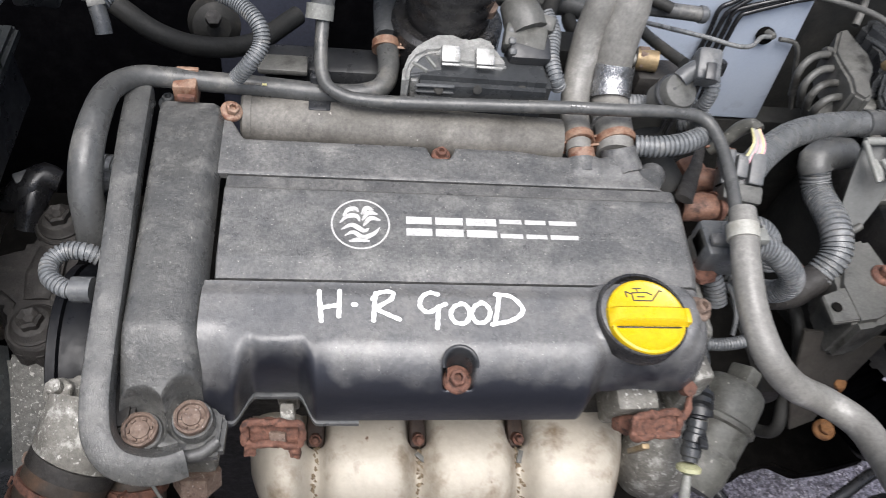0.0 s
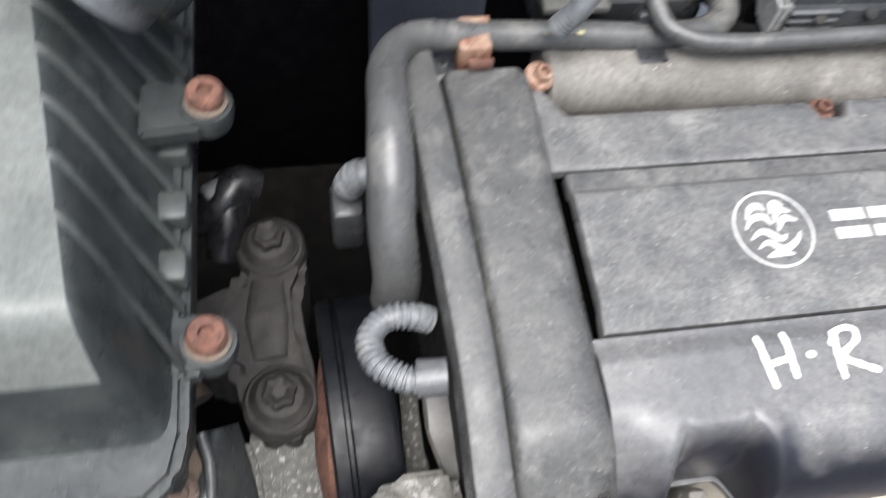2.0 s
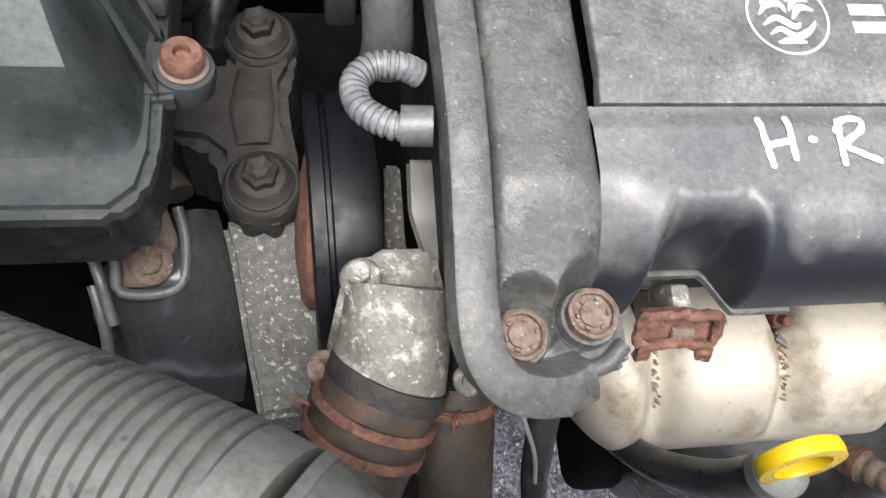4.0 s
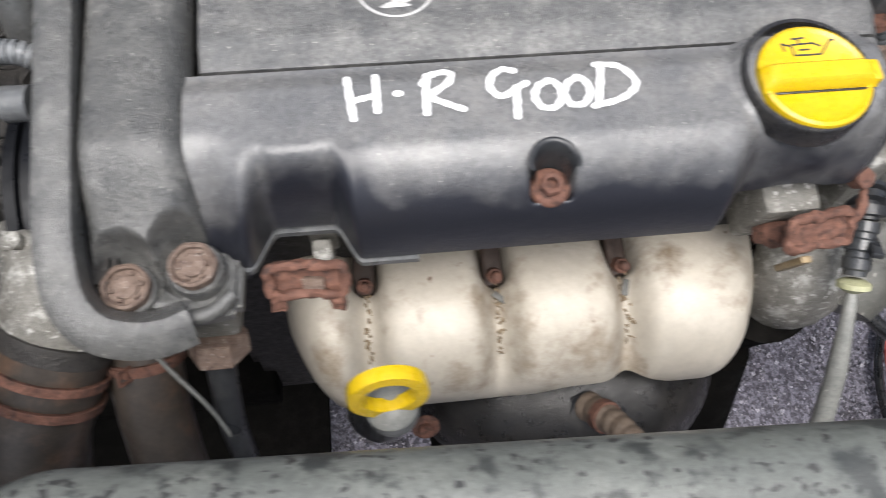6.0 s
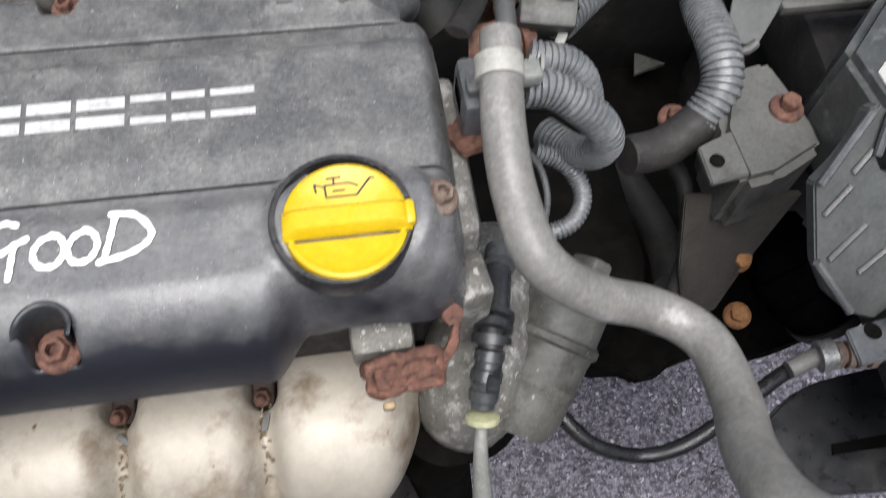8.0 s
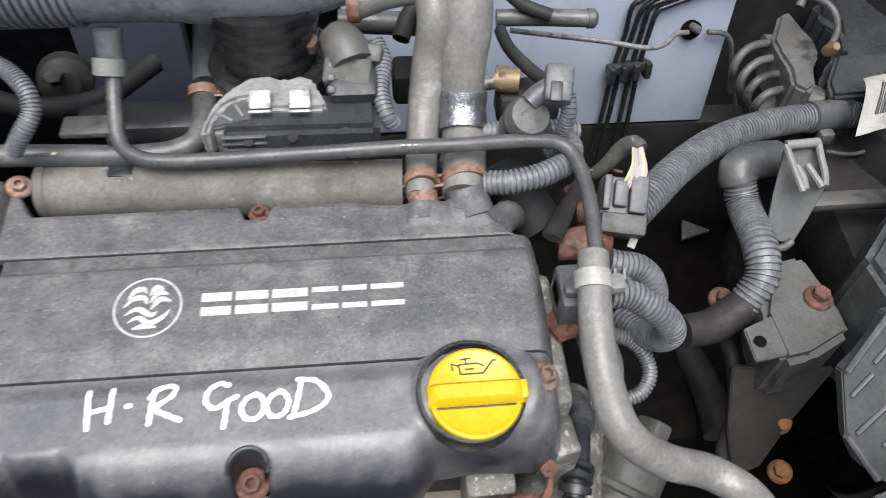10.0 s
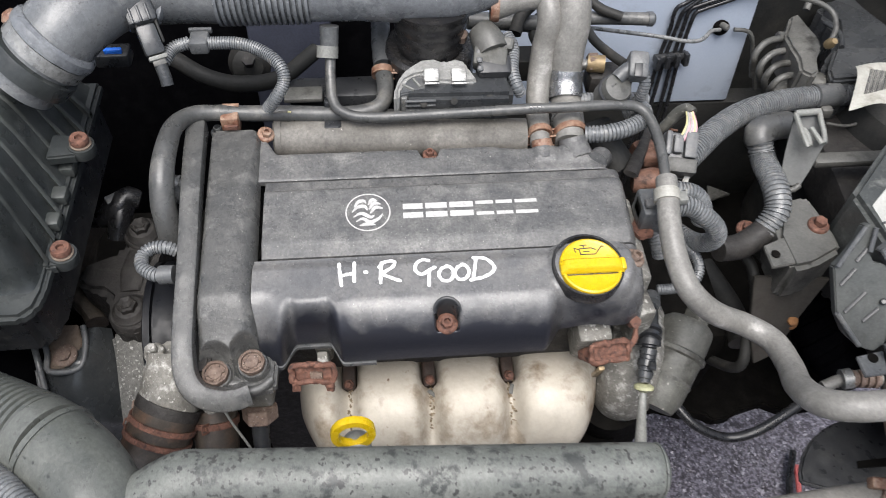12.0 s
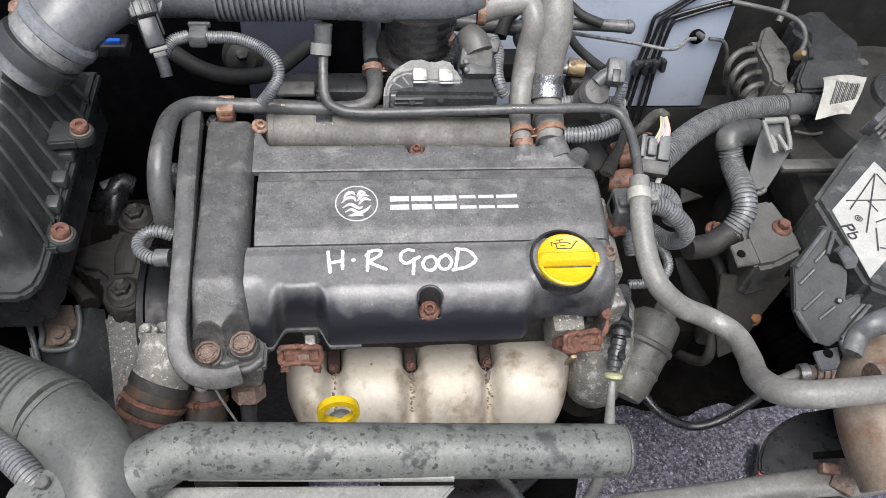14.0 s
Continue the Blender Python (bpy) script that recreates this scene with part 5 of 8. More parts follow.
# moulded elbow in the gap behind the mount
ve = thing("vacuum_elbow", (-0.33, 0.10, 0.74), "glossy black moulded hose elbow behind the mount", "hose")
part("elbow", Geo().sweep([(-0.375, 0.109, 0.73), (-0.356, 0.109, 0.735), (-0.34, 0.115, 0.745), (-0.332, 0.122, 0.75), (-0.319, 0.121, 0.745)], [0.010, 0.012, 0.015, 0.013, 0.010], seg=20), M_GLOSSBLK, ve)
part("elbow_leg", Geo().sweep([(-0.337, 0.118, 0.745), (-0.341, 0.101, 0.735), (-0.345, 0.088, 0.72)], [0.014, 0.012, 0.011], seg=18), M_GLOSSBLK, ve)
part("elbow_clip", Geo().box((0.020, 0.010, 0.008), Matrix.Translation((-0.343, 0.117, 0.755)) @ pose(0, 0, 0, 20, 0, 30), 0.002), M_GREYP, ve, "pale worn clip")

# engine mount
mount = thing("engine_mount", (-0.30, 0.03, 0.66), "dirty cast engine mount with a speckled alloy arm", "engine mount")
CAST = [(-0.353, 0.061), (-0.336, 0.066), (-0.332, 0.087), (-0.326, 0.100), (-0.315, 0.106), (-0.302, 0.101), (-0.294, 0.086), (-0.293, 0.068), (-0.299, 0.055), (-0.298, 0.030), (-0.293, 0.003), (-0.292, -0.020), (-0.299, -0.033), (-0.314, -0.038), (-0.330, -0.031),
        (-0.337, -0.014), (-0.339, 0.006), (-0.348, 0.014), (-0.365, 0.017), (-0.378, 0.030), (-0.374, 0.052)]
part("mount_casting", Geo().prism(CAST, 0.655, 0.7265, bevel=0.0075, seg=4).rough(0.0014, 70), M_DALU, mount)
for at in ((-0.313, -0.014), (-0.315, 0.088)):
    part("casting_pad", Geo().lathe([(0.0225, 0.715), (0.0218, 0.7270), (0.0200, 0.7290)], pose(at[0], at[1], 0), 32).rough(0.0006, 120), M_DALU, mount)
part("casting_rib", Geo().sweep([(-0.318, 0.012, 0.7265), (-0.319, 0.040, 0.7275), (-0.318, 0.064, 0.7265)], [0.010, 0.013, 0.010], flat=0.25).rough(0.0008, 120), M_DALU, mount)
ARM = [(-0.338, -0.026, 0.708), (-0.288, -0.022, 0.708), (-0.291, -0.048, 0.695), (-0.286, -0.057, 0.691), (-0.268, -0.062, 0.688), (-0.267, -0.072, 0.680), (-0.283, -0.104, 0.672), (-0.290, -0.128, 0.660), (-0.320, -0.130, 0.660), (-0.326, -0.094, 0.675), (-0.333, -0.045, 0.700)]
part("mount_arm", Geo().prism([(x, y) for x, y, z in ARM], 0.0, 0.05, bevel=0.004, seg=3), M_ARM, mount, "speckled corroded alloy arm").data.transform(Matrix(((1, 0, 0, 0), (0, 1, 0, 0), (0, 0.47, 1, 0.6705), (0, 0, 0, 1))))
for at in ((-0.313, -0.014, 0.7285), (-0.315, 0.088, 0.7285)):
    m = aim(at, (0, -0.05, 1), 15)
    bt = part("mount_bolt", Geo().lathe([(0.0180, 0), (0.0180, 0.003), (0.0155, 0.0050), (0.0140, 0.009), (0.0125, 0.010), (0.0001, 0.010)], m, 32), M_DALU, mount, "dirty flanged mount bolt")
    part("bolt_head", Geo().lathe([(0.0092, 0.009), (0.0092, 0.016), (0.0072, 0.018), (0.0036, 0.015), (0.0001, 0.015)], m, 24, wobble=lambda a: 0.10 * cos(6 * a)), M_DALU, bt)
M_DARKWEB = material("dull_brown_steel", (0.026, 0.023, 0.019), (0.048, 0.043, 0.036), 0.7, scale=30, bump=0.3, stain=(0.015, 0.012, 0.010), stain_scale=30, stain_at=(0.5, 0.7))
M_DUSTBROWN = material("brown_dusty_steel", (0.055, 0.044, 0.033), (0.095, 0.078, 0.06), 0.75, scale=50, bump=0.5, stain=(0.03, 0.022, 0.016), stain_scale=40, stain_at=(0.5, 0.7))
rm = thing("mount_rubber", (-0.36, -0.02, 0.68), "rusty curved mount bracket", "bracket")
part("rubber_block", Geo().sweep([(-0.381, 0.128, 0.7), (-0.388, 0.106, 0.7), (-0.392, 0.076, 0.69), (-0.387, 0.043, 0.68), (-0.369, 0.011, 0.67)], [0.008, 0.011, 0.012, 0.012, 0.010], flat=2.0).rough(0.0015, 80), M_DUSTBROWN, rm)
# left wing clutter below the air box
lb = thing("wing_bracket", (-0.385, -0.06, 0.68), "rusty steel bracket with a bolt on the inner wing", "bracket")
part("bracket_plate", Geo().slab([(-0.404, -0.024, 0.725), (-0.365, -0.024, 0.725), (-0.358, -0.043, 0.722), (-0.36, -0.068, 0.716), (-0.386, -0.068, 0.716), (-0.396, -0.048, 0.72)], 0.004, 0.001), M_TAN, lb)
flange_bolt(lb, (-0.37, -0.059, 0.724), (0, -0.2, 1), 0.0115, M_RUSTPALE, lobes=False, label="rusty hexagon bolt")
part("bracket_edge", Geo().sweep([(-0.409, -0.031, 0.728), (-0.397, -0.062, 0.72), (-0.391, -0.085, 0.705)], 0.0032), M_GREYP, lb, "grey steel edge")
part("bracket_edge", Geo().sweep([(-0.398, -0.031, 0.728), (-0.389, -0.055, 0.722), (-0.385, -0.072, 0.718), (-0.357, -0.07, 0.718), (-0.353, -0.048, 0.724), (-0.357, -0.029, 0.73)], 0.0030), M_GREYP, lb, "grey steel edge")
pot = thing("wing_pressing", (-0.36, -0.07, 0.62), "smooth grimy grey pressed steel inner wing", "car body")
rows = [smooth(row, 8) for row in ([(-0.364, -0.024, 0.715), (-0.349, -0.023, 0.717), (-0.341, -0.015, 0.7)],
                                      [(-0.404, -0.052, 0.7), (-0.356, -0.067, 0.722), (-0.333, -0.046, 0.69)],
                                      [(-0.411, -0.069, 0.675), (-0.365, -0.084, 0.7), (-0.329, -0.07, 0.67)],
                                      [(-0.41, -0.085, 0.64), (-0.36, -0.1, 0.668), (-0.33, -0.091, 0.63)],
                                      [(-0.414, -0.088, 0.58), (-0.365, -0.107, 0.61), (-0.338, -0.098, 0.57)])]
part("pressing", Geo().grid([[rows[min(int(v), 3)][k].lerp(rows[min(int(v), 3) + 1][k], v - min(int(v), 3)) for k in range(17)] for v in [0.25 * n for n in range(17)]]).rough(0.001, 30), M_PRESS, pot, sharp=80)
part("pressing_lip", Geo().sweep([(-0.405, -0.060, 0.700), (-0.400, -0.080, 0.690), (-0.402, -0.098, 0.660), (-0.408, -0.105, 0.620)], 0.0035), M_GREYP, pot, "worn grey edge")
wing = thing("wheel_arch_liner", (-0.50, -0.15, 0.55), "inner wing fold coloured near black for shade", "car body")
# near black here replaces the shade over the wing fold
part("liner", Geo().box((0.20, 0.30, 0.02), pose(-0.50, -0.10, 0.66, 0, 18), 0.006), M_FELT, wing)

# thermostat housing and its hoses
th = thing("thermostat_housing", (-0.25, -0.12, 0.73), "white-corroded alloy thermostat housing", "housing")
part("flange_body", Geo().prism([(-0.276, -0.094), (-0.264, -0.085), (-0.232, -0.085), (-0.225, -0.135), (-0.262, -0.140), (-0.283, -0.122)], 0.735, 0.775, pose(0, 0, 0), 0.006, shear=(0.006, 0.012)), M_ALU, th)
part("outlet_lip", Geo().sweep([(-0.2505, -0.131, 0.7575), (-0.2545, -0.1385, 0.7520)], 0.0296, seg=28), M_DALU, th, "dark dirty lip")
part("outlet", Geo().sweep([(-0.246, -0.096, 0.776), (-0.249, -0.118, 0.766), (-0.2530, -0.138, 0.7525)], [0.024, 0.027, 0.0275], seg=28).rough(0.0012, 110), M_ALU, th)
flange_bolt(th, (-0.264, -0.094, 0.780), (-0.2, 0.0, 1), 0.0098, M_ALU, label="corroded hexagon bolt", lobes=False, h=0.009)
flange_bolt(th, (-0.281, -0.124, 0.738), (-0.5, -0.3, 0.8), 0.0095, M_RUSTPALE, label="rusty bolt", lobes=False, h=0.009)
part("bracket_tab", Geo().slab([(-0.2455, -0.008, 0.737), (-0.2365, -0.008, 0.737), (-0.2360, -0.056, 0.732), (-0.2330, -0.080, 0.736), (-0.2560, -0.082, 0.738), (-0.2470, -0.056, 0.732)], 0.008, 0.0015).rough(0.0008, 140), M_ARM, th, "dull speckled tab")
rh = thing("radiator_hose", (-0.25, -0.18, 0.68), "brown-stained rubber radiator hose with a rusty clamp", "hose")
M_BROWNH = material("brown_stained_rubber", (0.032, 0.026, 0.021), (0.062, 0.049, 0.038), 0.5, scale=40, bump=0.2, stain=(0.095, 0.056, 0.036), stain_scale=28, stain_at=(0.52, 0.7))
part("hose", Geo().sweep([(-0.2515, -0.133, 0.756), (-0.2630, -0.1550, 0.7390), (-0.2750, -0.178, 0.718), (-0.284, -0.212, 0.67), (-0.284, -0.238, 0.59)], [0.0285, 0.0290, 0.0300, 0.031], seg=28), M_BROWNH, rh)
band_clamp(rh, (-0.2585, -0.1465, 0.7455), (-0.38, -0.72, -0.57), 0.0300, 0.008, M_RUST, label="rusty band clamp", ears=False)
band_clamp(rh, (-0.2640, -0.1570, 0.7375), (-0.38, -0.72, -0.57), 0.0302, 0.008, M_RUST, label="rusty band clamp", roll=200)
rh2 = thing("heater_hose", (-0.20, -0.18, 0.66), "dark ribbed rubber hose with a rusty clamp", "hose")
part("hose", Geo().sweep([(-0.216, -0.130, 0.735), (-0.216, -0.155, 0.715), (-0.214, -0.185, 0.68), (-0.208, -0.22, 0.62), (-0.204, -0.24, 0.55)], 0.0200, seg=24).rough(0.0006, 60), M_BROWNH, rh2)
band_clamp(rh2, (-0.2160, -0.139, 0.728), (0.0, -0.72, -0.7), 0.0207, 0.010, M_RUST, label="rusty band clamp", roll=120)
flange_bolt(rh2, (-0.214, -0.138, 0.757), (0, -0.5, 1), 0.008, M_ALU, label="corroded bolt", lobes=False)
# plug under the cover toe
ps = thing("coolant_sensor", (-0.172, -0.15, 0.73), "grey sensor plug with a rusty hexagon and thin lead", "sensor")
part("sensor_boss", Geo().box((0.026, 0.024, 0.040), pose(-0.170, -0.128, 0.772, -10), 0.005), M_ALU, ps)
part("sensor_hex", Geo().hexa(0.0165, 0.014, aim((-0.172, -0.138, 0.752), (0, -0.55, -0.8))), M_RUSTPALE, ps)
part("plug", Geo().sweep([(-0.172, -0.142, 0.747), (-0.173, -0.155, 0.729), (-0.173, -0.175, 0.700), (-0.170, -0.190, 0.675)], [0.0085, 0.0080, 0.0075, 0.0070]), M_BLACK, ps)
part("lead", Geo().sweep([(-0.200, -0.150, 0.790), (-0.192, -0.160, 0.765), (-0.180, -0.172, 0.73), (-0.172, -0.185, 0.69)], 0.0012), M_PALEDUCT, ps, "thin grey lead")
part("lead_end", Geo().box((0.010, 0.012, 0.014), pose(-0.199, -0.150, 0.792, 20), 0.002), M_GAP, ps)

# front snorkel duct
fd = thing("front_air_duct", (-0.0503, -0.2625, 0.8631), "grey mould-stained plastic air duct across the front", "air duct")
ends = [Vector(p) for p in [(-0.2000, -0.2468, 0.8646), (0.1380, -0.2555, 0.8430)]]
neck = [Vector(p) for p in [(-0.2720, -0.2810, 0.8360), (-0.2500, -0.2710, 0.8440), (-0.2290, -0.2590, 0.8535), (-0.2110, -0.2505, 0.8612), (-0.1990, -0.2470, 0.8645), (-0.1850, -0.2472, 0.8637)]]
run = [ends[0].lerp(ends[1], k / 8) for k in range(9)]
part("tube_neck", Geo().sweep(neck, [0.0320, 0.0290, 0.0255, 0.0228, 0.0218, 0.0212], seg=40), M_GREENGREY, fd, "smooth grey flared neck")
g = Geo().sweep(run, 0.0215, seg=40)
g.lathe([(0.0215, -0.001), (0.0211, 0.005), (0.0198, 0.010), (0.0172, 0.0135), (0.0140, 0.0152), (0.0001, 0.0160)], aim(ends[1], ends[1] - ends[0]), 40)
g.lathe([(0.0200, 0.009), (0.0213, 0.0095), (0.0213, 0.0105), (0.0196, 0.011)], aim(ends[1], ends[1] - ends[0]), 40)
part("straight_tube", g, M_GREENGREY, fd, sharp=60)
part("tube_flange", Geo().sweep([(-0.1920, -0.2605, 0.8500), (-0.0300, -0.2650, 0.8395), (0.1380, -0.2690, 0.8290)], 0.0022), M_GREENGREY, fd)
part("elbow", Geo().sweep([(-0.3000, -0.2130, 0.8550), (-0.2770, -0.2340, 0.8560), (-0.2620, -0.2560, 0.8550), (-0.2560, -0.2820, 0.8490), (-0.2540, -0.3120, 0.8360)], [0.0335, 0.0335, 0.0335, 0.0340, 0.0350], seg=40), M_ELBOW, fd, "smooth dark grey elbow")
part("elbow_seam", Geo().sweep([(-0.3020, -0.2115, 0.8552), (-0.2985, -0.2142, 0.8552)], 0.0350, seg=40), M_ELBOW, fd)
part("bellows", Geo().sweep([(-0.4500, -0.1350, 0.8300), (-0.3840, -0.1670, 0.8400), (-0.3520, -0.1830, 0.8450), (-0.3120, -0.2045, 0.8520)], [0.0335, 0.0340, 0.0345], seg=40, ridge=0.0024, pitch=0.0062), M_ELBOW, fd, "dark grey bellows")
part("bellows_collar", Geo().sweep([(-0.3140, -0.2035, 0.8520), (-0.3010, -0.2122, 0.8550)], 0.0342, seg=40), M_ELBOW, fd)
g = Geo().prism([(-0.2250, -0.2640), (0.0102, -0.2748), (-0.003, -0.288), (-0.0398, -0.3136), (-0.2400, -0.3060), (-0.2480, -0.2850)], 0.831, 0.838, bevel=0.002)
part("flange_plate", g, M_PALEDUCT, fd, "pale dusty flange plate")
part("flange_edge", Geo().sweep([(-0.1939, -0.2616, 0.8498), (-0.0985, -0.2672, 0.8498), (0.0074, -0.273, 0.8498)], 0.0035), M_PALEDUCT, fd)
bd = thing("bonnet_slam_panel", (0.1, -0.33, 0.76), "black steel panel ahead of the front duct", "car body")
part("panel_body", Geo().box((0.62, 0.07, 0.02), pose(0.05, -0.318, 0.772, 6), 0.005), M_BODYDARK, bd)
bl = thing("corner_conduit", (-0.37, -0.25, 0.80), "grey corrugated conduit beside the duct", "cable")
part("conduit", Geo().sweep([(-0.36, -0.217, 0.865), (-0.327, -0.241, 0.872), (-0.306, -0.259, 0.875), (-0.284, -0.279, 0.87)], 0.0105, ridge=0.0012, pitch=0.0035), M_CONDUIT, bl)
cb = thing("duct_bracket", (-0.31, -0.27, 0.80), "grey plastic bracket lug with a bolt hole", "bracket")
part("lug", Geo().prism([(-0.312, -0.287, 0.88), (-0.308, -0.272, 0.88), (-0.295, -0.263, 0.88), (-0.28, -0.262, 0.88), (-0.271, -0.272, 0.88), (-0.264, -0.288, 0.88), (-0.268, -0.303, 0.88), (-0.309, -0.3, 0.88)], 0.868, 0.882, bevel=0.003), M_GREENGREY, cb)
part("lug_bolt", Geo().hexa(0.0050, 0.006, aim((-0.285, -0.274, 0.882), (0, 0, 1))), M_BODYGREY, cb)


# ---- right end: hoses, conduits, brackets, battery carrier ----
vac = thing("breather_pipe", (0.1, 0.12, 0.86), "grey plastic breather pipe over the back of the engine", "pipe")
part("thin_pipe", Geo().sweep([(-0.096, 0.161, 0.905), (-0.097, 0.143, 0.89), (-0.095, 0.124, 0.878), (-0.085, 0.112, 0.874), (-0.056, 0.105, 0.873), (0.038, 0.105, 0.875), (0.097, 0.104, 0.878), (0.135, 0.1, 0.882), (0.187, 0.103, 0.88), (0.211, 0.101, 0.876), (0.22, 0.083, 0.872), (0.222, 0.051, 0.867), (0.219, 0.013, 0.862)],
     0.0052, seg=16, step=0.003), M_DHOSE, vac)
part("pipe_sleeve", Geo().sweep([(-0.095, 0.175, 0.93), (-0.097, 0.163, 0.905)], [0.0095, 0.0085]), M_GREYP, vac)
part("sleeve_collar", Geo().sweep([(-0.098, 0.167, 0.912), (-0.099, 0.16, 0.903)], 0.0108), M_PALEDUCT, vac, "pale collar")
part("pipe_clip", Geo().box((0.016, 0.010, 0.028), Matrix.Translation((-0.097, 0.129, 0.862)), 0.003), M_BLACK, vac, "black clip")
part("clip_foot", Geo().box((0.018, 0.012, 0.006), Matrix.Translation((-0.097, 0.111, 0.858)), 0.002), M_BLACK, vac)
for k in range(9):
    part("print_bar", Geo().box((0.0028, 0.0014, 0.0004), Matrix.Translation((0.099, 0.1, 0.884)) @ Matrix.Translation((0.0042 * k, 0, -0.00008 * k)), 0), M_PRINT, vac, "faded printed mark")

bigh = thing("breather_hose", (0.2396, -0.0935, 0.8215), "grey dusty rubber hose curving past the engine", "hose")
part("hose", Geo().sweep([(0.2107, 0.0021, 0.8814), (0.2078, -0.0182, 0.8775), (0.2049, -0.0472, 0.8698), (0.2058, -0.0742, 0.8611), (0.2126, -0.1022, 0.8524), (0.2406, -0.1109, 0.8263), (0.2744, -0.1138, 0.807), (0.2947, -0.1322, 0.807), (0.2928, -0.165, 0.8215), (0.2802, -0.1959, 0.8456), (0.2763, -0.223, 0.8746), (0.2918, -0.2346, 0.8891), (0.3217, -0.2365, 0.8939), (0.3613, -0.2346, 0.8939), (0.4116, -0.2317, 0.8939)],
     [0.0098, 0.0104, 0.0106, 0.0108, 0.0110, 0.0112, 0.0115, 0.0115, 0.0115, 0.0112], seg=24), M_HOSE, bigh)
part("hose_clip", Geo().sweep([(0.2078, -0.0105, 0.8794), (0.2068, -0.0211, 0.8766)], 0.0116, seg=24), M_TAG, bigh, "pale plastic hose clip")
part("clip_tab", Geo().box((0.014, 0.012, 0.008), Matrix.Translation((0.2203, -0.0163, 0.8746)), 0.002), M_PALEDUCT, bigh)

# loom at the end of the head
coil = thing("coil_connector", (0.215, 0.0, 0.83), "grey plug with corrugated loom looping back", "cable")
part("plug", Geo().box((0.030, 0.034, 0.030), Matrix.Translation((0.208, 0, 0.838)), 0.004), M_GREYP, coil)
part("plug_neck", Geo().box((0.012, 0.022, 0.020), Matrix.Translation((0.199, 0.001, 0.842)), 0.003), M_BODYGREY, coil)
part("plug_lock", Geo().box((0.018, 0.010, 0.006), Matrix.Translation((0.204, -0.006, 0.856)), 0.002), M_GREYP, coil)
part("conduit", Geo().sweep([(0.221, -0.015, 0.862), (0.234, -0.015, 0.86), (0.249, -0.02, 0.852), (0.262, -0.024, 0.84), (0.269, -0.024, 0.824), (0.268, -0.018, 0.806), (0.262, -0.004, 0.79), (0.249, 0.015, 0.785)], 0.0095, seg=20, ridge=0.0017, pitch=0.0033), M_CONDUIT, coil)
part("conduit", Geo().sweep([(0.236, 0.027, 0.836), (0.244, 0.025, 0.835), (0.256, 0.024, 0.832), (0.265, 0.019, 0.825), (0.27, 0.014, 0.812), (0.27, 0.01, 0.8)], 0.0098, seg=18, ridge=0.0014, pitch=0.0033), M_CONDUIT, coil)
part("conduit", Geo().sweep([(0.211, 0, 0.815), (0.218, -0.011, 0.805), (0.224, -0.022, 0.79)], 0.0085, seg=18, ridge=0.0014, pitch=0.0032), M_CONDUIT, coil)
part("clip_box", Geo().box((0.022, 0.018, 0.014), pose(0.2260, -0.010, 0.8560, 20, 0, -6), 0.002), M_GREYP, coil, "pale grey clip box")
for k in range(3):
    part("clip_tooth", Geo().box((0.0022, 0.011, 0.008), pose(0.2200 + 0.006 * k, -0.0045, 0.8640, 25, 0, -10), 0.0006), M_PALEDUCT, coil, "pale clip tooth")
lp = thing("injector_loop_cable", (0.26, -0.02, 0.74), "thin corrugated cable loop", "cable")
part("conduit", Geo().sweep([(0.24, -0.003, 0.79), (0.256, -0.008, 0.785), (0.265, -0.019, 0.778), (0.265, -0.031, 0.772), (0.256, -0.04, 0.766), (0.239, -0.042, 0.762), (0.222, -0.041, 0.76)], 0.0055, ridge=0.0009, pitch=0.0026), M_CONDUIT, lp)
part("wire", Geo().sweep([(0.233, -0.007, 0.8), (0.241, -0.015, 0.79), (0.244, -0.027, 0.78), (0.242, -0.038, 0.77)], 0.0020), M_GREYP, lp)

# big conduit across the back
bc2 = thing("wiring_conduit", (0.40, 0.16, 0.76), "thick grey corrugated wiring conduit", "cable")
part("conduit", Geo().sweep([(0.283, 0.115, 0.77), (0.313, 0.145, 0.765), (0.356, 0.19, 0.75), (0.411, 0.238, 0.73), (0.467, 0.27, 0.715), (0.523, 0.294, 0.7), (0.558, 0.302, 0.695)], 0.0155, seg=24, ridge=0.0031, pitch=0.0049), M_CONDUIT, bc2)
part("conduit", Geo().sweep([(0.572, 0.305, 0.692), (0.615, 0.314, 0.685), (0.662, 0.315, 0.68)], 0.0155, seg=24, ridge=0.0031, pitch=0.0049), M_CONDUIT, bc2)
part("conduit_collar", Geo().sweep([(0.543, 0.299, 0.697), (0.583, 0.308, 0.69)], 0.0172, seg=22), M_GREYP, bc2, "grey smooth collar")
part("collar_foot", Geo().box((0.016, 0.012, 0.016), Matrix.Translation((0.559, 0.281, 0.685)), 0.003), M_BODYGREY, bc2)
bc3 = thing("wiring_conduit", (0.42, 0.10, 0.70), "grey corrugated conduit bending down under a bracket", "cable")
part("conduit", Geo().sweep([(0.425, 0.187, 0.755), (0.407, 0.176, 0.752), (0.409, 0.153, 0.735), (0.402, 0.102, 0.745), (0.399, 0.074, 0.735), (0.384, 0.058, 0.715)], 0.0150, seg=24, ridge=0.0020, pitch=0.0046), M_CONDUIT, bc3)
part("taped_end", Geo().sweep([(0.387, 0.06, 0.717), (0.357, 0.046, 0.708), (0.326, 0.039, 0.712)], [0.0150, 0.0150, 0.0140], seg=22), M_DALU, bc3, "brown taped conduit end")
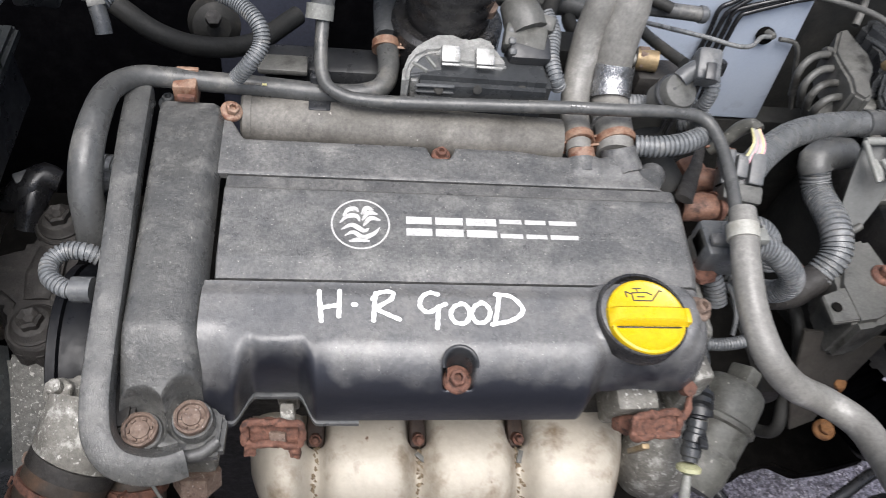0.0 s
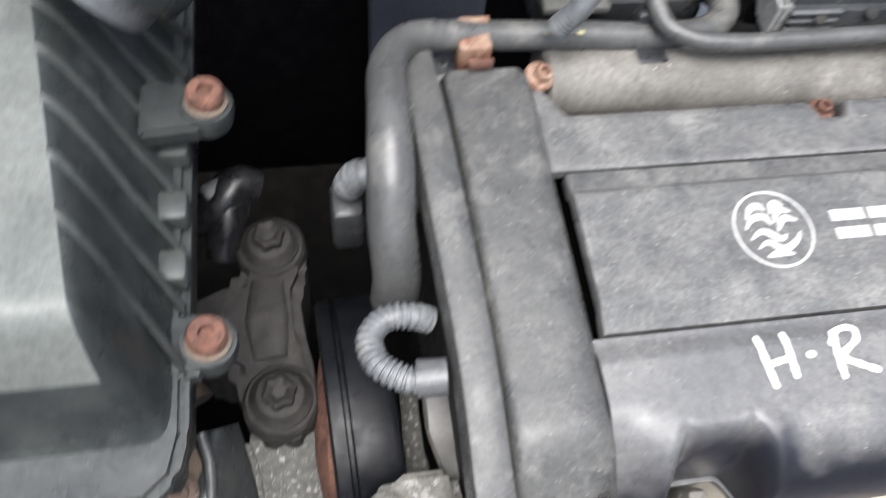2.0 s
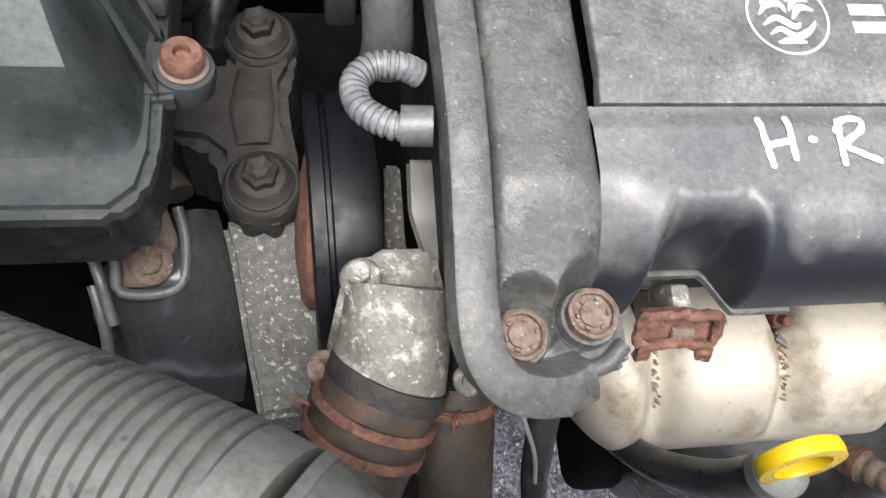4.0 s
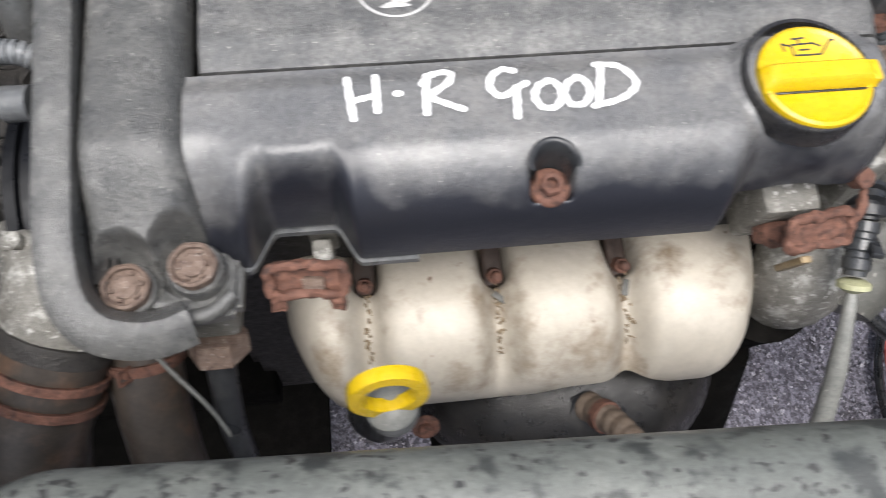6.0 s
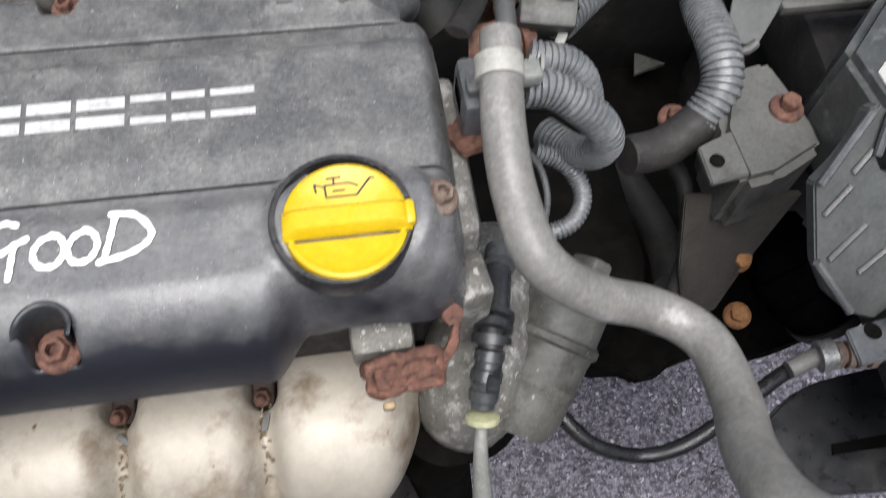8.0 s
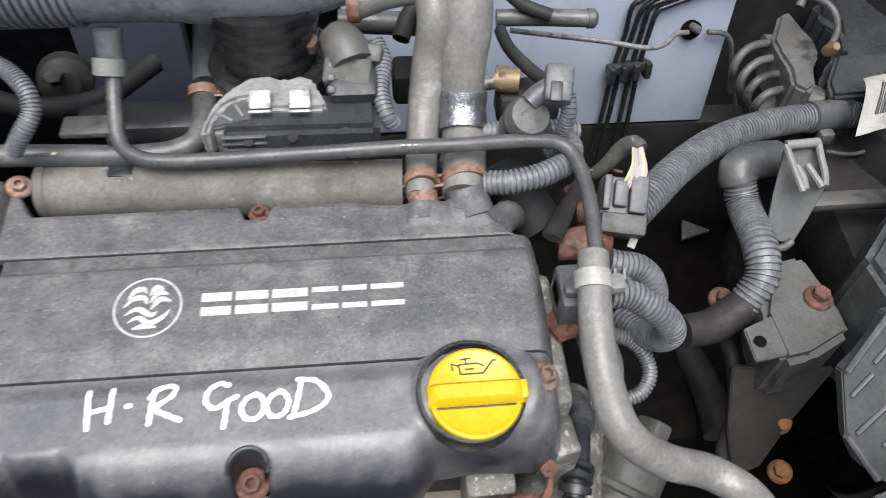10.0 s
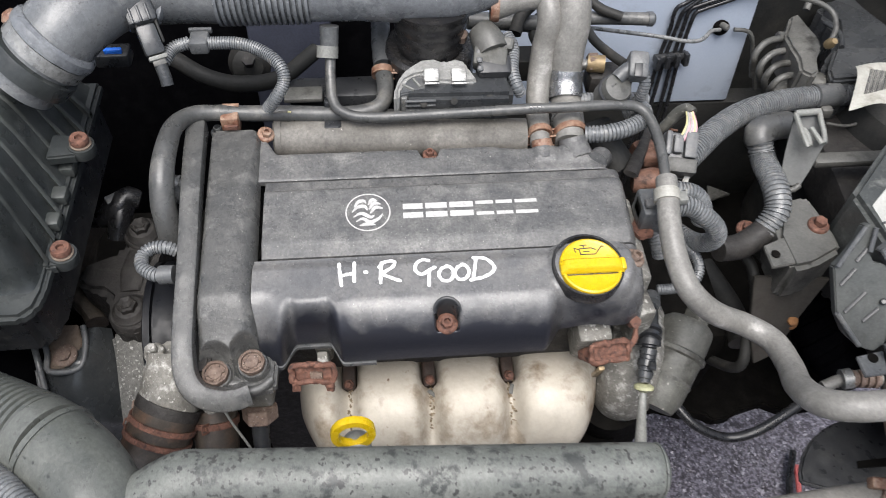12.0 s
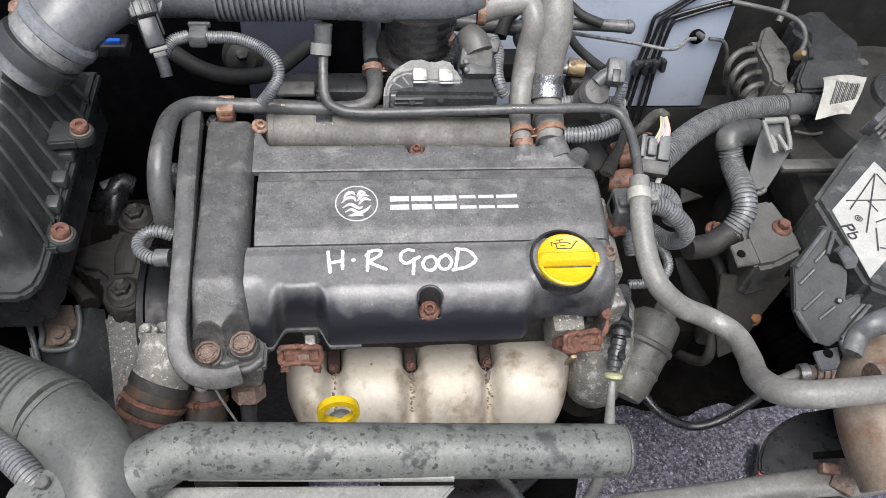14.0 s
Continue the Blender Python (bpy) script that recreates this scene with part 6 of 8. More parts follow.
part("elbow", Geo().sweep([(0.404, 0.166, 0.75), (0.402, 0.175, 0.757), (0.419, 0.184, 0.758), (0.445, 0.19, 0.755)], [0.0165, 0.0175, 0.0165], seg=22), M_DHOSE, bc3, "dark rubber elbow")

# connector block with coloured wires, rusty bracket behind it
wc = thing("loom_connector", (0.265, 0.10, 0.81), "grey loom connector with pink and yellow wires", "connector")
LC = Matrix.Translation((0.263, 0.092, 0.822)) @ pose(0, 0, 0, 30, 0, -12)
part("housing", Geo().box((0.036, 0.034, 0.020), LC, 0.003), M_GREYP, wc)
part("housing_lower", Geo().box((0.034, 0.016, 0.028), Matrix.Translation((0.259, 0.074, 0.815)) @ pose(0, 0, 0, 30, 0, -12), 0.003), M_BODYGREY, wc)
for x, w, h in ((-0.014, 0.006, 0.026), (-0.004, 0.010, 0.020), (0.009, 0.013, 0.028)):
    part("housing_rib", Geo().box((w, h, 0.012), LC @ pose(x, 0.003, 0.012), 0.0016), M_GREYP, wc)
part("housing_seam", Geo().box((0.037, 0.0016, 0.012), LC @ pose(0, -0.014, 0.005), 0.0004), M_GAP, wc)
part("lower_hook", Geo().box((0.006, 0.020, 0.004), Matrix.Translation((0.27, 0.068, 0.81)) @ pose(0, 0, 0, 30, 0, -30), 0.001), M_LABEL, wc)
for k, mt in enumerate((M_YELW, M_LABEL, M_PINKW, M_LABEL, M_PINKW, M_YELW, M_PINKW)):
    o = (k - 3) * 0.0024
    a = Vector((0.266, 0.09, 0.838)) + Vector((o * 1.2, rng.uniform(-0.002, 0.002), 0))
    b = Vector((0.273, 0.107, 0.85)) + Vector((o * 0.6, 0, 0.001 * (k % 2)))
    c = Vector((0.278, 0.128, 0.846)) + Vector((o * 0.4, 0.003, 0))
    part("wire", Geo().sweep([a, (a + b) / 2 + Vector((0.0015, 0, 0.002)), b, c], 0.0012, seg=8), mt, wc)
part("sleeve", Geo().sweep([(0.279, 0.122, 0.846), (0.276, 0.129, 0.846), (0.269, 0.133, 0.836), (0.26, 0.131, 0.822), (0.252, 0.132, 0.81)], [0.0062, 0.0068, 0.006, 0.005]), M_CUP, wc, "dusty grey sleeve")
part("red_wire", Geo().sweep([(0.246, 0.131, 0.815), (0.261, 0.132, 0.815), (0.272, 0.125, 0.818)], 0.0013), M_COPPER, wc)
rbk = thing("coolant_elbow_bracket", (0.25, 0.08, 0.78), "brown rusted steel pipe stubs behind the hose", "bracket")
part("stub", Geo().sweep([(0.213, 0.071, 0.8), (0.23, 0.07, 0.802), (0.251, 0.075, 0.8)], [0.012, 0.0125, 0.011], seg=20).rough(0.0008, 160), M_COPPER, rbk)
part("stub", Geo().sweep([(0.237, 0.112, 0.79), (0.25, 0.111, 0.793), (0.267, 0.111, 0.79)], [0.010, 0.011, 0.010], seg=20).rough(0.0008, 160), M_COPPER, rbk)
part("stub_band", Geo().sweep([(0.242, 0.071, 0.802), (0.246, 0.072, 0.802)], 0.0138, seg=20), M_RUST, rbk)
part("bracket_web", Geo().box((0.026, 0.05, 0.03), Matrix.Translation((0.248, 0.12, 0.775)) @ pose(0, 0, 0, 10, 0, 20), 0.006).rough(0.001, 120), M_COPPER, rbk)
part("bracket_arm", Geo().sweep([(0.203, 0.059, 0.825), (0.217, 0.084, 0.82), (0.229, 0.105, 0.818), (0.247, 0.14, 0.81)], [0.008, 0.007, 0.005, 0.004], flat=0.4).rough(0.0008, 150), M_DALU, rbk, "grey steel arm")

# grey cup of the starter side and the speckled gearbox bell
bell = thing("gearbox_bellhousing", (0.21, -0.08, 0.62), "speckled corroded alloy bell housing", "gearbox")
part("bell_flange", Geo().sweep([(0.196, -0.085, 0.590), (0.194, -0.098, 0.640), (0.192, -0.108, 0.680), (0.200, -0.085, 0.703), (0.213, -0.045, 0.695), (0.225, -0.01, 0.66)], [0.030, 0.031, 0.031, 0.033, 0.034, 0.034], seg=26).rough(0.0018, 110), M_ALU, bell)
# these lower cases are near black to carry the shade of the gap
part("bell_lower", Geo().sweep([(0.180, -0.11, 0.66), (0.19, -0.09, 0.60), (0.21, -0.06, 0.50)], [0.034, 0.04, 0.05], seg=26), M_GAP, bell, "near-black lower case with shade in its colour")
part("bell_drop", Geo().sweep([(0.172, -0.119, 0.58), (0.169, -0.139, 0.52), (0.165, -0.163, 0.45)], [0.026, 0.034, 0.040], seg=20), M_GAP, bell, "near-black lower case with shade in its colour")
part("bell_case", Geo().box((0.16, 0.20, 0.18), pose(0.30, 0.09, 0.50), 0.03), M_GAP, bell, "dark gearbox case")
cup = thing("expansion_cup", (0.26, -0.06, 0.68), "grey dusty plastic cup with a moulded tab", "housing")
CA = Vector((0.50, 0.77, 0.39)).normalized()
m = aim((0.248, -0.083, 0.700), CA)
part("cup_body", Geo().lathe([(0.020, -0.062), (0.0255, -0.048), (0.0275, -0.010), (0.0285, -0.002), (0.0285, 0.002), (0.0278, 0.006), (0.0278, 0.026), (0.0262, 0.033), (0.0210, 0.0375), (0.0001, 0.0385)], m, 40), M_CUP, cup)
part("cup_ring", Geo().lathe([(0.0288, -0.004), (0.0308, -0.002), (0.0308, 0.002), (0.0288, 0.004)], m, 40), M_CUP, cup)
part("cup_step", Geo().lathe([(0.0262, -0.034), (0.0276, -0.030), (0.0262, -0.026)], m, 40), M_CUP, cup)
part("cup_tab", Geo().box((0.017, 0.024, 0.022), aim((0.2790, -0.0450, 0.7060), CA, 40), 0.003), M_CUP, cup, "grey moulded tab")
# injector lead down the front of the bell
M_SEAL = material("pale_yellow_rubber", (0.30, 0.30, 0.17), (0.36, 0.36, 0.24), 0.6, bump=0.05)
il = thing("sensor_plug_lead", (0.20, -0.09, 0.74), "dark ribbed sensor plug with a pale lead", "cable")
part("boot", Geo().sweep([(0.216, -0.045, 0.748), (0.210, -0.066, 0.755), (0.205, -0.086, 0.760)], [0.0075, 0.0085, 0.0080], seg=12), M_SATIN, il)
part("ribbed_boot", Geo().sweep([(0.205, -0.086, 0.760), (0.201, -0.098, 0.760), (0.199, -0.106, 0.757)], 0.0112, ridge=0.0042, pitch=0.0062), M_BLACK, il, "black ribbed boot")
part("plug", Geo().sweep([(0.199, -0.106, 0.757), (0.194, -0.122, 0.748), (0.191, -0.134, 0.741)], [0.0082, 0.0090, 0.0074], seg=10, ridge=0.0012, pitch=0.010), M_SATIN, il)
part("plug_catch", Geo().box((0.007, 0.022, 0.004), pose(0.1985, -0.121, 0.7570, -25, 0, -18), 0.001), M_BLACK, il)
part("boot_sleeve", Geo().sweep([(0.2170, -0.0440, 0.7520), (0.2135, -0.0560, 0.7560)], 0.0095, seg=14), M_GREYP, il, "grey sleeve")
part("seal", Geo().lathe([(0.006, 0), (0.0095, 0.002), (0.0095, 0.005), (0.004, 0.008)], aim((0.191, -0.135, 0.741), (-0.1, -0.75, -0.6)), 20), M_SEAL, il, "pale yellow seal")
part("lead", Geo().sweep([(0.190, -0.140, 0.737), (0.188, -0.155, 0.725), (0.187, -0.185, 0.690), (0.180, -0.215, 0.655), (0.165, -0.235, 0.62)], [0.0032, 0.0060, 0.0066, 0.0066], seg=14), M_PALEDUCT, il, "pale grey lead")

# mounting plate, bolt and clip of the gearbox mount
gm = thing("gearbox_mount", (0.4213, 0.0405, 0.6739), "dusty grey steel gearbox mount plate with a rusty bolt", "bracket")
part("mount_plate", Geo().prism([(0.4095, 0.0896, 0.7407), (0.4439, 0.0965, 0.7407), (0.4556, 0.0464, 0.7407), (0.4556, 0.0159, 0.7407), (0.4154, -0.0037, 0.7407), (0.3898, -0.0076, 0.7407), (0.3879, 0.0405, 0.7407)], 0.672, 0.7345, bevel=0.006), M_BODYGREY, gm)
flange_bolt(gm, (0.4380, 0.0490, 0.7345), (0, 0, 1), 0.0118, M_RUST, lobes=False, label="rusty hexagon bolt", h=0.010)
part("ear", Geo().prism([(0.3676, 0.0263, 0.7356), (0.3961, 0.0372, 0.7356), (0.3961, 0.0007, 0.7356), (0.3676, -0.0032, 0.7356)], 0.7285, 0.7335, bevel=0.001), M_BODYGREY, gm)
part("ear_hole", Geo().lathe([(0.005, 0), (0.005, 0.0008), (0.0001, 0.001)], aim((0.3761, 0.013, 0.7348), (0, 0, 1)), 16), M_GAP, gm)
part("web", Geo().slab([(0.369, 0.014, 0.690), (0.456, 0.006, 0.690), (0.430, -0.016, 0.645), (0.408, -0.040, 0.600), (0.384, -0.046, 0.590), (0.372, -0.020, 0.635)], 0.006, 0.001), M_DARKWEB, gm, "dusty brown web plate")
flange_bolt(gm, (0.4440, -0.0330, 0.5600), (-0.2, -0.2, 1), 0.0115, M_BRIGHTRUST, label="orange rusted bolt", lobes=False, h=0.010)
flange_bolt(gm, (0.4220, -0.0130, 0.6330), (0, -0.6, 1), 0.0112, M_BRIGHTRUST, label="bright orange rusted bolt", lobes=False, h=0.010)
flange_bolt(gm, (0.3781, 0.0788, 0.6935), (0, -0.2, 1), 0.012, M_RUST, label="rusty bolt", lobes=False, h=0.010)
hb = thing("conduit_bracket", (0.47, 0.18, 0.73), "grey plastic U clip on a steel upright", "bracket")
part("upright", Geo().slab([(0.427, 0.165, 0.798), (0.459, 0.166, 0.798), (0.455, 0.128, 0.786), (0.445, 0.115, 0.759), (0.434, 0.103, 0.739), (0.415, 0.115, 0.734), (0.417, 0.135, 0.769)], 0.004, 0.001), M_WINGGREY, hb, "dusty dark grey upright plate")
part("upright_foot", Geo().sweep([(0.41, 0.104, 0.739), (0.424, 0.1, 0.739), (0.433, 0.104, 0.742)], 0.0035), M_BODYGREY, hb)
part("clip_bar", Geo().sweep([(0.425, 0.161, 0.802), (0.438, 0.161, 0.803), (0.454, 0.163, 0.802)], 0.0042, seg=10), M_PALEDUCT, hb, "pale grey clip")
for line in ([(0.425, 0.161, 0.802), (0.426, 0.145, 0.798), (0.428, 0.13, 0.793), (0.43, 0.12, 0.789)], [(0.454, 0.163, 0.802), (0.453, 0.149, 0.798), (0.453, 0.135, 0.793), (0.45, 0.124, 0.79)],
             [(0.43, 0.143, 0.795), (0.433, 0.133, 0.793), (0.432, 0.121, 0.79)], [(0.44, 0.144, 0.795), (0.443, 0.135, 0.793), (0.447, 0.123, 0.79)]):
    part("clip_prong", Geo().sweep(line, 0.0030, seg=8), M_PALEDUCT, hb, "pale grey prong")
fc = thing("selector_cable", (0.33, -0.03, 0.60), "grey cable hanging in the gap behind the hose", "cable")
part("cable", Geo().sweep([(0.372, 0.056, 0.68), (0.384, 0.038, 0.665), (0.384, 0.002, 0.64), (0.377, -0.021, 0.61), (0.369, -0.039, 0.57)] + [(0.350, 0.060, 0.46), (0.345, 0.10, 0.40)], 0.0066), M_BODYDARK, fc)
dk = thing("gearbox_linkage", (0.40, 0.20, 0.45), "dark gearbox linkage in the shade", "gearbox")
part("linkage_rod", Geo().sweep([(0.407, 0.161, 0.5), (0.426, 0.089, 0.5), (0.426, 0.032, 0.5)], 0.018), M_BODYDARK, dk)
# pale plate in place of lit ground showing through a gap
part("shield_corner", Geo().prism([(0.5180, 0.4030, 0), (0.5540, 0.3810, 0), (0.5080, 0.3670, 0)], 0.392, 0.398, bevel=0.001), M_BODYGREY, dk, "pale triangle standing in for daylight through a gap")

# battery carrier, fuse box and label
bt = thing("battery_carrier", (0.46, -0.02, 0.70), "grey-green ribbed plastic battery carrier", "battery tray")
part("carrier_plate", Geo().slab([(0.396, -0.043, 0.788), (0.407, -0.036, 0.797), (0.418, -0.026, 0.81), (0.422, -0.018, 0.821), (0.428, -0.017, 0.823), (0.435, -0.02, 0.819), (0.435, -0.027, 0.81), (0.43, -0.035, 0.8), (0.437, -0.042, 0.791), (0.45, -0.044, 0.789), (0.457, -0.049, 0.783), (0.458, -0.057, 0.774), (0.458, -0.07, 0.759), (0.48, -0.063, 0.767), (0.488, -0.068, 0.762), (0.487, -0.074, 0.755), (0.465, -0.088, 0.737), (0.459, -0.098, 0.725), (0.446, -0.104, 0.719), (0.43, -0.099, 0.722), (0.414, -0.089, 0.733), (0.403, -0.075, 0.75)], 0.010, 0.0012), M_WINGGREY, bt)
part("carrier_lug", Geo().slab([(0.44, -0.038, 0.804), (0.45, -0.033, 0.81), (0.464, -0.043, 0.799), (0.462, -0.049, 0.792), (0.452, -0.05, 0.79)], 0.012, 0.001), M_GREYP, bt)
part("carrier_lug", Geo().slab([(0.474, -0.067, 0.768), (0.483, -0.065, 0.77), (0.487, -0.071, 0.765), (0.483, -0.075, 0.759), (0.476, -0.073, 0.762)], 0.008, 0.001), M_GREYP, bt)
for a, b in (((0.404, -0.056, 0.774), (0.418, -0.046, 0.787)), ((0.411, -0.075, 0.752), (0.431, -0.062, 0.768)), ((0.431, -0.082, 0.744), (0.446, -0.074, 0.755)), ((0.418, -0.041, 0.793), (0.428, -0.033, 0.803)), ((0.466, -0.083, 0.745), (0.482, -0.071, 0.76))):
    a, b = Vector(a), Vector(b)
    part("carrier_slot", Geo().sweep([a, (a + b) / 2, b], 0.0022, seg=8, flat=0.5), M_BLACK, bt)
for a, b in (((0.398, -0.045, 0.791), (0.422, -0.021, 0.823)), ((0.433, -0.022, 0.822), (0.429, -0.037, 0.803)), ((0.402, -0.076, 0.753), (0.428, -0.1, 0.726)), ((0.458, -0.099, 0.729), (0.484, -0.075, 0.759))):
    a, b = Vector(a), Vector(b)
    part("carrier_rim", Geo().sweep([a, (a + b) / 2, b], 0.0026, seg=8), M_GREYP, bt)
part("carrier_stud", Geo().lathe([(0.0035, 0), (0.0035, 0.003), (0.0022, 0.004)], aim((0.45, -0.07, 0.76), (-0.3, -0.4, 0.8)), 12), M_BLACK, bt)
part("foot_strut", Geo().sweep([(0.452, -0.104, 0.735), (0.456, -0.119, 0.728), (0.462, -0.128, 0.725)], 0.004), M_GREYP, bt)
part("foot", Geo().prism([(0.425, -0.109, 0.73), (0.456, -0.104, 0.73), (0.45, -0.13, 0.73), (0.425, -0.132, 0.73)], 0.716, 0.720, bevel=0.001), M_GREYP, bt, "dull grey foot with a hole")
part("foot_hole", Geo().lathe([(0.0055, 0), (0.0055, 0.0008), (0.0001, 0.001)], aim((0.441, -0.112, 0.72), (0, 0, 1)), 16), M_GAP, bt)
M_BATT = material("grimy_black_battery_plastic", (0.032, 0.035, 0.034), (0.070, 0.074, 0.070), 0.5, scale=16, bump=0.25, stain=(0.11, 0.113, 0.105), stain_scale=60, stain_at=(0.53, 0.68))
fb = thing("car_battery", (0.55, 0.05, 0.74), "dark grey car battery case with a grubby white label", "battery")
g = Geo().prism([(0.455, 0.052, 0.79), (0.526, 0.124, 0.79), (0.607, 0.193, 0.79), (0.724, 0.223, 0.79), (0.583, -0.074, 0.79), (0.506, -0.089, 0.79), (0.47, -0.069, 0.79)], 0.70, 0.788, bevel=0.006)
part("case", g, M_BATT, fb)
g = Geo().prism([(0.468, 0.032, 0.79), (0.55, 0.105, 0.79), (0.581, 0.027, 0.79), (0.474, -0.061, 0.79)], 0.7882, 0.7892, bevel=0)
lab = part("label", g, M_LABEL, fb, "grubby white label with pictograms")


def ink(a, b, r=0.0008):
    a, b = Vector(a), Vector(b)
    return part("label_line", Geo().sweep([a, (a + b) / 2, b], r, seg=6, flat=0.25), M_INK, lab, "black pictogram line")


for a, b in (((0.49, 0.045, 0.79), (0.562, 0.045, 0.79)), ((0.542, 0.085, 0.79), (0.495, -0.001, 0.79)), ((0.489, 0.032, 0.79), (0.542, 0.085, 0.79)), ((0.544, 0.085, 0.79), (0.558, 0.036, 0.79)),
             ((0.512, 0.013, 0.79), (0.538, 0.022, 0.79)), ((0.509, 0.005, 0.79), (0.498, -0.026, 0.79)), ((0.502, -0.022, 0.79), (0.522, -0.027, 0.79)), ((0.516, 0.045, 0.79), (0.521, 0.028, 0.79))):
    ink(a, b)
for at, r in (((0.494, 0.019, 0.79), 0.0045), ((0.494, 0.019, 0.79), 0.0022)):
    rows = [[tuple(Vector(at) + Vector((q * cos(2 * pi * k / 24), q * sin(2 * pi * k / 24), 0.0002))) for k in range(25)] for q in (r - 0.001, r)]
    part("label_ring", Geo().grid(rows), M_INK, lab, "black pictogram ring")

word = bpy.data.curves.new("word", "FONT")
word.body, word.size, word.extrude = "Pb", 0.022, 0.0002
made = new("word", word)
shape = bpy.data.meshes.new_from_object(made)
bpy.data.objects.remove(made)
a, b = Vector((0.468, 0.01, 0.79)), Vector((0.472, -0.009, 0.79))
turn = pose(a.x, a.y, a.z + 0.0003, 0, 0, math.degrees(math.atan2(b.y - a.y, b.x - a.x)))
part("letters", Geo().add([v.co[:] for v in shape.vertices], [p.vertices[:] for p in shape.polygons], turn), M_INK, lab, "black printed letters")

# cables near the ground on the right
bcb = thing("drive_cable", (0.34, -0.12, 0.55), "glossy black cable sagging over the ground", "cable")
part("cable", Geo().sweep([(0.238, -0.088, 0.64), (0.255, -0.113, 0.64), (0.276, -0.136, 0.63), (0.31, -0.147, 0.62), (0.34, -0.146, 0.63), (0.375, -0.132, 0.64), (0.414, -0.112, 0.645), (0.455, -0.098, 0.65)], 0.0055), M_GLOSSBLK, bcb)
bp = thing("brake_pipe_union", (0.44, -0.11, 0.66), "brown corroded pipe with a pale clip", "pipe")
part("pipe", Geo().sweep([(0.417, -0.111, 0.655), (0.437, -0.106, 0.66), (0.459, -0.106, 0.665), (0.478, -0.111, 0.665)], [0.0065, 0.0065, 0.0075, 0.0075]), M_HOSE, bp)
part("union", Geo().sweep([(0.445, -0.108, 0.666), (0.476, -0.112, 0.667)], 0.0095, ridge=0.0025, pitch=0.007), M_RUSTPALE, bp, "rusty ribbed union")
part("clip", Geo().sweep([(0.436, -0.107, 0.663), (0.446, -0.107, 0.665)], 0.011), M_SOCKET, bp, "pale clip")
rc = thing("red_cable", (0.6, -0.1, 0.01), "red and black battery cable lying on the ground", "cable")
part("red_sheath", Geo().sweep([(0.698, 0.023, 0.02), (0.687, -0.02, 0.02), (0.674, -0.078, 0.02), (0.677, -0.124, 0.02), (0.7, -0.178, 0.02), (0.735, -0.235, 0.02)], 0.0048), M_RED, rc)
part("black_sheath", Geo().sweep([(0.702, 0.05, 0.02), (0.67, -0.018, 0.02), (0.657, -0.084, 0.02), (0.661, -0.134, 0.02), (0.684, -0.187, 0.02), (0.719, -0.244, 0.02)], 0.0065), M_GLOSSBLK, rc)
us = thing("undertray", (0.60, -0.14, 0.45), "black plastic undertray flap", "undertray")
part("flap", Geo().prism([(0.449, -0.156, 0), (0.453, -0.140, 0), (0.464, -0.122, 0), (0.478, -0.106, 0), (0.495, -0.094, 0), (0.515, -0.084, 0), (0.540, -0.077, 0), (0.587, -0.072, 0), (0.700, -0.070, 0), (0.690, -0.190, 0), (0.560, -0.180, 0), (0.500, -0.175, 0)], 0.470, 0.480, bevel=0.003), M_BLACK, us)
part("flap_slot", Geo().prism([(0.53, -0.135, 0.5), (0.614, -0.132, 0.5), (0.609, -0.144, 0.5), (0.527, -0.144, 0.5)], 0.4795, 0.4815, bevel=0), M_GAP, us)
wh = thing("drive_shaft_boot", (0.48, 0.0, 0.5), "black curved rubber drive shaft boot", "boot")
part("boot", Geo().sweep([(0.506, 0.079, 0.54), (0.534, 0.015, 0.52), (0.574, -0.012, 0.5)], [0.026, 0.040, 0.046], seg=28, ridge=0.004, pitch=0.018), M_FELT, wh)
part("boot_band", Geo().sweep([(0.566, -0.007, 0.505), (0.572, -0.012, 0.501)], 0.048, seg=28), M_BODYDARK, wh, "dark steel band")

# headlamp back, brown elbow and lower pipe
hl = thing("radiator_elbow", (0.47, -0.2, 0.74), "brown-stained plastic elbow with a grey bracket", "pipe")
M_AMBER = material("brown_stained_plastic", (0.150, 0.115, 0.083), (0.235, 0.20, 0.155), 0.5, scale=18, bump=0.25, stain=(0.12, 0.062, 0.032), stain_scale=22, stain_at=(0.5, 0.68))
part("elbow", Geo().sweep([(0.421, -0.158, 0.83), (0.39, -0.209, 0.83), (0.389, -0.247, 0.82), (0.396, -0.284, 0.81)], [0.022, 0.030, 0.034, 0.034], seg=26), M_AMBER, hl)
part("elbow_seam", Geo().sweep([(0.368, -0.231, 0.845), (0.37, -0.254, 0.838), (0.377, -0.276, 0.83)], 0.0030, seg=8), M_BROWNH, hl)
part("elbow_ring", Geo().sweep([(0.39, -0.214, 0.83), (0.388, -0.221, 0.83)], 0.0325, seg=26), M_BROWNH, hl)
part("hose_clamp", Geo().sweep([(0.361, -0.218, 0.876), (0.37, -0.218, 0.876)], 0.0140, seg=20), M_RUSTPALE, hl, "rusty clamp")
part("bracket", Geo().sweep([(0.365, -0.185, 0.86), (0.375, -0.17, 0.865), (0.385, -0.166, 0.876), (0.405, -0.161, 0.876)], [0.009, 0.010, 0.012], flat=0.7), M_GREYP, hl, "grey bracket arm")
lp2 = thing("lower_coolant_pipe", (0.43, -0.26, 0.72), "dull brown-grey coolant pipe with an orange clip", "pipe")
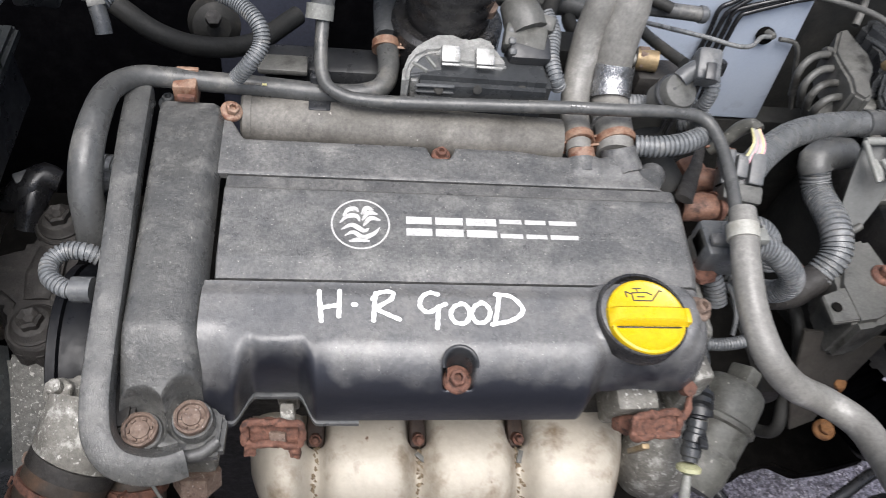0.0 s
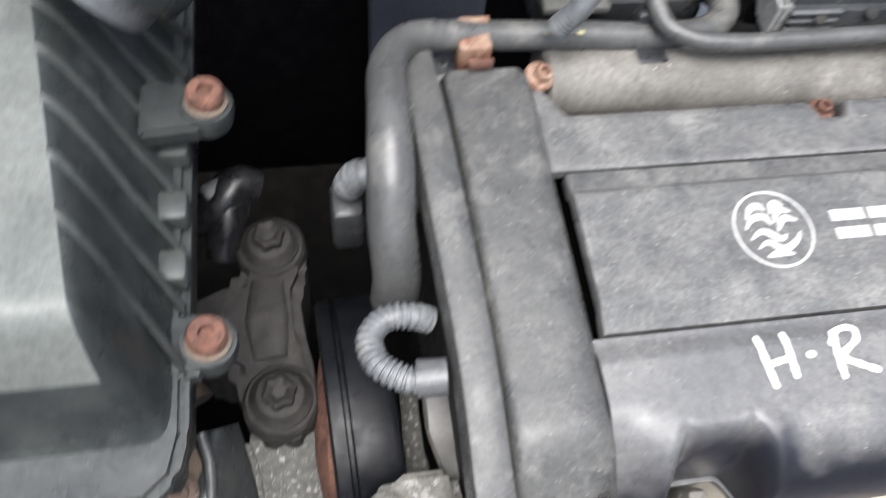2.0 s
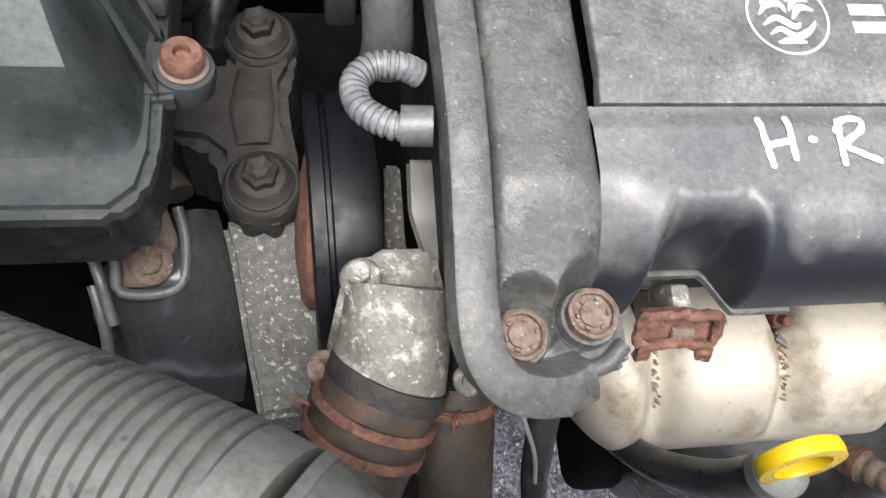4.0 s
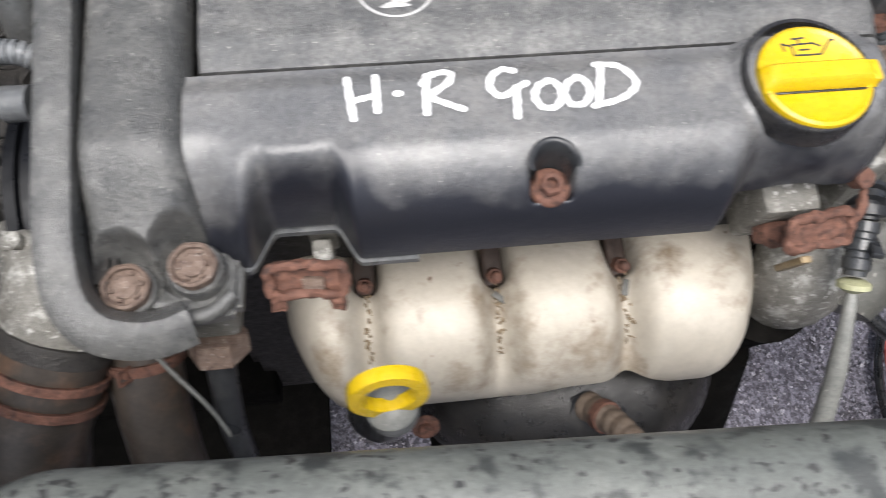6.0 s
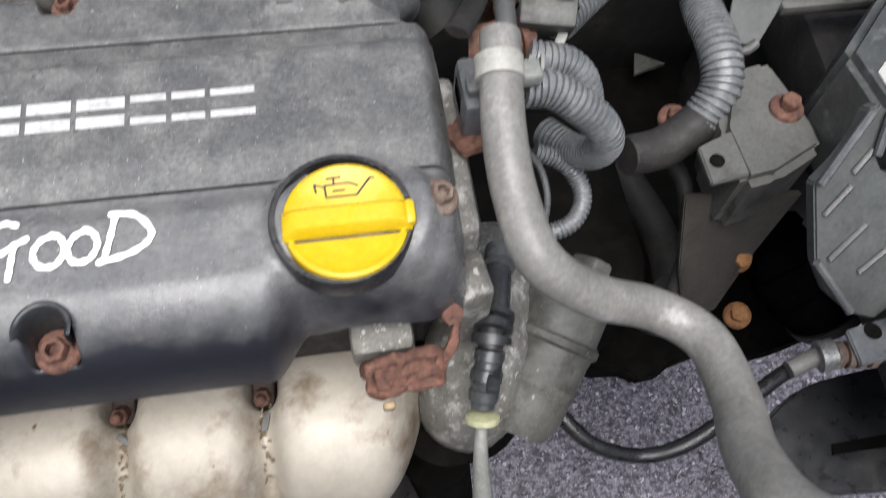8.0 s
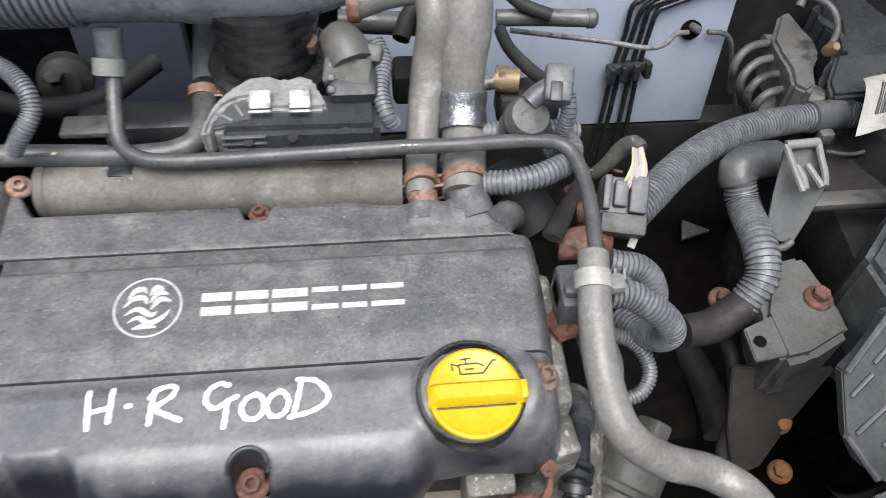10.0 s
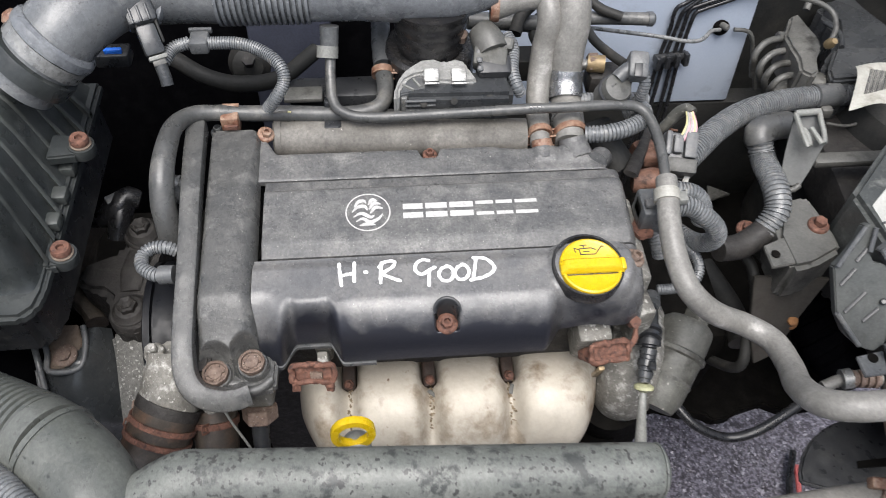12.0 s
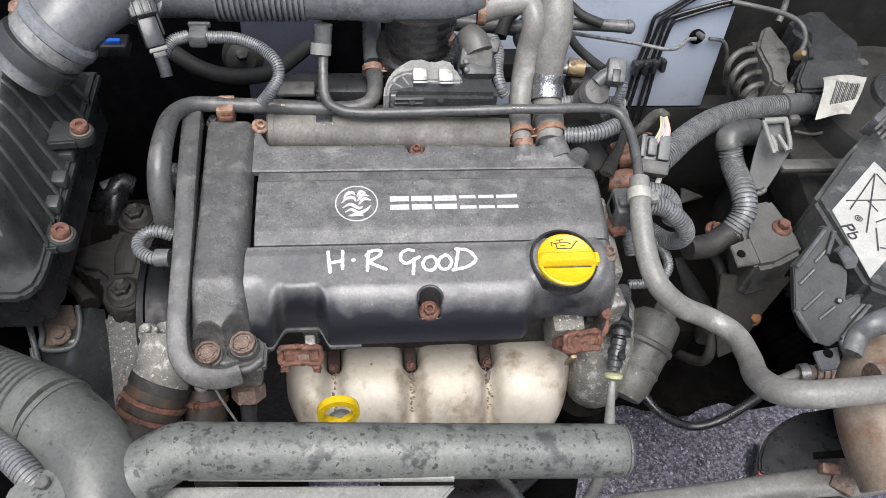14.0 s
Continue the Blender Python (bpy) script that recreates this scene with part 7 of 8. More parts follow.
part("pipe", Geo().sweep([(0.175, -0.261, 0.7), (0.232, -0.262, 0.715), (0.287, -0.26, 0.72), (0.342, -0.257, 0.725), (0.398, -0.255, 0.73), (0.456, -0.25, 0.735)], [0.014, 0.015, 0.016, 0.0165], seg=22), M_HOSE, lp2)
part("pipe_clip", Geo().box((0.022, 0.030, 0.010), Matrix.Translation((0.389, -0.256, 0.745)) @ pose(0, 0, 0, 15, 0, -35), 0.002), M_RUSTPALE, lp2, "orange rusted clip")
part("pipe_clip", Geo().box((0.018, 0.010, 0.012), Matrix.Translation((0.375, -0.248, 0.748)) @ pose(0, 0, 0, 15, 0, -10), 0.002), M_ORANGE, lp2, "orange rusted clip")


# ---- behind the engine: throttle body, coolant hoses, purge valve, brake lines, pump unit ----
tb = thing("throttle_unit", (0.02, 0.16, 0.87), "black plastic throttle body with bright alloy clamps", "throttle")
g = Geo().prism([(-0.026, 0.115, 0.875), (-0.025, 0.137, 0.875), (-0.016, 0.152, 0.875), (-0, 0.157, 0.875), (0.084, 0.148, 0.875), (0.084, 0.113, 0.875)], 0.852, 0.889, bevel=0.005)
part("casing", g, M_SATIN, tb)
M_OXIDE = material("oxidised_alloy_casting", (0.20, 0.20, 0.192), (0.33, 0.33, 0.315), 0.6, 0.1, scale=120, mix=(0.38, 0.62), bump=0.9, fine=420)
rim_out = [(-0.036, 0.109, 0.888), (-0.034, 0.126, 0.888), (-0.028, 0.142, 0.888), (-0.019, 0.155, 0.888), (-0.006, 0.165, 0.888), (0.007, 0.167, 0.888), (0.018, 0.162, 0.888), (0.029, 0.166, 0.888), (0.039, 0.161, 0.888), (0.042, 0.15, 0.888), (0.049, 0.135, 0.888)]
rim_in = [(0.047, 0.13, 0.888), (-0.004, 0.132, 0.888), (-0.005, 0.145, 0.888), (-0.014, 0.143, 0.888), (-0.022, 0.136, 0.888), (-0.028, 0.125, 0.888), (-0.031, 0.109, 0.888)]
part("crown", Geo().prism(rim_out + rim_in, 0.868, 0.893, bevel=0.003).rough(0.0012, 300), M_OXIDE, tb, "rough pale oxidised alloy crown")
part("crown_sheet", Geo().prism([(-0.031, 0.118, 0.886), (-0.026, 0.132, 0.886), (-0.019, 0.142, 0.886), (-0.001, 0.15, 0.886), (-0.003, 0.125, 0.886)], 0.866, 0.8895, bevel=0.0015), M_GREYP, tb, "grey fan-shaped shell")
for at, turn in (((-0.021, 0.127, 0.89), 38), ((-0.012, 0.133, 0.89), 62)):
    part("crown_rib", Geo().box((0.014, 0.0022, 0.004), Matrix.Translation(at) @ pose(0, 0, 0, 0, 0, -turn), 0.0006), M_PALEDUCT, tb)
for at in ((0.003, 0.137, 0.896), (0.03, 0.136, 0.896)):
    cl = part("spring_clamp", Geo().box((0.0150, 0.014, 0.006), Matrix.Translation(at) @ pose(0, 0, 0, 30), 0.0012), M_SOCKET, tb, "bare alloy spring clamp")
    part("clamp_edge", Geo().box((0.0150, 0.0024, 0.0024), Matrix.Translation(at) @ pose(0, -0.0098, -0.0016, 30), 0.0006), M_SOCKET, cl)
face = (-0.02, 0.115, 0.875)[1]
for k in range(5):
    part("casing_rib", Geo().box((0.030, 0.003, 0.0016), Matrix.Translation(((-0.009, 0.124, 0.885)[0], face - 0.0006, 0.8835 - 0.0058 * k)), 0.0005), M_GREYP, tb)
part("casing_lug", Geo().box((0.007, 0.010, 0.020), Matrix.Translation((-0.025, 0.121, 0.876)), 0.002), M_SOCKET, tb, "pale alloy lug")
for px in ((0.024, 0.114, 0.882), (0.06, 0.118, 0.882), (-0.006, 0.114, 0.88)):
    part("casing_stud", Geo().lathe([(0.0036, 0), (0.0036, 0.0015), (0.0025, 0.002)], aim(px, (0, -0.7, 0.7)), 18), M_BODYDARK, tb)
part("casting", Geo().lathe([(0.048, -0.05), (0.048, -0.004), (0.044, 0.0)], aim((0.006, 0.203, 0.884), (0, 0, 1)), 36), M_OILY, tb, "oily dark throttle casting")
part("casting_bolt", Geo().hexa(0.0075, 0.010, aim((0.036, 0.187, 0.9), (0, -0.3, 1))), M_RUSTPALE, tb, "rusty bolt")
pl = thing("throttle_plug", (0.075, 0.16, 0.895), "grey-brown cable plug on the throttle", "connector")
part("plug_body", Geo().sweep([(0.056, 0.187, 0.912), (0.062, 0.175, 0.908), (0.067, 0.162, 0.902)], [0.0130, 0.0170, 0.0165], seg=14).rough(0.0008, 220), M_BODYGREY, pl)
part("plug_shoulder", Geo().box((0.040, 0.014, 0.020), Matrix.Translation((0.07, 0.174, 0.903)) @ pose(0, 0, 0, 35, 0, -14), 0.004), M_BODYGREY, pl)
part("plug_collar", Geo().box((0.034, 0.020, 0.022), Matrix.Translation((0.064, 0.158, 0.897)) @ pose(0, 0, 0, 30, 0, -10), 0.003), M_CUP, pl)
part("plug_foot", Geo().box((0.034, 0.022, 0.026), Matrix.Translation((0.067, 0.15, 0.89)) @ pose(0, 0, 0, 20, 0, 0), 0.004), M_BLACK, pl)
for k in range(3):
    part("plug_step", Geo().box((0.006, 0.006, 0.008), Matrix.Translation((0.052, 0.159, 0.905)) @ Matrix.Translation((0, -0.009 * k, -0.003 * k)) @ pose(0, 0, 0, 35), 0.002), M_GREYP, pl)
part("conduit", Geo().sweep([(0.084, 0.185, 0.905), (0.089, 0.169, 0.9), (0.086, 0.146, 0.893), (0.089, 0.13, 0.885), (0.094, 0.129, 0.875)], 0.0062, ridge=0.0009, pitch=0.0030), M_CONDUIT, pl)


def coolant_hose(pts, radii, label, mat=M_HOSE):
    h = thing("heater_hose", pts[0], label, "hose", "hoses at the back of the engine")
    part("hose", Geo().sweep(pts, radii, seg=24), mat, h)
    return h


h1 = coolant_hose([(0.109, 0.082, 0.85), (0.111, 0.097, 0.852), (0.114, 0.13, 0.85), (0.118, 0.158, 0.866), (0.123, 0.177, 0.893), (0.127, 0.186, 0.92), (0.122, 0.203, 0.935), (0.098, 0.205, 0.935), (0.067, 0.2, 0.93)], [0.0095, 0.0115, 0.0120, 0.0125, 0.0130, 0.0130, 0.0130, 0.0140, 0.0155], "grey rubber hose with an orange rusted clamp")
band_clamp(h1, (0.111, 0.094, 0.852), (0, 0.98, 0.05), 0.0118, 0.012, M_ORANGE, label="orange rusted spring clamp", roll=-20)
part("stub", Geo().sweep([(0.112, 0.073, 0.846), (0.111, 0.084, 0.853)], [0.0108, 0.0105]), M_ORANGE, h1, "pale rusty stub")
band_clamp(h1, (0.071, 0.2, 0.931), (1, -0.1, 0), 0.0160, 0.014, M_ORANGE, label="orange rusted spring clamp", roll=80)
h2 = coolant_hose([(0.14, 0.082, 0.85), (0.142, 0.099, 0.853), (0.146, 0.134, 0.85), (0.146, 0.158, 0.866), (0.147, 0.172, 0.893), (0.151, 0.186, 0.92), (0.149, 0.207, 0.94), (0.138, 0.246, 0.955)], [0.0150, 0.0160, 0.0165, 0.0165, 0.0175, 0.0180, 0.0180, 0.0180], "thick grey rubber hose wrapped with foil tape")
part("foil_wrap", Geo().sweep([(0.145, 0.141, 0.855), (0.146, 0.155, 0.864), (0.147, 0.163, 0.874)], [0.0178, 0.0182, 0.0184], seg=26).rough(0.0010, 180), M_FOIL, h2, "crinkled silver foil tape")
band_clamp(h2, (0.142, 0.093, 0.852), (0, 0.98, 0.08), 0.0160, 0.012, M_ORANGE, label="orange rusted spring clamp", roll=-15)
part("wire_band", Geo().sweep([(0.142, 0.109, 0.851), (0.143, 0.112, 0.851)], 0.0172, seg=24), M_SOCKET, h2, "thin steel wire band")
part("stub", Geo().sweep([(0.147, 0.062, 0.845), (0.143, 0.077, 0.85), (0.141, 0.084, 0.856)], [0.0155, 0.0150, 0.0140]), M_COVER, h2, "dusty plastic stub")
part("stub", Geo().sweep([(0.111, 0.062, 0.846), (0.11, 0.074, 0.85)], [0.0120, 0.0110]), M_COVER, h1, "dusty plastic stub")
sc = thing("injector_conduit", (0.17, 0.09, 0.87), "grey corrugated conduit behind the breather pipe", "cable")
part("conduit", Geo().sweep([(0.155, 0.085, 0.858), (0.175, 0.082, 0.862), (0.197, 0.086, 0.864), (0.217, 0.1, 0.862), (0.222, 0.123, 0.855), (0.207, 0.129, 0.845)], 0.0088, ridge=0.0014, pitch=0.0036), M_CONDUIT, sc)
part("conduit", Geo().sweep([(0.137, 0.14, 0.852), (0.168, 0.138, 0.855), (0.207, 0.14, 0.853), (0.234, 0.14, 0.85)], 0.0080, ridge=0.0011, pitch=0.0033), M_CONDUIT, sc)
part("dark_barrel", Geo().sweep([(0.175, 0.122, 0.835), (0.183, 0.111, 0.82), (0.202, 0.09, 0.8)], [0.018, 0.020, 0.020]), M_BODYDARK, sc, "dark metal barrel below")
pv = thing("purge_valve", (0.20, 0.16, 0.87), "grey plastic purge valve with a brass union", "valve")
PV = aim((0.187, 0.119, 0.885), (0.15, -0.45, 0.88))
drum = part("valve_drum", Geo().lathe([(0.0125, -0.02), (0.0155, -0.018), (0.0160, -0.002), (0.0150, 0.001), (0.0150, 0.006), (0.0135, 0.009), (0.0060, 0.0105)], PV, 32), M_BODYGREY, pv, "dirty grey drum")
part("drum_rim", Geo().lathe([(0.0160, -0.004), (0.0172, -0.003), (0.0172, 0.0), (0.0160, 0.001)], PV, 32), M_BLACK, drum)
for k in range(5):
    a = 0.9 + 0.5 * k
    part("drum_rib", Geo().box((0.003, 0.0016, 0.012), PV @ pose(0.0155 * cos(a), -0.0155 * sin(a), -0.008, 0, 0, -math.degrees(a)), 0.0005), M_BODYGREY, drum)
part("drum_slot", Geo().box((0.010, 0.0022, 0.001), PV @ pose(-0.003, 0.003, 0.0100, 0, 0, 15), 0.0003), M_BLACK, drum)
part("valve_stem", Geo().sweep([(0.188, 0.124, 0.895), (0.196, 0.129, 0.9), (0.204, 0.132, 0.903)], 0.0075), M_GREYP, pv)
part("valve_plug", Geo().box((0.020, 0.028, 0.020), Matrix.Translation((0.208, 0.13, 0.905)) @ pose(0, 0, 0, 30, 0, -10), 0.004).rough(0.0005, 250), M_GREYP, pv, "dusty grey plug")
part("plug_window", Geo().box((0.008, 0.014, 0.003), Matrix.Translation((0.202, 0.111, 0.917)) @ pose(0, 0, 0, 30, 0, -10), 0.0008), M_BLACK, pv)
part("valve_lead", Geo().sweep([(0.215, 0.127, 0.9), (0.216, 0.119, 0.893), (0.215, 0.117, 0.88), (0.215, 0.123, 0.865)], 0.0058, ridge=0.0011, pitch=0.0026), M_CONDUIT, pv)
part("union", Geo().sweep([(0.175, 0.185, 0.865), (0.193, 0.181, 0.866)], 0.0095), M_BRASS, pv, "dull brass union")
part("union_nut", Geo().hexa(0.011, 0.010, aim((0.176, 0.185, 0.865), (1, 0, 0))), M_RUSTPALE, pv)
part("union_stem", Geo().sweep([(0.159, 0.183, 0.862), (0.175, 0.184, 0.864)], 0.0058), M_SOCKET, pv)
part("valve_block", Geo().box((0.050, 0.03, 0.03), Matrix.Translation((0.202, 0.184, 0.842)), 0.006), M_DALU, pv)
fp = thing("fuel_pipe", (0.2, 0.22, 0.85), "dark fuel pipe over the painted bulkhead", "pipe")
part("pipe", Geo().sweep([(0.188, 0.251, 0.86), (0.191, 0.221, 0.865), (0.199, 0.186, 0.875), (0.208, 0.164, 0.88)], 0.0052), M_BODYDARK, fp)
part("pipe", Geo().sweep([(0.192, 0.295, 0.84), (0.228, 0.294, 0.84), (0.274, 0.29, 0.84)], 0.0078), M_DHOSE, fp)
part("pipe_cap", Geo().lathe([(0.0088, 0), (0.0088, 0.006), (0.006, 0.009)], aim((0.273, 0.29, 0.84), (1, 0, 0)), 20), M_GREYP, fp)
part("thin_line", Geo().sweep([(0.208, 0.303, 0.82), (0.252, 0.306, 0.81), (0.3, 0.308, 0.8), (0.342, 0.309, 0.79), (0.365, 0.318, 0.785), (0.385, 0.34, 0.78), (0.401, 0.349, 0.775)], 0.0026), M_SOCKET, fp, "bright bare metal line")
part("upper_hose", Geo().sweep([(0.198, 0.31, 0.86), (0.214, 0.292, 0.855), (0.238, 0.282, 0.85)], 0.0058), M_BODYDARK, fp)
hs = thing("fuel_hose", (0.1, 0.27, 0.86), "grey bent steel fuel hose", "hose")
part("hose", Geo().sweep([(0.105, 0.244, 0.86), (0.113, 0.262, 0.87), (0.13, 0.275, 0.88)], 0.0075), M_BODYDARK, hs)
part("hose", Geo().sweep([(0.142, 0.242, 0.84), (0.131, 0.257, 0.845), (0.139, 0.283, 0.85), (0.169, 0.294, 0.85)], 0.0068), M_BODYDARK, hs)
part("bar", Geo().sweep([(0.054, 0.27, 0.86), (0.109, 0.271, 0.855), (0.158, 0.267, 0.85)], 0.010), M_DHOSE, hs)
part("block", Geo().box((0.05, 0.03, 0.03), Matrix.Translation((0.121, 0.217, 0.84)), 0.005), M_BODYDARK, hs)

# brake lines and pump unit
bl2 = thing("brake_lines", (0.36, 0.39, 0.70), "black brake lines clipped to the painted bulkhead", "brake pipe")
part("brake_line", Geo().sweep([(0.3294, 0.3567, 0.4623), (0.3351, 0.3652, 0.5228), (0.3458, 0.3792, 0.6222), (0.3491, 0.3893, 0.6941), (0.3551, 0.3958, 0.7405), (0.3569, 0.4001, 0.7706), (0.37, 0.4015, 0.7809), (0.3925, 0.4039, 0.7978), (0.413, 0.4059, 0.8119)], 0.0029, seg=10), M_GLOSSBLK, bl2)
part("brake_line", Geo().sweep([(0.3414, 0.3567, 0.4619), (0.3466, 0.3652, 0.5225), (0.3549, 0.3792, 0.622), (0.3578, 0.3893, 0.694), (0.3636, 0.3958, 0.7405), (0.3674, 0.3993, 0.7653), (0.3751, 0.4005, 0.774), (0.3992, 0.4034, 0.7944), (0.4219, 0.4055, 0.8095)], 0.0029, seg=10), M_GLOSSBLK, bl2)
part("brake_line", Geo().sweep([(0.3633, 0.3566, 0.4612), (0.3659, 0.3651, 0.522), (0.3695, 0.3791, 0.6218), (0.37, 0.3893, 0.6939), (0.3736, 0.3968, 0.7476), (0.3765, 0.3998, 0.7688), (0.3879, 0.4008, 0.7757), (0.441, 0.4032, 0.7927), (0.4703, 0.4041, 0.7994)], 0.0029, seg=10), M_GLOSSBLK, bl2)
part("brake_line", Geo().sweep([(0.3753, 0.3565, 0.4608), (0.3775, 0.3651, 0.5217), (0.3795, 0.3791, 0.6216), (0.3787, 0.3893, 0.6938), (0.3818, 0.3961, 0.7421), (0.3854, 0.3991, 0.7635), (0.3946, 0.3999, 0.7696), (0.4443, 0.4024, 0.7875), (0.472, 0.4034, 0.7943)], 0.0029, seg=10), M_GLOSSBLK, bl2)
CLIP = Matrix.Translation((0.3647, 0.388, 0.6993)) @ pose(0, 0, 0, -8, 0, 10)
part("line_clip", Geo().box((0.050, 0.012, 0.012), CLIP, 0.003), M_BLACK, bl2, "black line clip")
for s in (-1.5, -0.5, 0.5, 1.5):
    part("clip_finger", Geo().box((0.0075, 0.012, 0.020), CLIP @ pose(0.0145 * s, -0.006, -0.003), 0.002), M_BLACK, bl2)
part("line_out", Geo().sweep([(0.46, 0.398, 0.8), (0.49, 0.388, 0.8), (0.535, 0.386, 0.79), (0.562, 0.376, 0.78), (0.565, 0.354, 0.77), (0.552, 0.334, 0.76)], 0.0036), M_BODYGREY, bl2, "dusty grey line")
part("line_union", Geo().lathe([(0.006, -0.004), (0.007, 0.004), (0.004, 0.012)], aim((0.551, 0.332, 0.76), (0.1, -0.5, 0.8)), 16), M_BRASS, bl2, "dull brass union")
part("rubber_grommet", Geo().lathe([(0.010, -0.004), (0.0115, 0.002), (0.007, 0.007)], aim((0.4297, 0.3996, 0.739), (0.0, -0.98, 0.15)), 20), M_GAP, bl2, "black grommet")
part("grommet_end", Geo().lathe([(0.0045, 0), (0.0045, 0.012), (0.003, 0.014)], aim((0.4284, 0.3965, 0.7455), (0.2, -0.9, 0.3)), 14), M_BODYGREY, bl2)
part("line_branch", Geo().sweep([(0.4467, 0.3937, 0.7395), (0.4664, 0.3933, 0.7366), (0.4769, 0.3917, 0.7255), (0.4854, 0.3884, 0.7018), (0.5075, 0.38, 0.6419)], 0.0029), M_BODYGREY, bl2)
ab = thing("brake_pump_unit", (0.53, 0.27, 0.74), "dusty alloy brake pump unit with curled pipes", "pump")
part("valve_block", Geo().prism([(0.544, 0.43, 0.735), (0.558, 0.436, 0.735), (0.562, 0.409, 0.735), (0.568, 0.383, 0.735), (0.564, 0.36, 0.735), (0.549, 0.338, 0.735), (0.541, 0.309, 0.735), (0.529, 0.3, 0.735), (0.516, 0.312, 0.735), (0.522, 0.338, 0.735), (0.52, 0.365, 0.735), (0.521, 0.388, 0.735)], 0.675, 0.733, bevel=0.004).rough(0.0010, 150), M_BODYGREY, ab, "dusty alloy valve block")
mot = part("motor_cover", Geo().prism([(0.616, 0.478, 0.705), (0.631, 0.501, 0.705), (0.656, 0.514, 0.705), (0.69, 0.515, 0.705), (0.696, 0.486, 0.705), (0.708, 0.455, 0.705), (0.719, 0.432, 0.705), (0.707, 0.395, 0.705), (0.698, 0.346, 0.705), (0.677, 0.319, 0.705), (0.61, 0.314, 0.705), (0.594, 0.29, 0.705), (0.561, 0.297, 0.705), (0.566, 0.333, 0.705), (0.585, 0.37, 0.705), (0.615, 0.401, 0.705), (0.631, 0.45, 0.705)], 0.640, 0.705, bevel=0.010, seg=4), M_SATIN, ab, "satin black moulded motor cover")
part("cover_step", Geo().prism([(0.602, 0.382, 0.712), (0.692, 0.381, 0.712), (0.684, 0.338, 0.712), (0.667, 0.319, 0.712), (0.569, 0.313, 0.712), (0.573, 0.337, 0.712)], 0.700, 0.713, bevel=0.004), M_SATIN, mot)
part("cover_ring", Geo().sweep([(0.61, 0.443, 0.71), (0.618, 0.424, 0.712), (0.619, 0.403, 0.712), (0.613, 0.385, 0.71)], 0.004), M_SATIN, mot)
part("bracket_plate", Geo().sweep([(0.498, 0.331, 0.675), (0.523, 0.339, 0.685), (0.552, 0.341, 0.69), (0.573, 0.33, 0.69)], [0.008, 0.014, 0.016, 0.014], flat=0.8).rough(0.0015, 90), M_CUP, ab, "dusty brown casting")
for k in range(4):
    a = [(0.529, 0.397, 0.72), (0.532, 0.376, 0.715), (0.537, 0.356, 0.71), (0.541, 0.337, 0.705)][k]
    b = [(0.496, 0.383, 0.725), (0.5, 0.364, 0.72), (0.502, 0.345, 0.715), (0.505, 0.326, 0.71)][k]
    c = [(0.48, 0.372, 0.71), (0.483, 0.353, 0.705), (0.488, 0.338, 0.7), (0.494, 0.324, 0.695)][k]
    d = [(0.488, 0.369, 0.675), (0.497, 0.355, 0.67), (0.502, 0.345, 0.665), (0.506, 0.336, 0.665)][k]
    part("curled_pipe", Geo().sweep([a, b, c, d], 0.0048, seg=12), M_BODYGREY, ab)
    part("pipe_nut", Geo().hexa(0.0085, 0.012, aim(a, (-1, 0, 0.1))), M_BODYGREY, ab)
part("pipe_top", Geo().sweep([(0.574, 0.445, 0.73), (0.582, 0.459, 0.74), (0.588, 0.473, 0.75)], 0.005), M_BODYGREY, ab)
tag = thing("parts_label", (0.6, 0.3, 0.70), "crumpled white barcode label hanging over the conduit", "label")
rows = []
ca, cb_, cc, cd = (Vector(v) for v in ((0.593, 0.315, 0.735), (0.666, 0.322, 0.732), (0.614, 0.252, 0.722), (0.563, 0.247, 0.722)))
for i in range(11):
    u = i / 10
    row = []
    for j in range(13):
        v = j / 12
        p = ca.lerp(cb_, v).lerp(cd.lerp(cc, v), u)
        row.append(p + Vector((0, 0, 0.004 * sin(5 * u + 4 * v) + 0.008 * sin(3 * u))))
    rows.append(row)
back = [[p + Vector((0, 0, -0.0006)) for p in row] for row in rows]
g = Geo().grid(rows).grid(back)
sheet = part("label_sheet", g, M_TAG, tag)
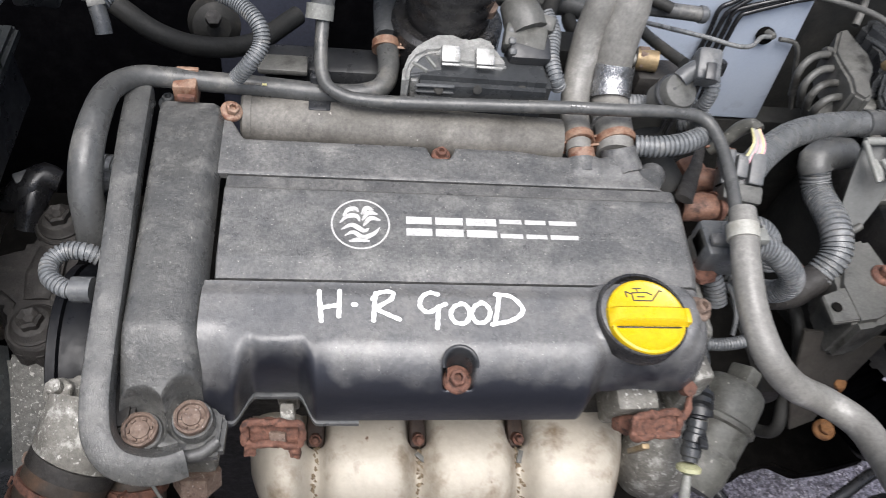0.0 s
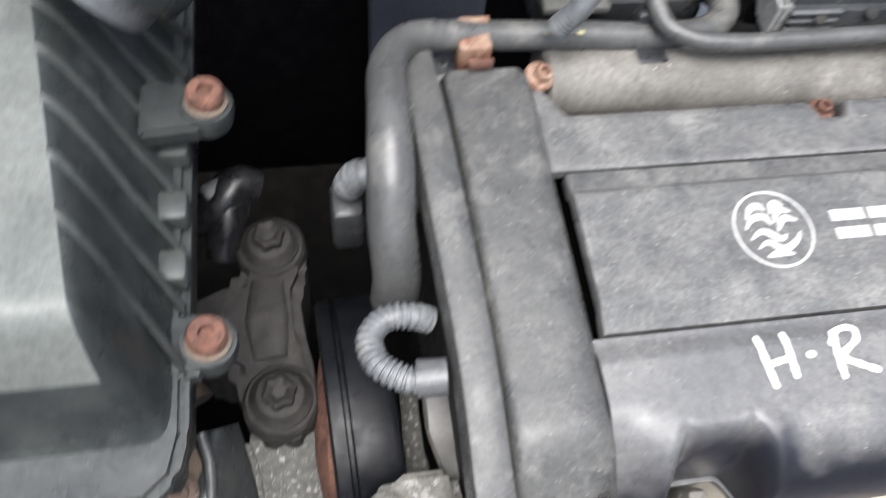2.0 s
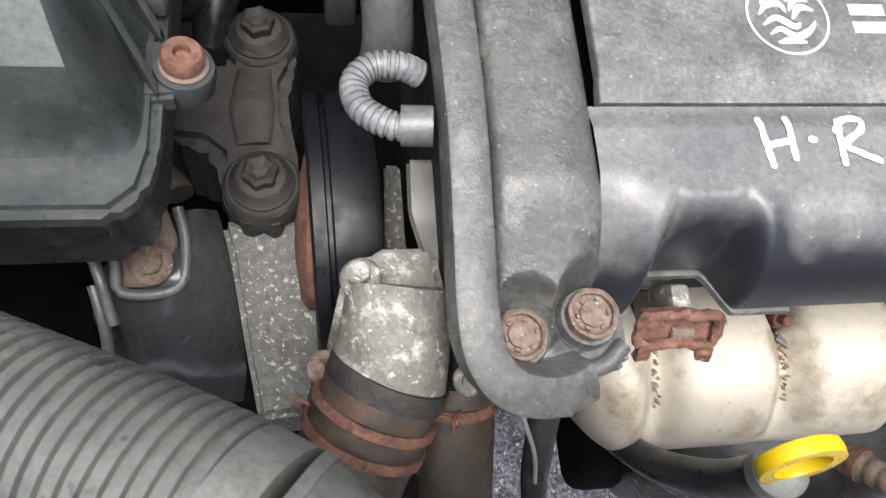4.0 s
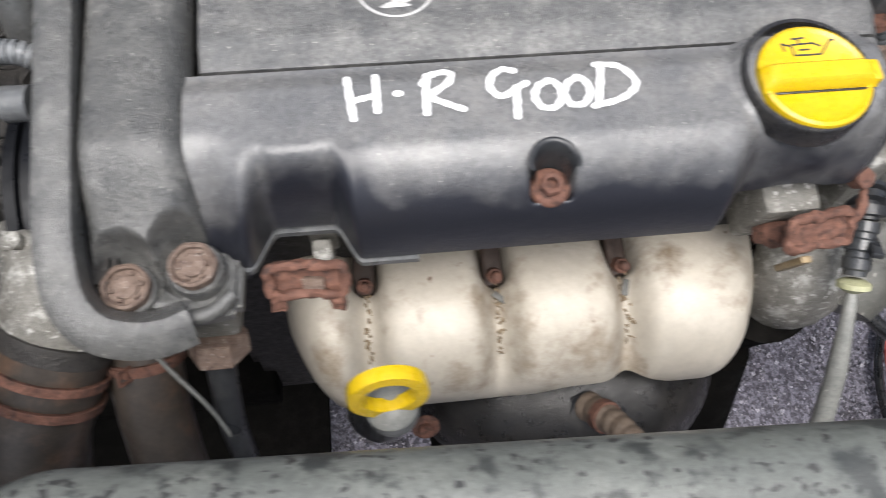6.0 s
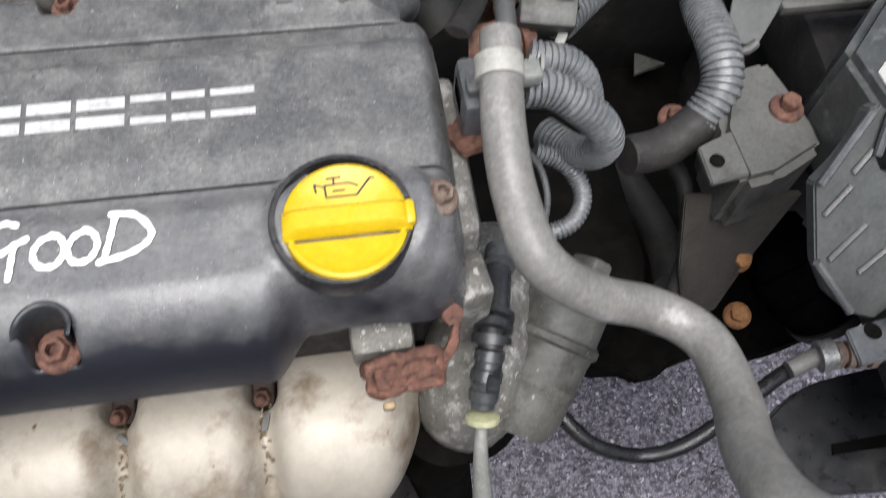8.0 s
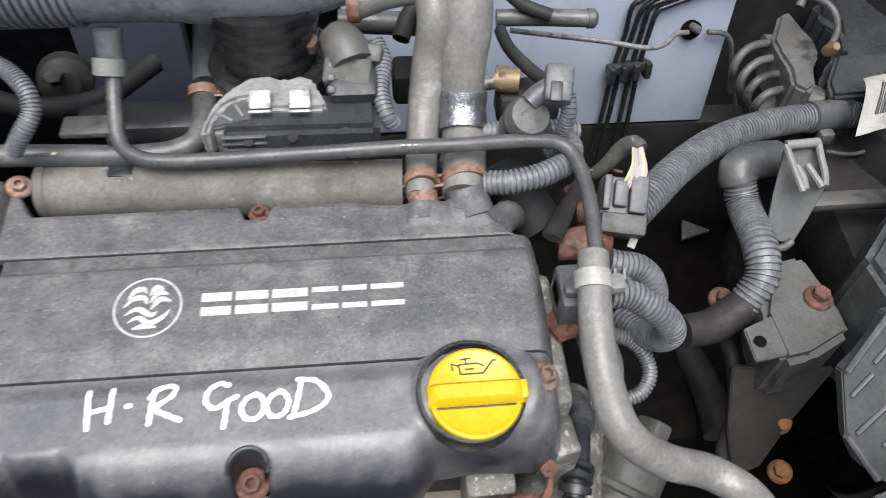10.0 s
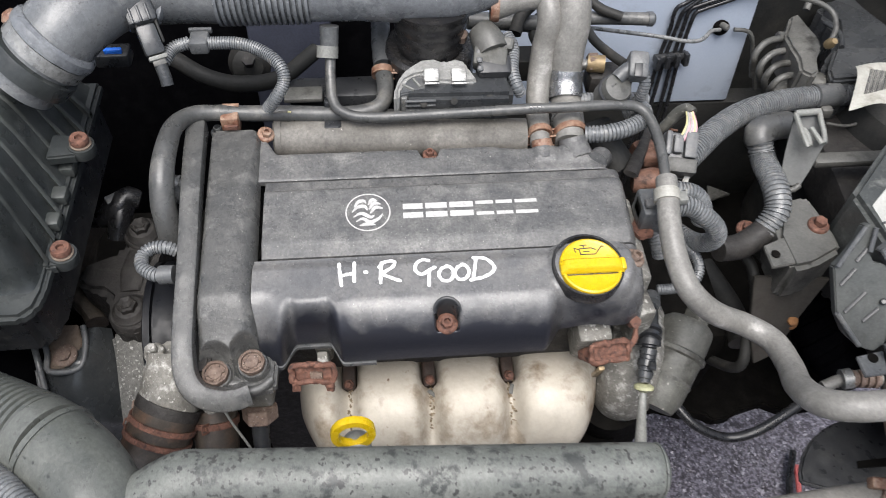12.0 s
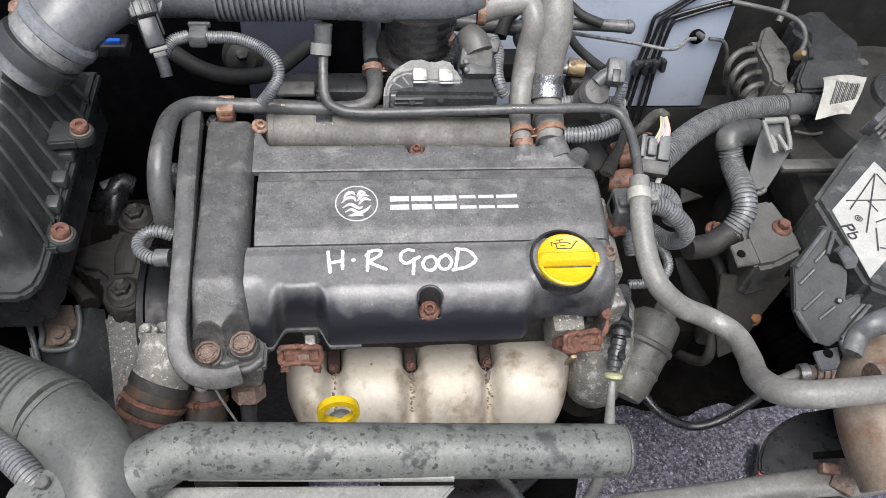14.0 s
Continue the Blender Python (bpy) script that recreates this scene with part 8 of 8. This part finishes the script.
for k in range(14):
    u0, u1 = 0.22, 0.72
    v = 0.30 + 0.045 * k
    line = []
    for u in (u0, (u0 + u1) / 2, u1):
        p = ca.lerp(cb_, v).lerp(cd.lerp(cc, v), u)
        line.append(p + Vector((0, 0, 0.004 * sin(5 * u + 4 * v) + 0.008 * sin(3 * u) + 0.0006)))
    part("code_bar", Geo().sweep(line, 0.0006 + 0.0004 * (k % 3 == 0), seg=6), M_INK, sheet, "printed bar")
part("wire", Geo().sweep([(0.559, 0.269, 0.675), (0.595, 0.268, 0.67), (0.628, 0.278, 0.675), (0.643, 0.289, 0.68)], 0.0022), M_BODYGREY, tag, "thin grey wire")
st = thing("suspension_turret", (0.68, 0.30, 0.66), "grimy dark suspension turret", "car body")
part("turret", Geo().lathe([(0.17, -0.35), (0.16, -0.05), (0.13, 0.0), (0.05, 0.01)], pose(0.74, 0.31, 0.69), 48), M_BODYDARK, st)
part("turret_cap", Geo().lathe([(0.055, 0.008), (0.052, 0.018), (0.03, 0.024), (0.0001, 0.026)], pose(0.74, 0.31, 0.69), 32), M_SATIN, st)
for k in range(3):
    a = 2 * pi * k / 3
    part("turret_nut", Geo().hexa(0.009, 0.012, pose(0.74 + 0.085 * cos(a), 0.31 + 0.085 * sin(a), 0.694)), M_BODYGREY, st)
lg = thing("chassis_leg", (0.56, 0.10, 0.6), "dusty grey chassis leg steel", "car body")
part("leg", Geo().box((0.16, 0.60, 0.08), pose(0.62, 0.10, 0.62, 0, 0, -4), 0.012), M_DALU, lg)
part("leg_fold", Geo().box((0.12, 0.02, 0.012), Matrix.Translation((0.563, 0.188, 0.69)), 0.004), M_BODYGREY, lg)
pl2 = thing("fuse_box_plug", (0.62, 0.16, 0.80), "grey ribbed plug at the fuse box edge", "connector")
part("plug", Geo().box((0.05, 0.030, 0.03), Matrix.Translation((0.59, 0.168, 0.79)) @ pose(0, 0, 0, 10, 0, 40), 0.004), M_GREYP, pl2)
for k in range(3):
    part("plug_rib", Geo().box((0.05, 0.004, 0.004), Matrix.Translation((0.574, 0.155, 0.808)) @ Matrix.Translation((0, -0.008 * k, 0)) @ pose(0, 0, 0, 10, 0, 40), 0.001), M_BODYGREY, pl2)
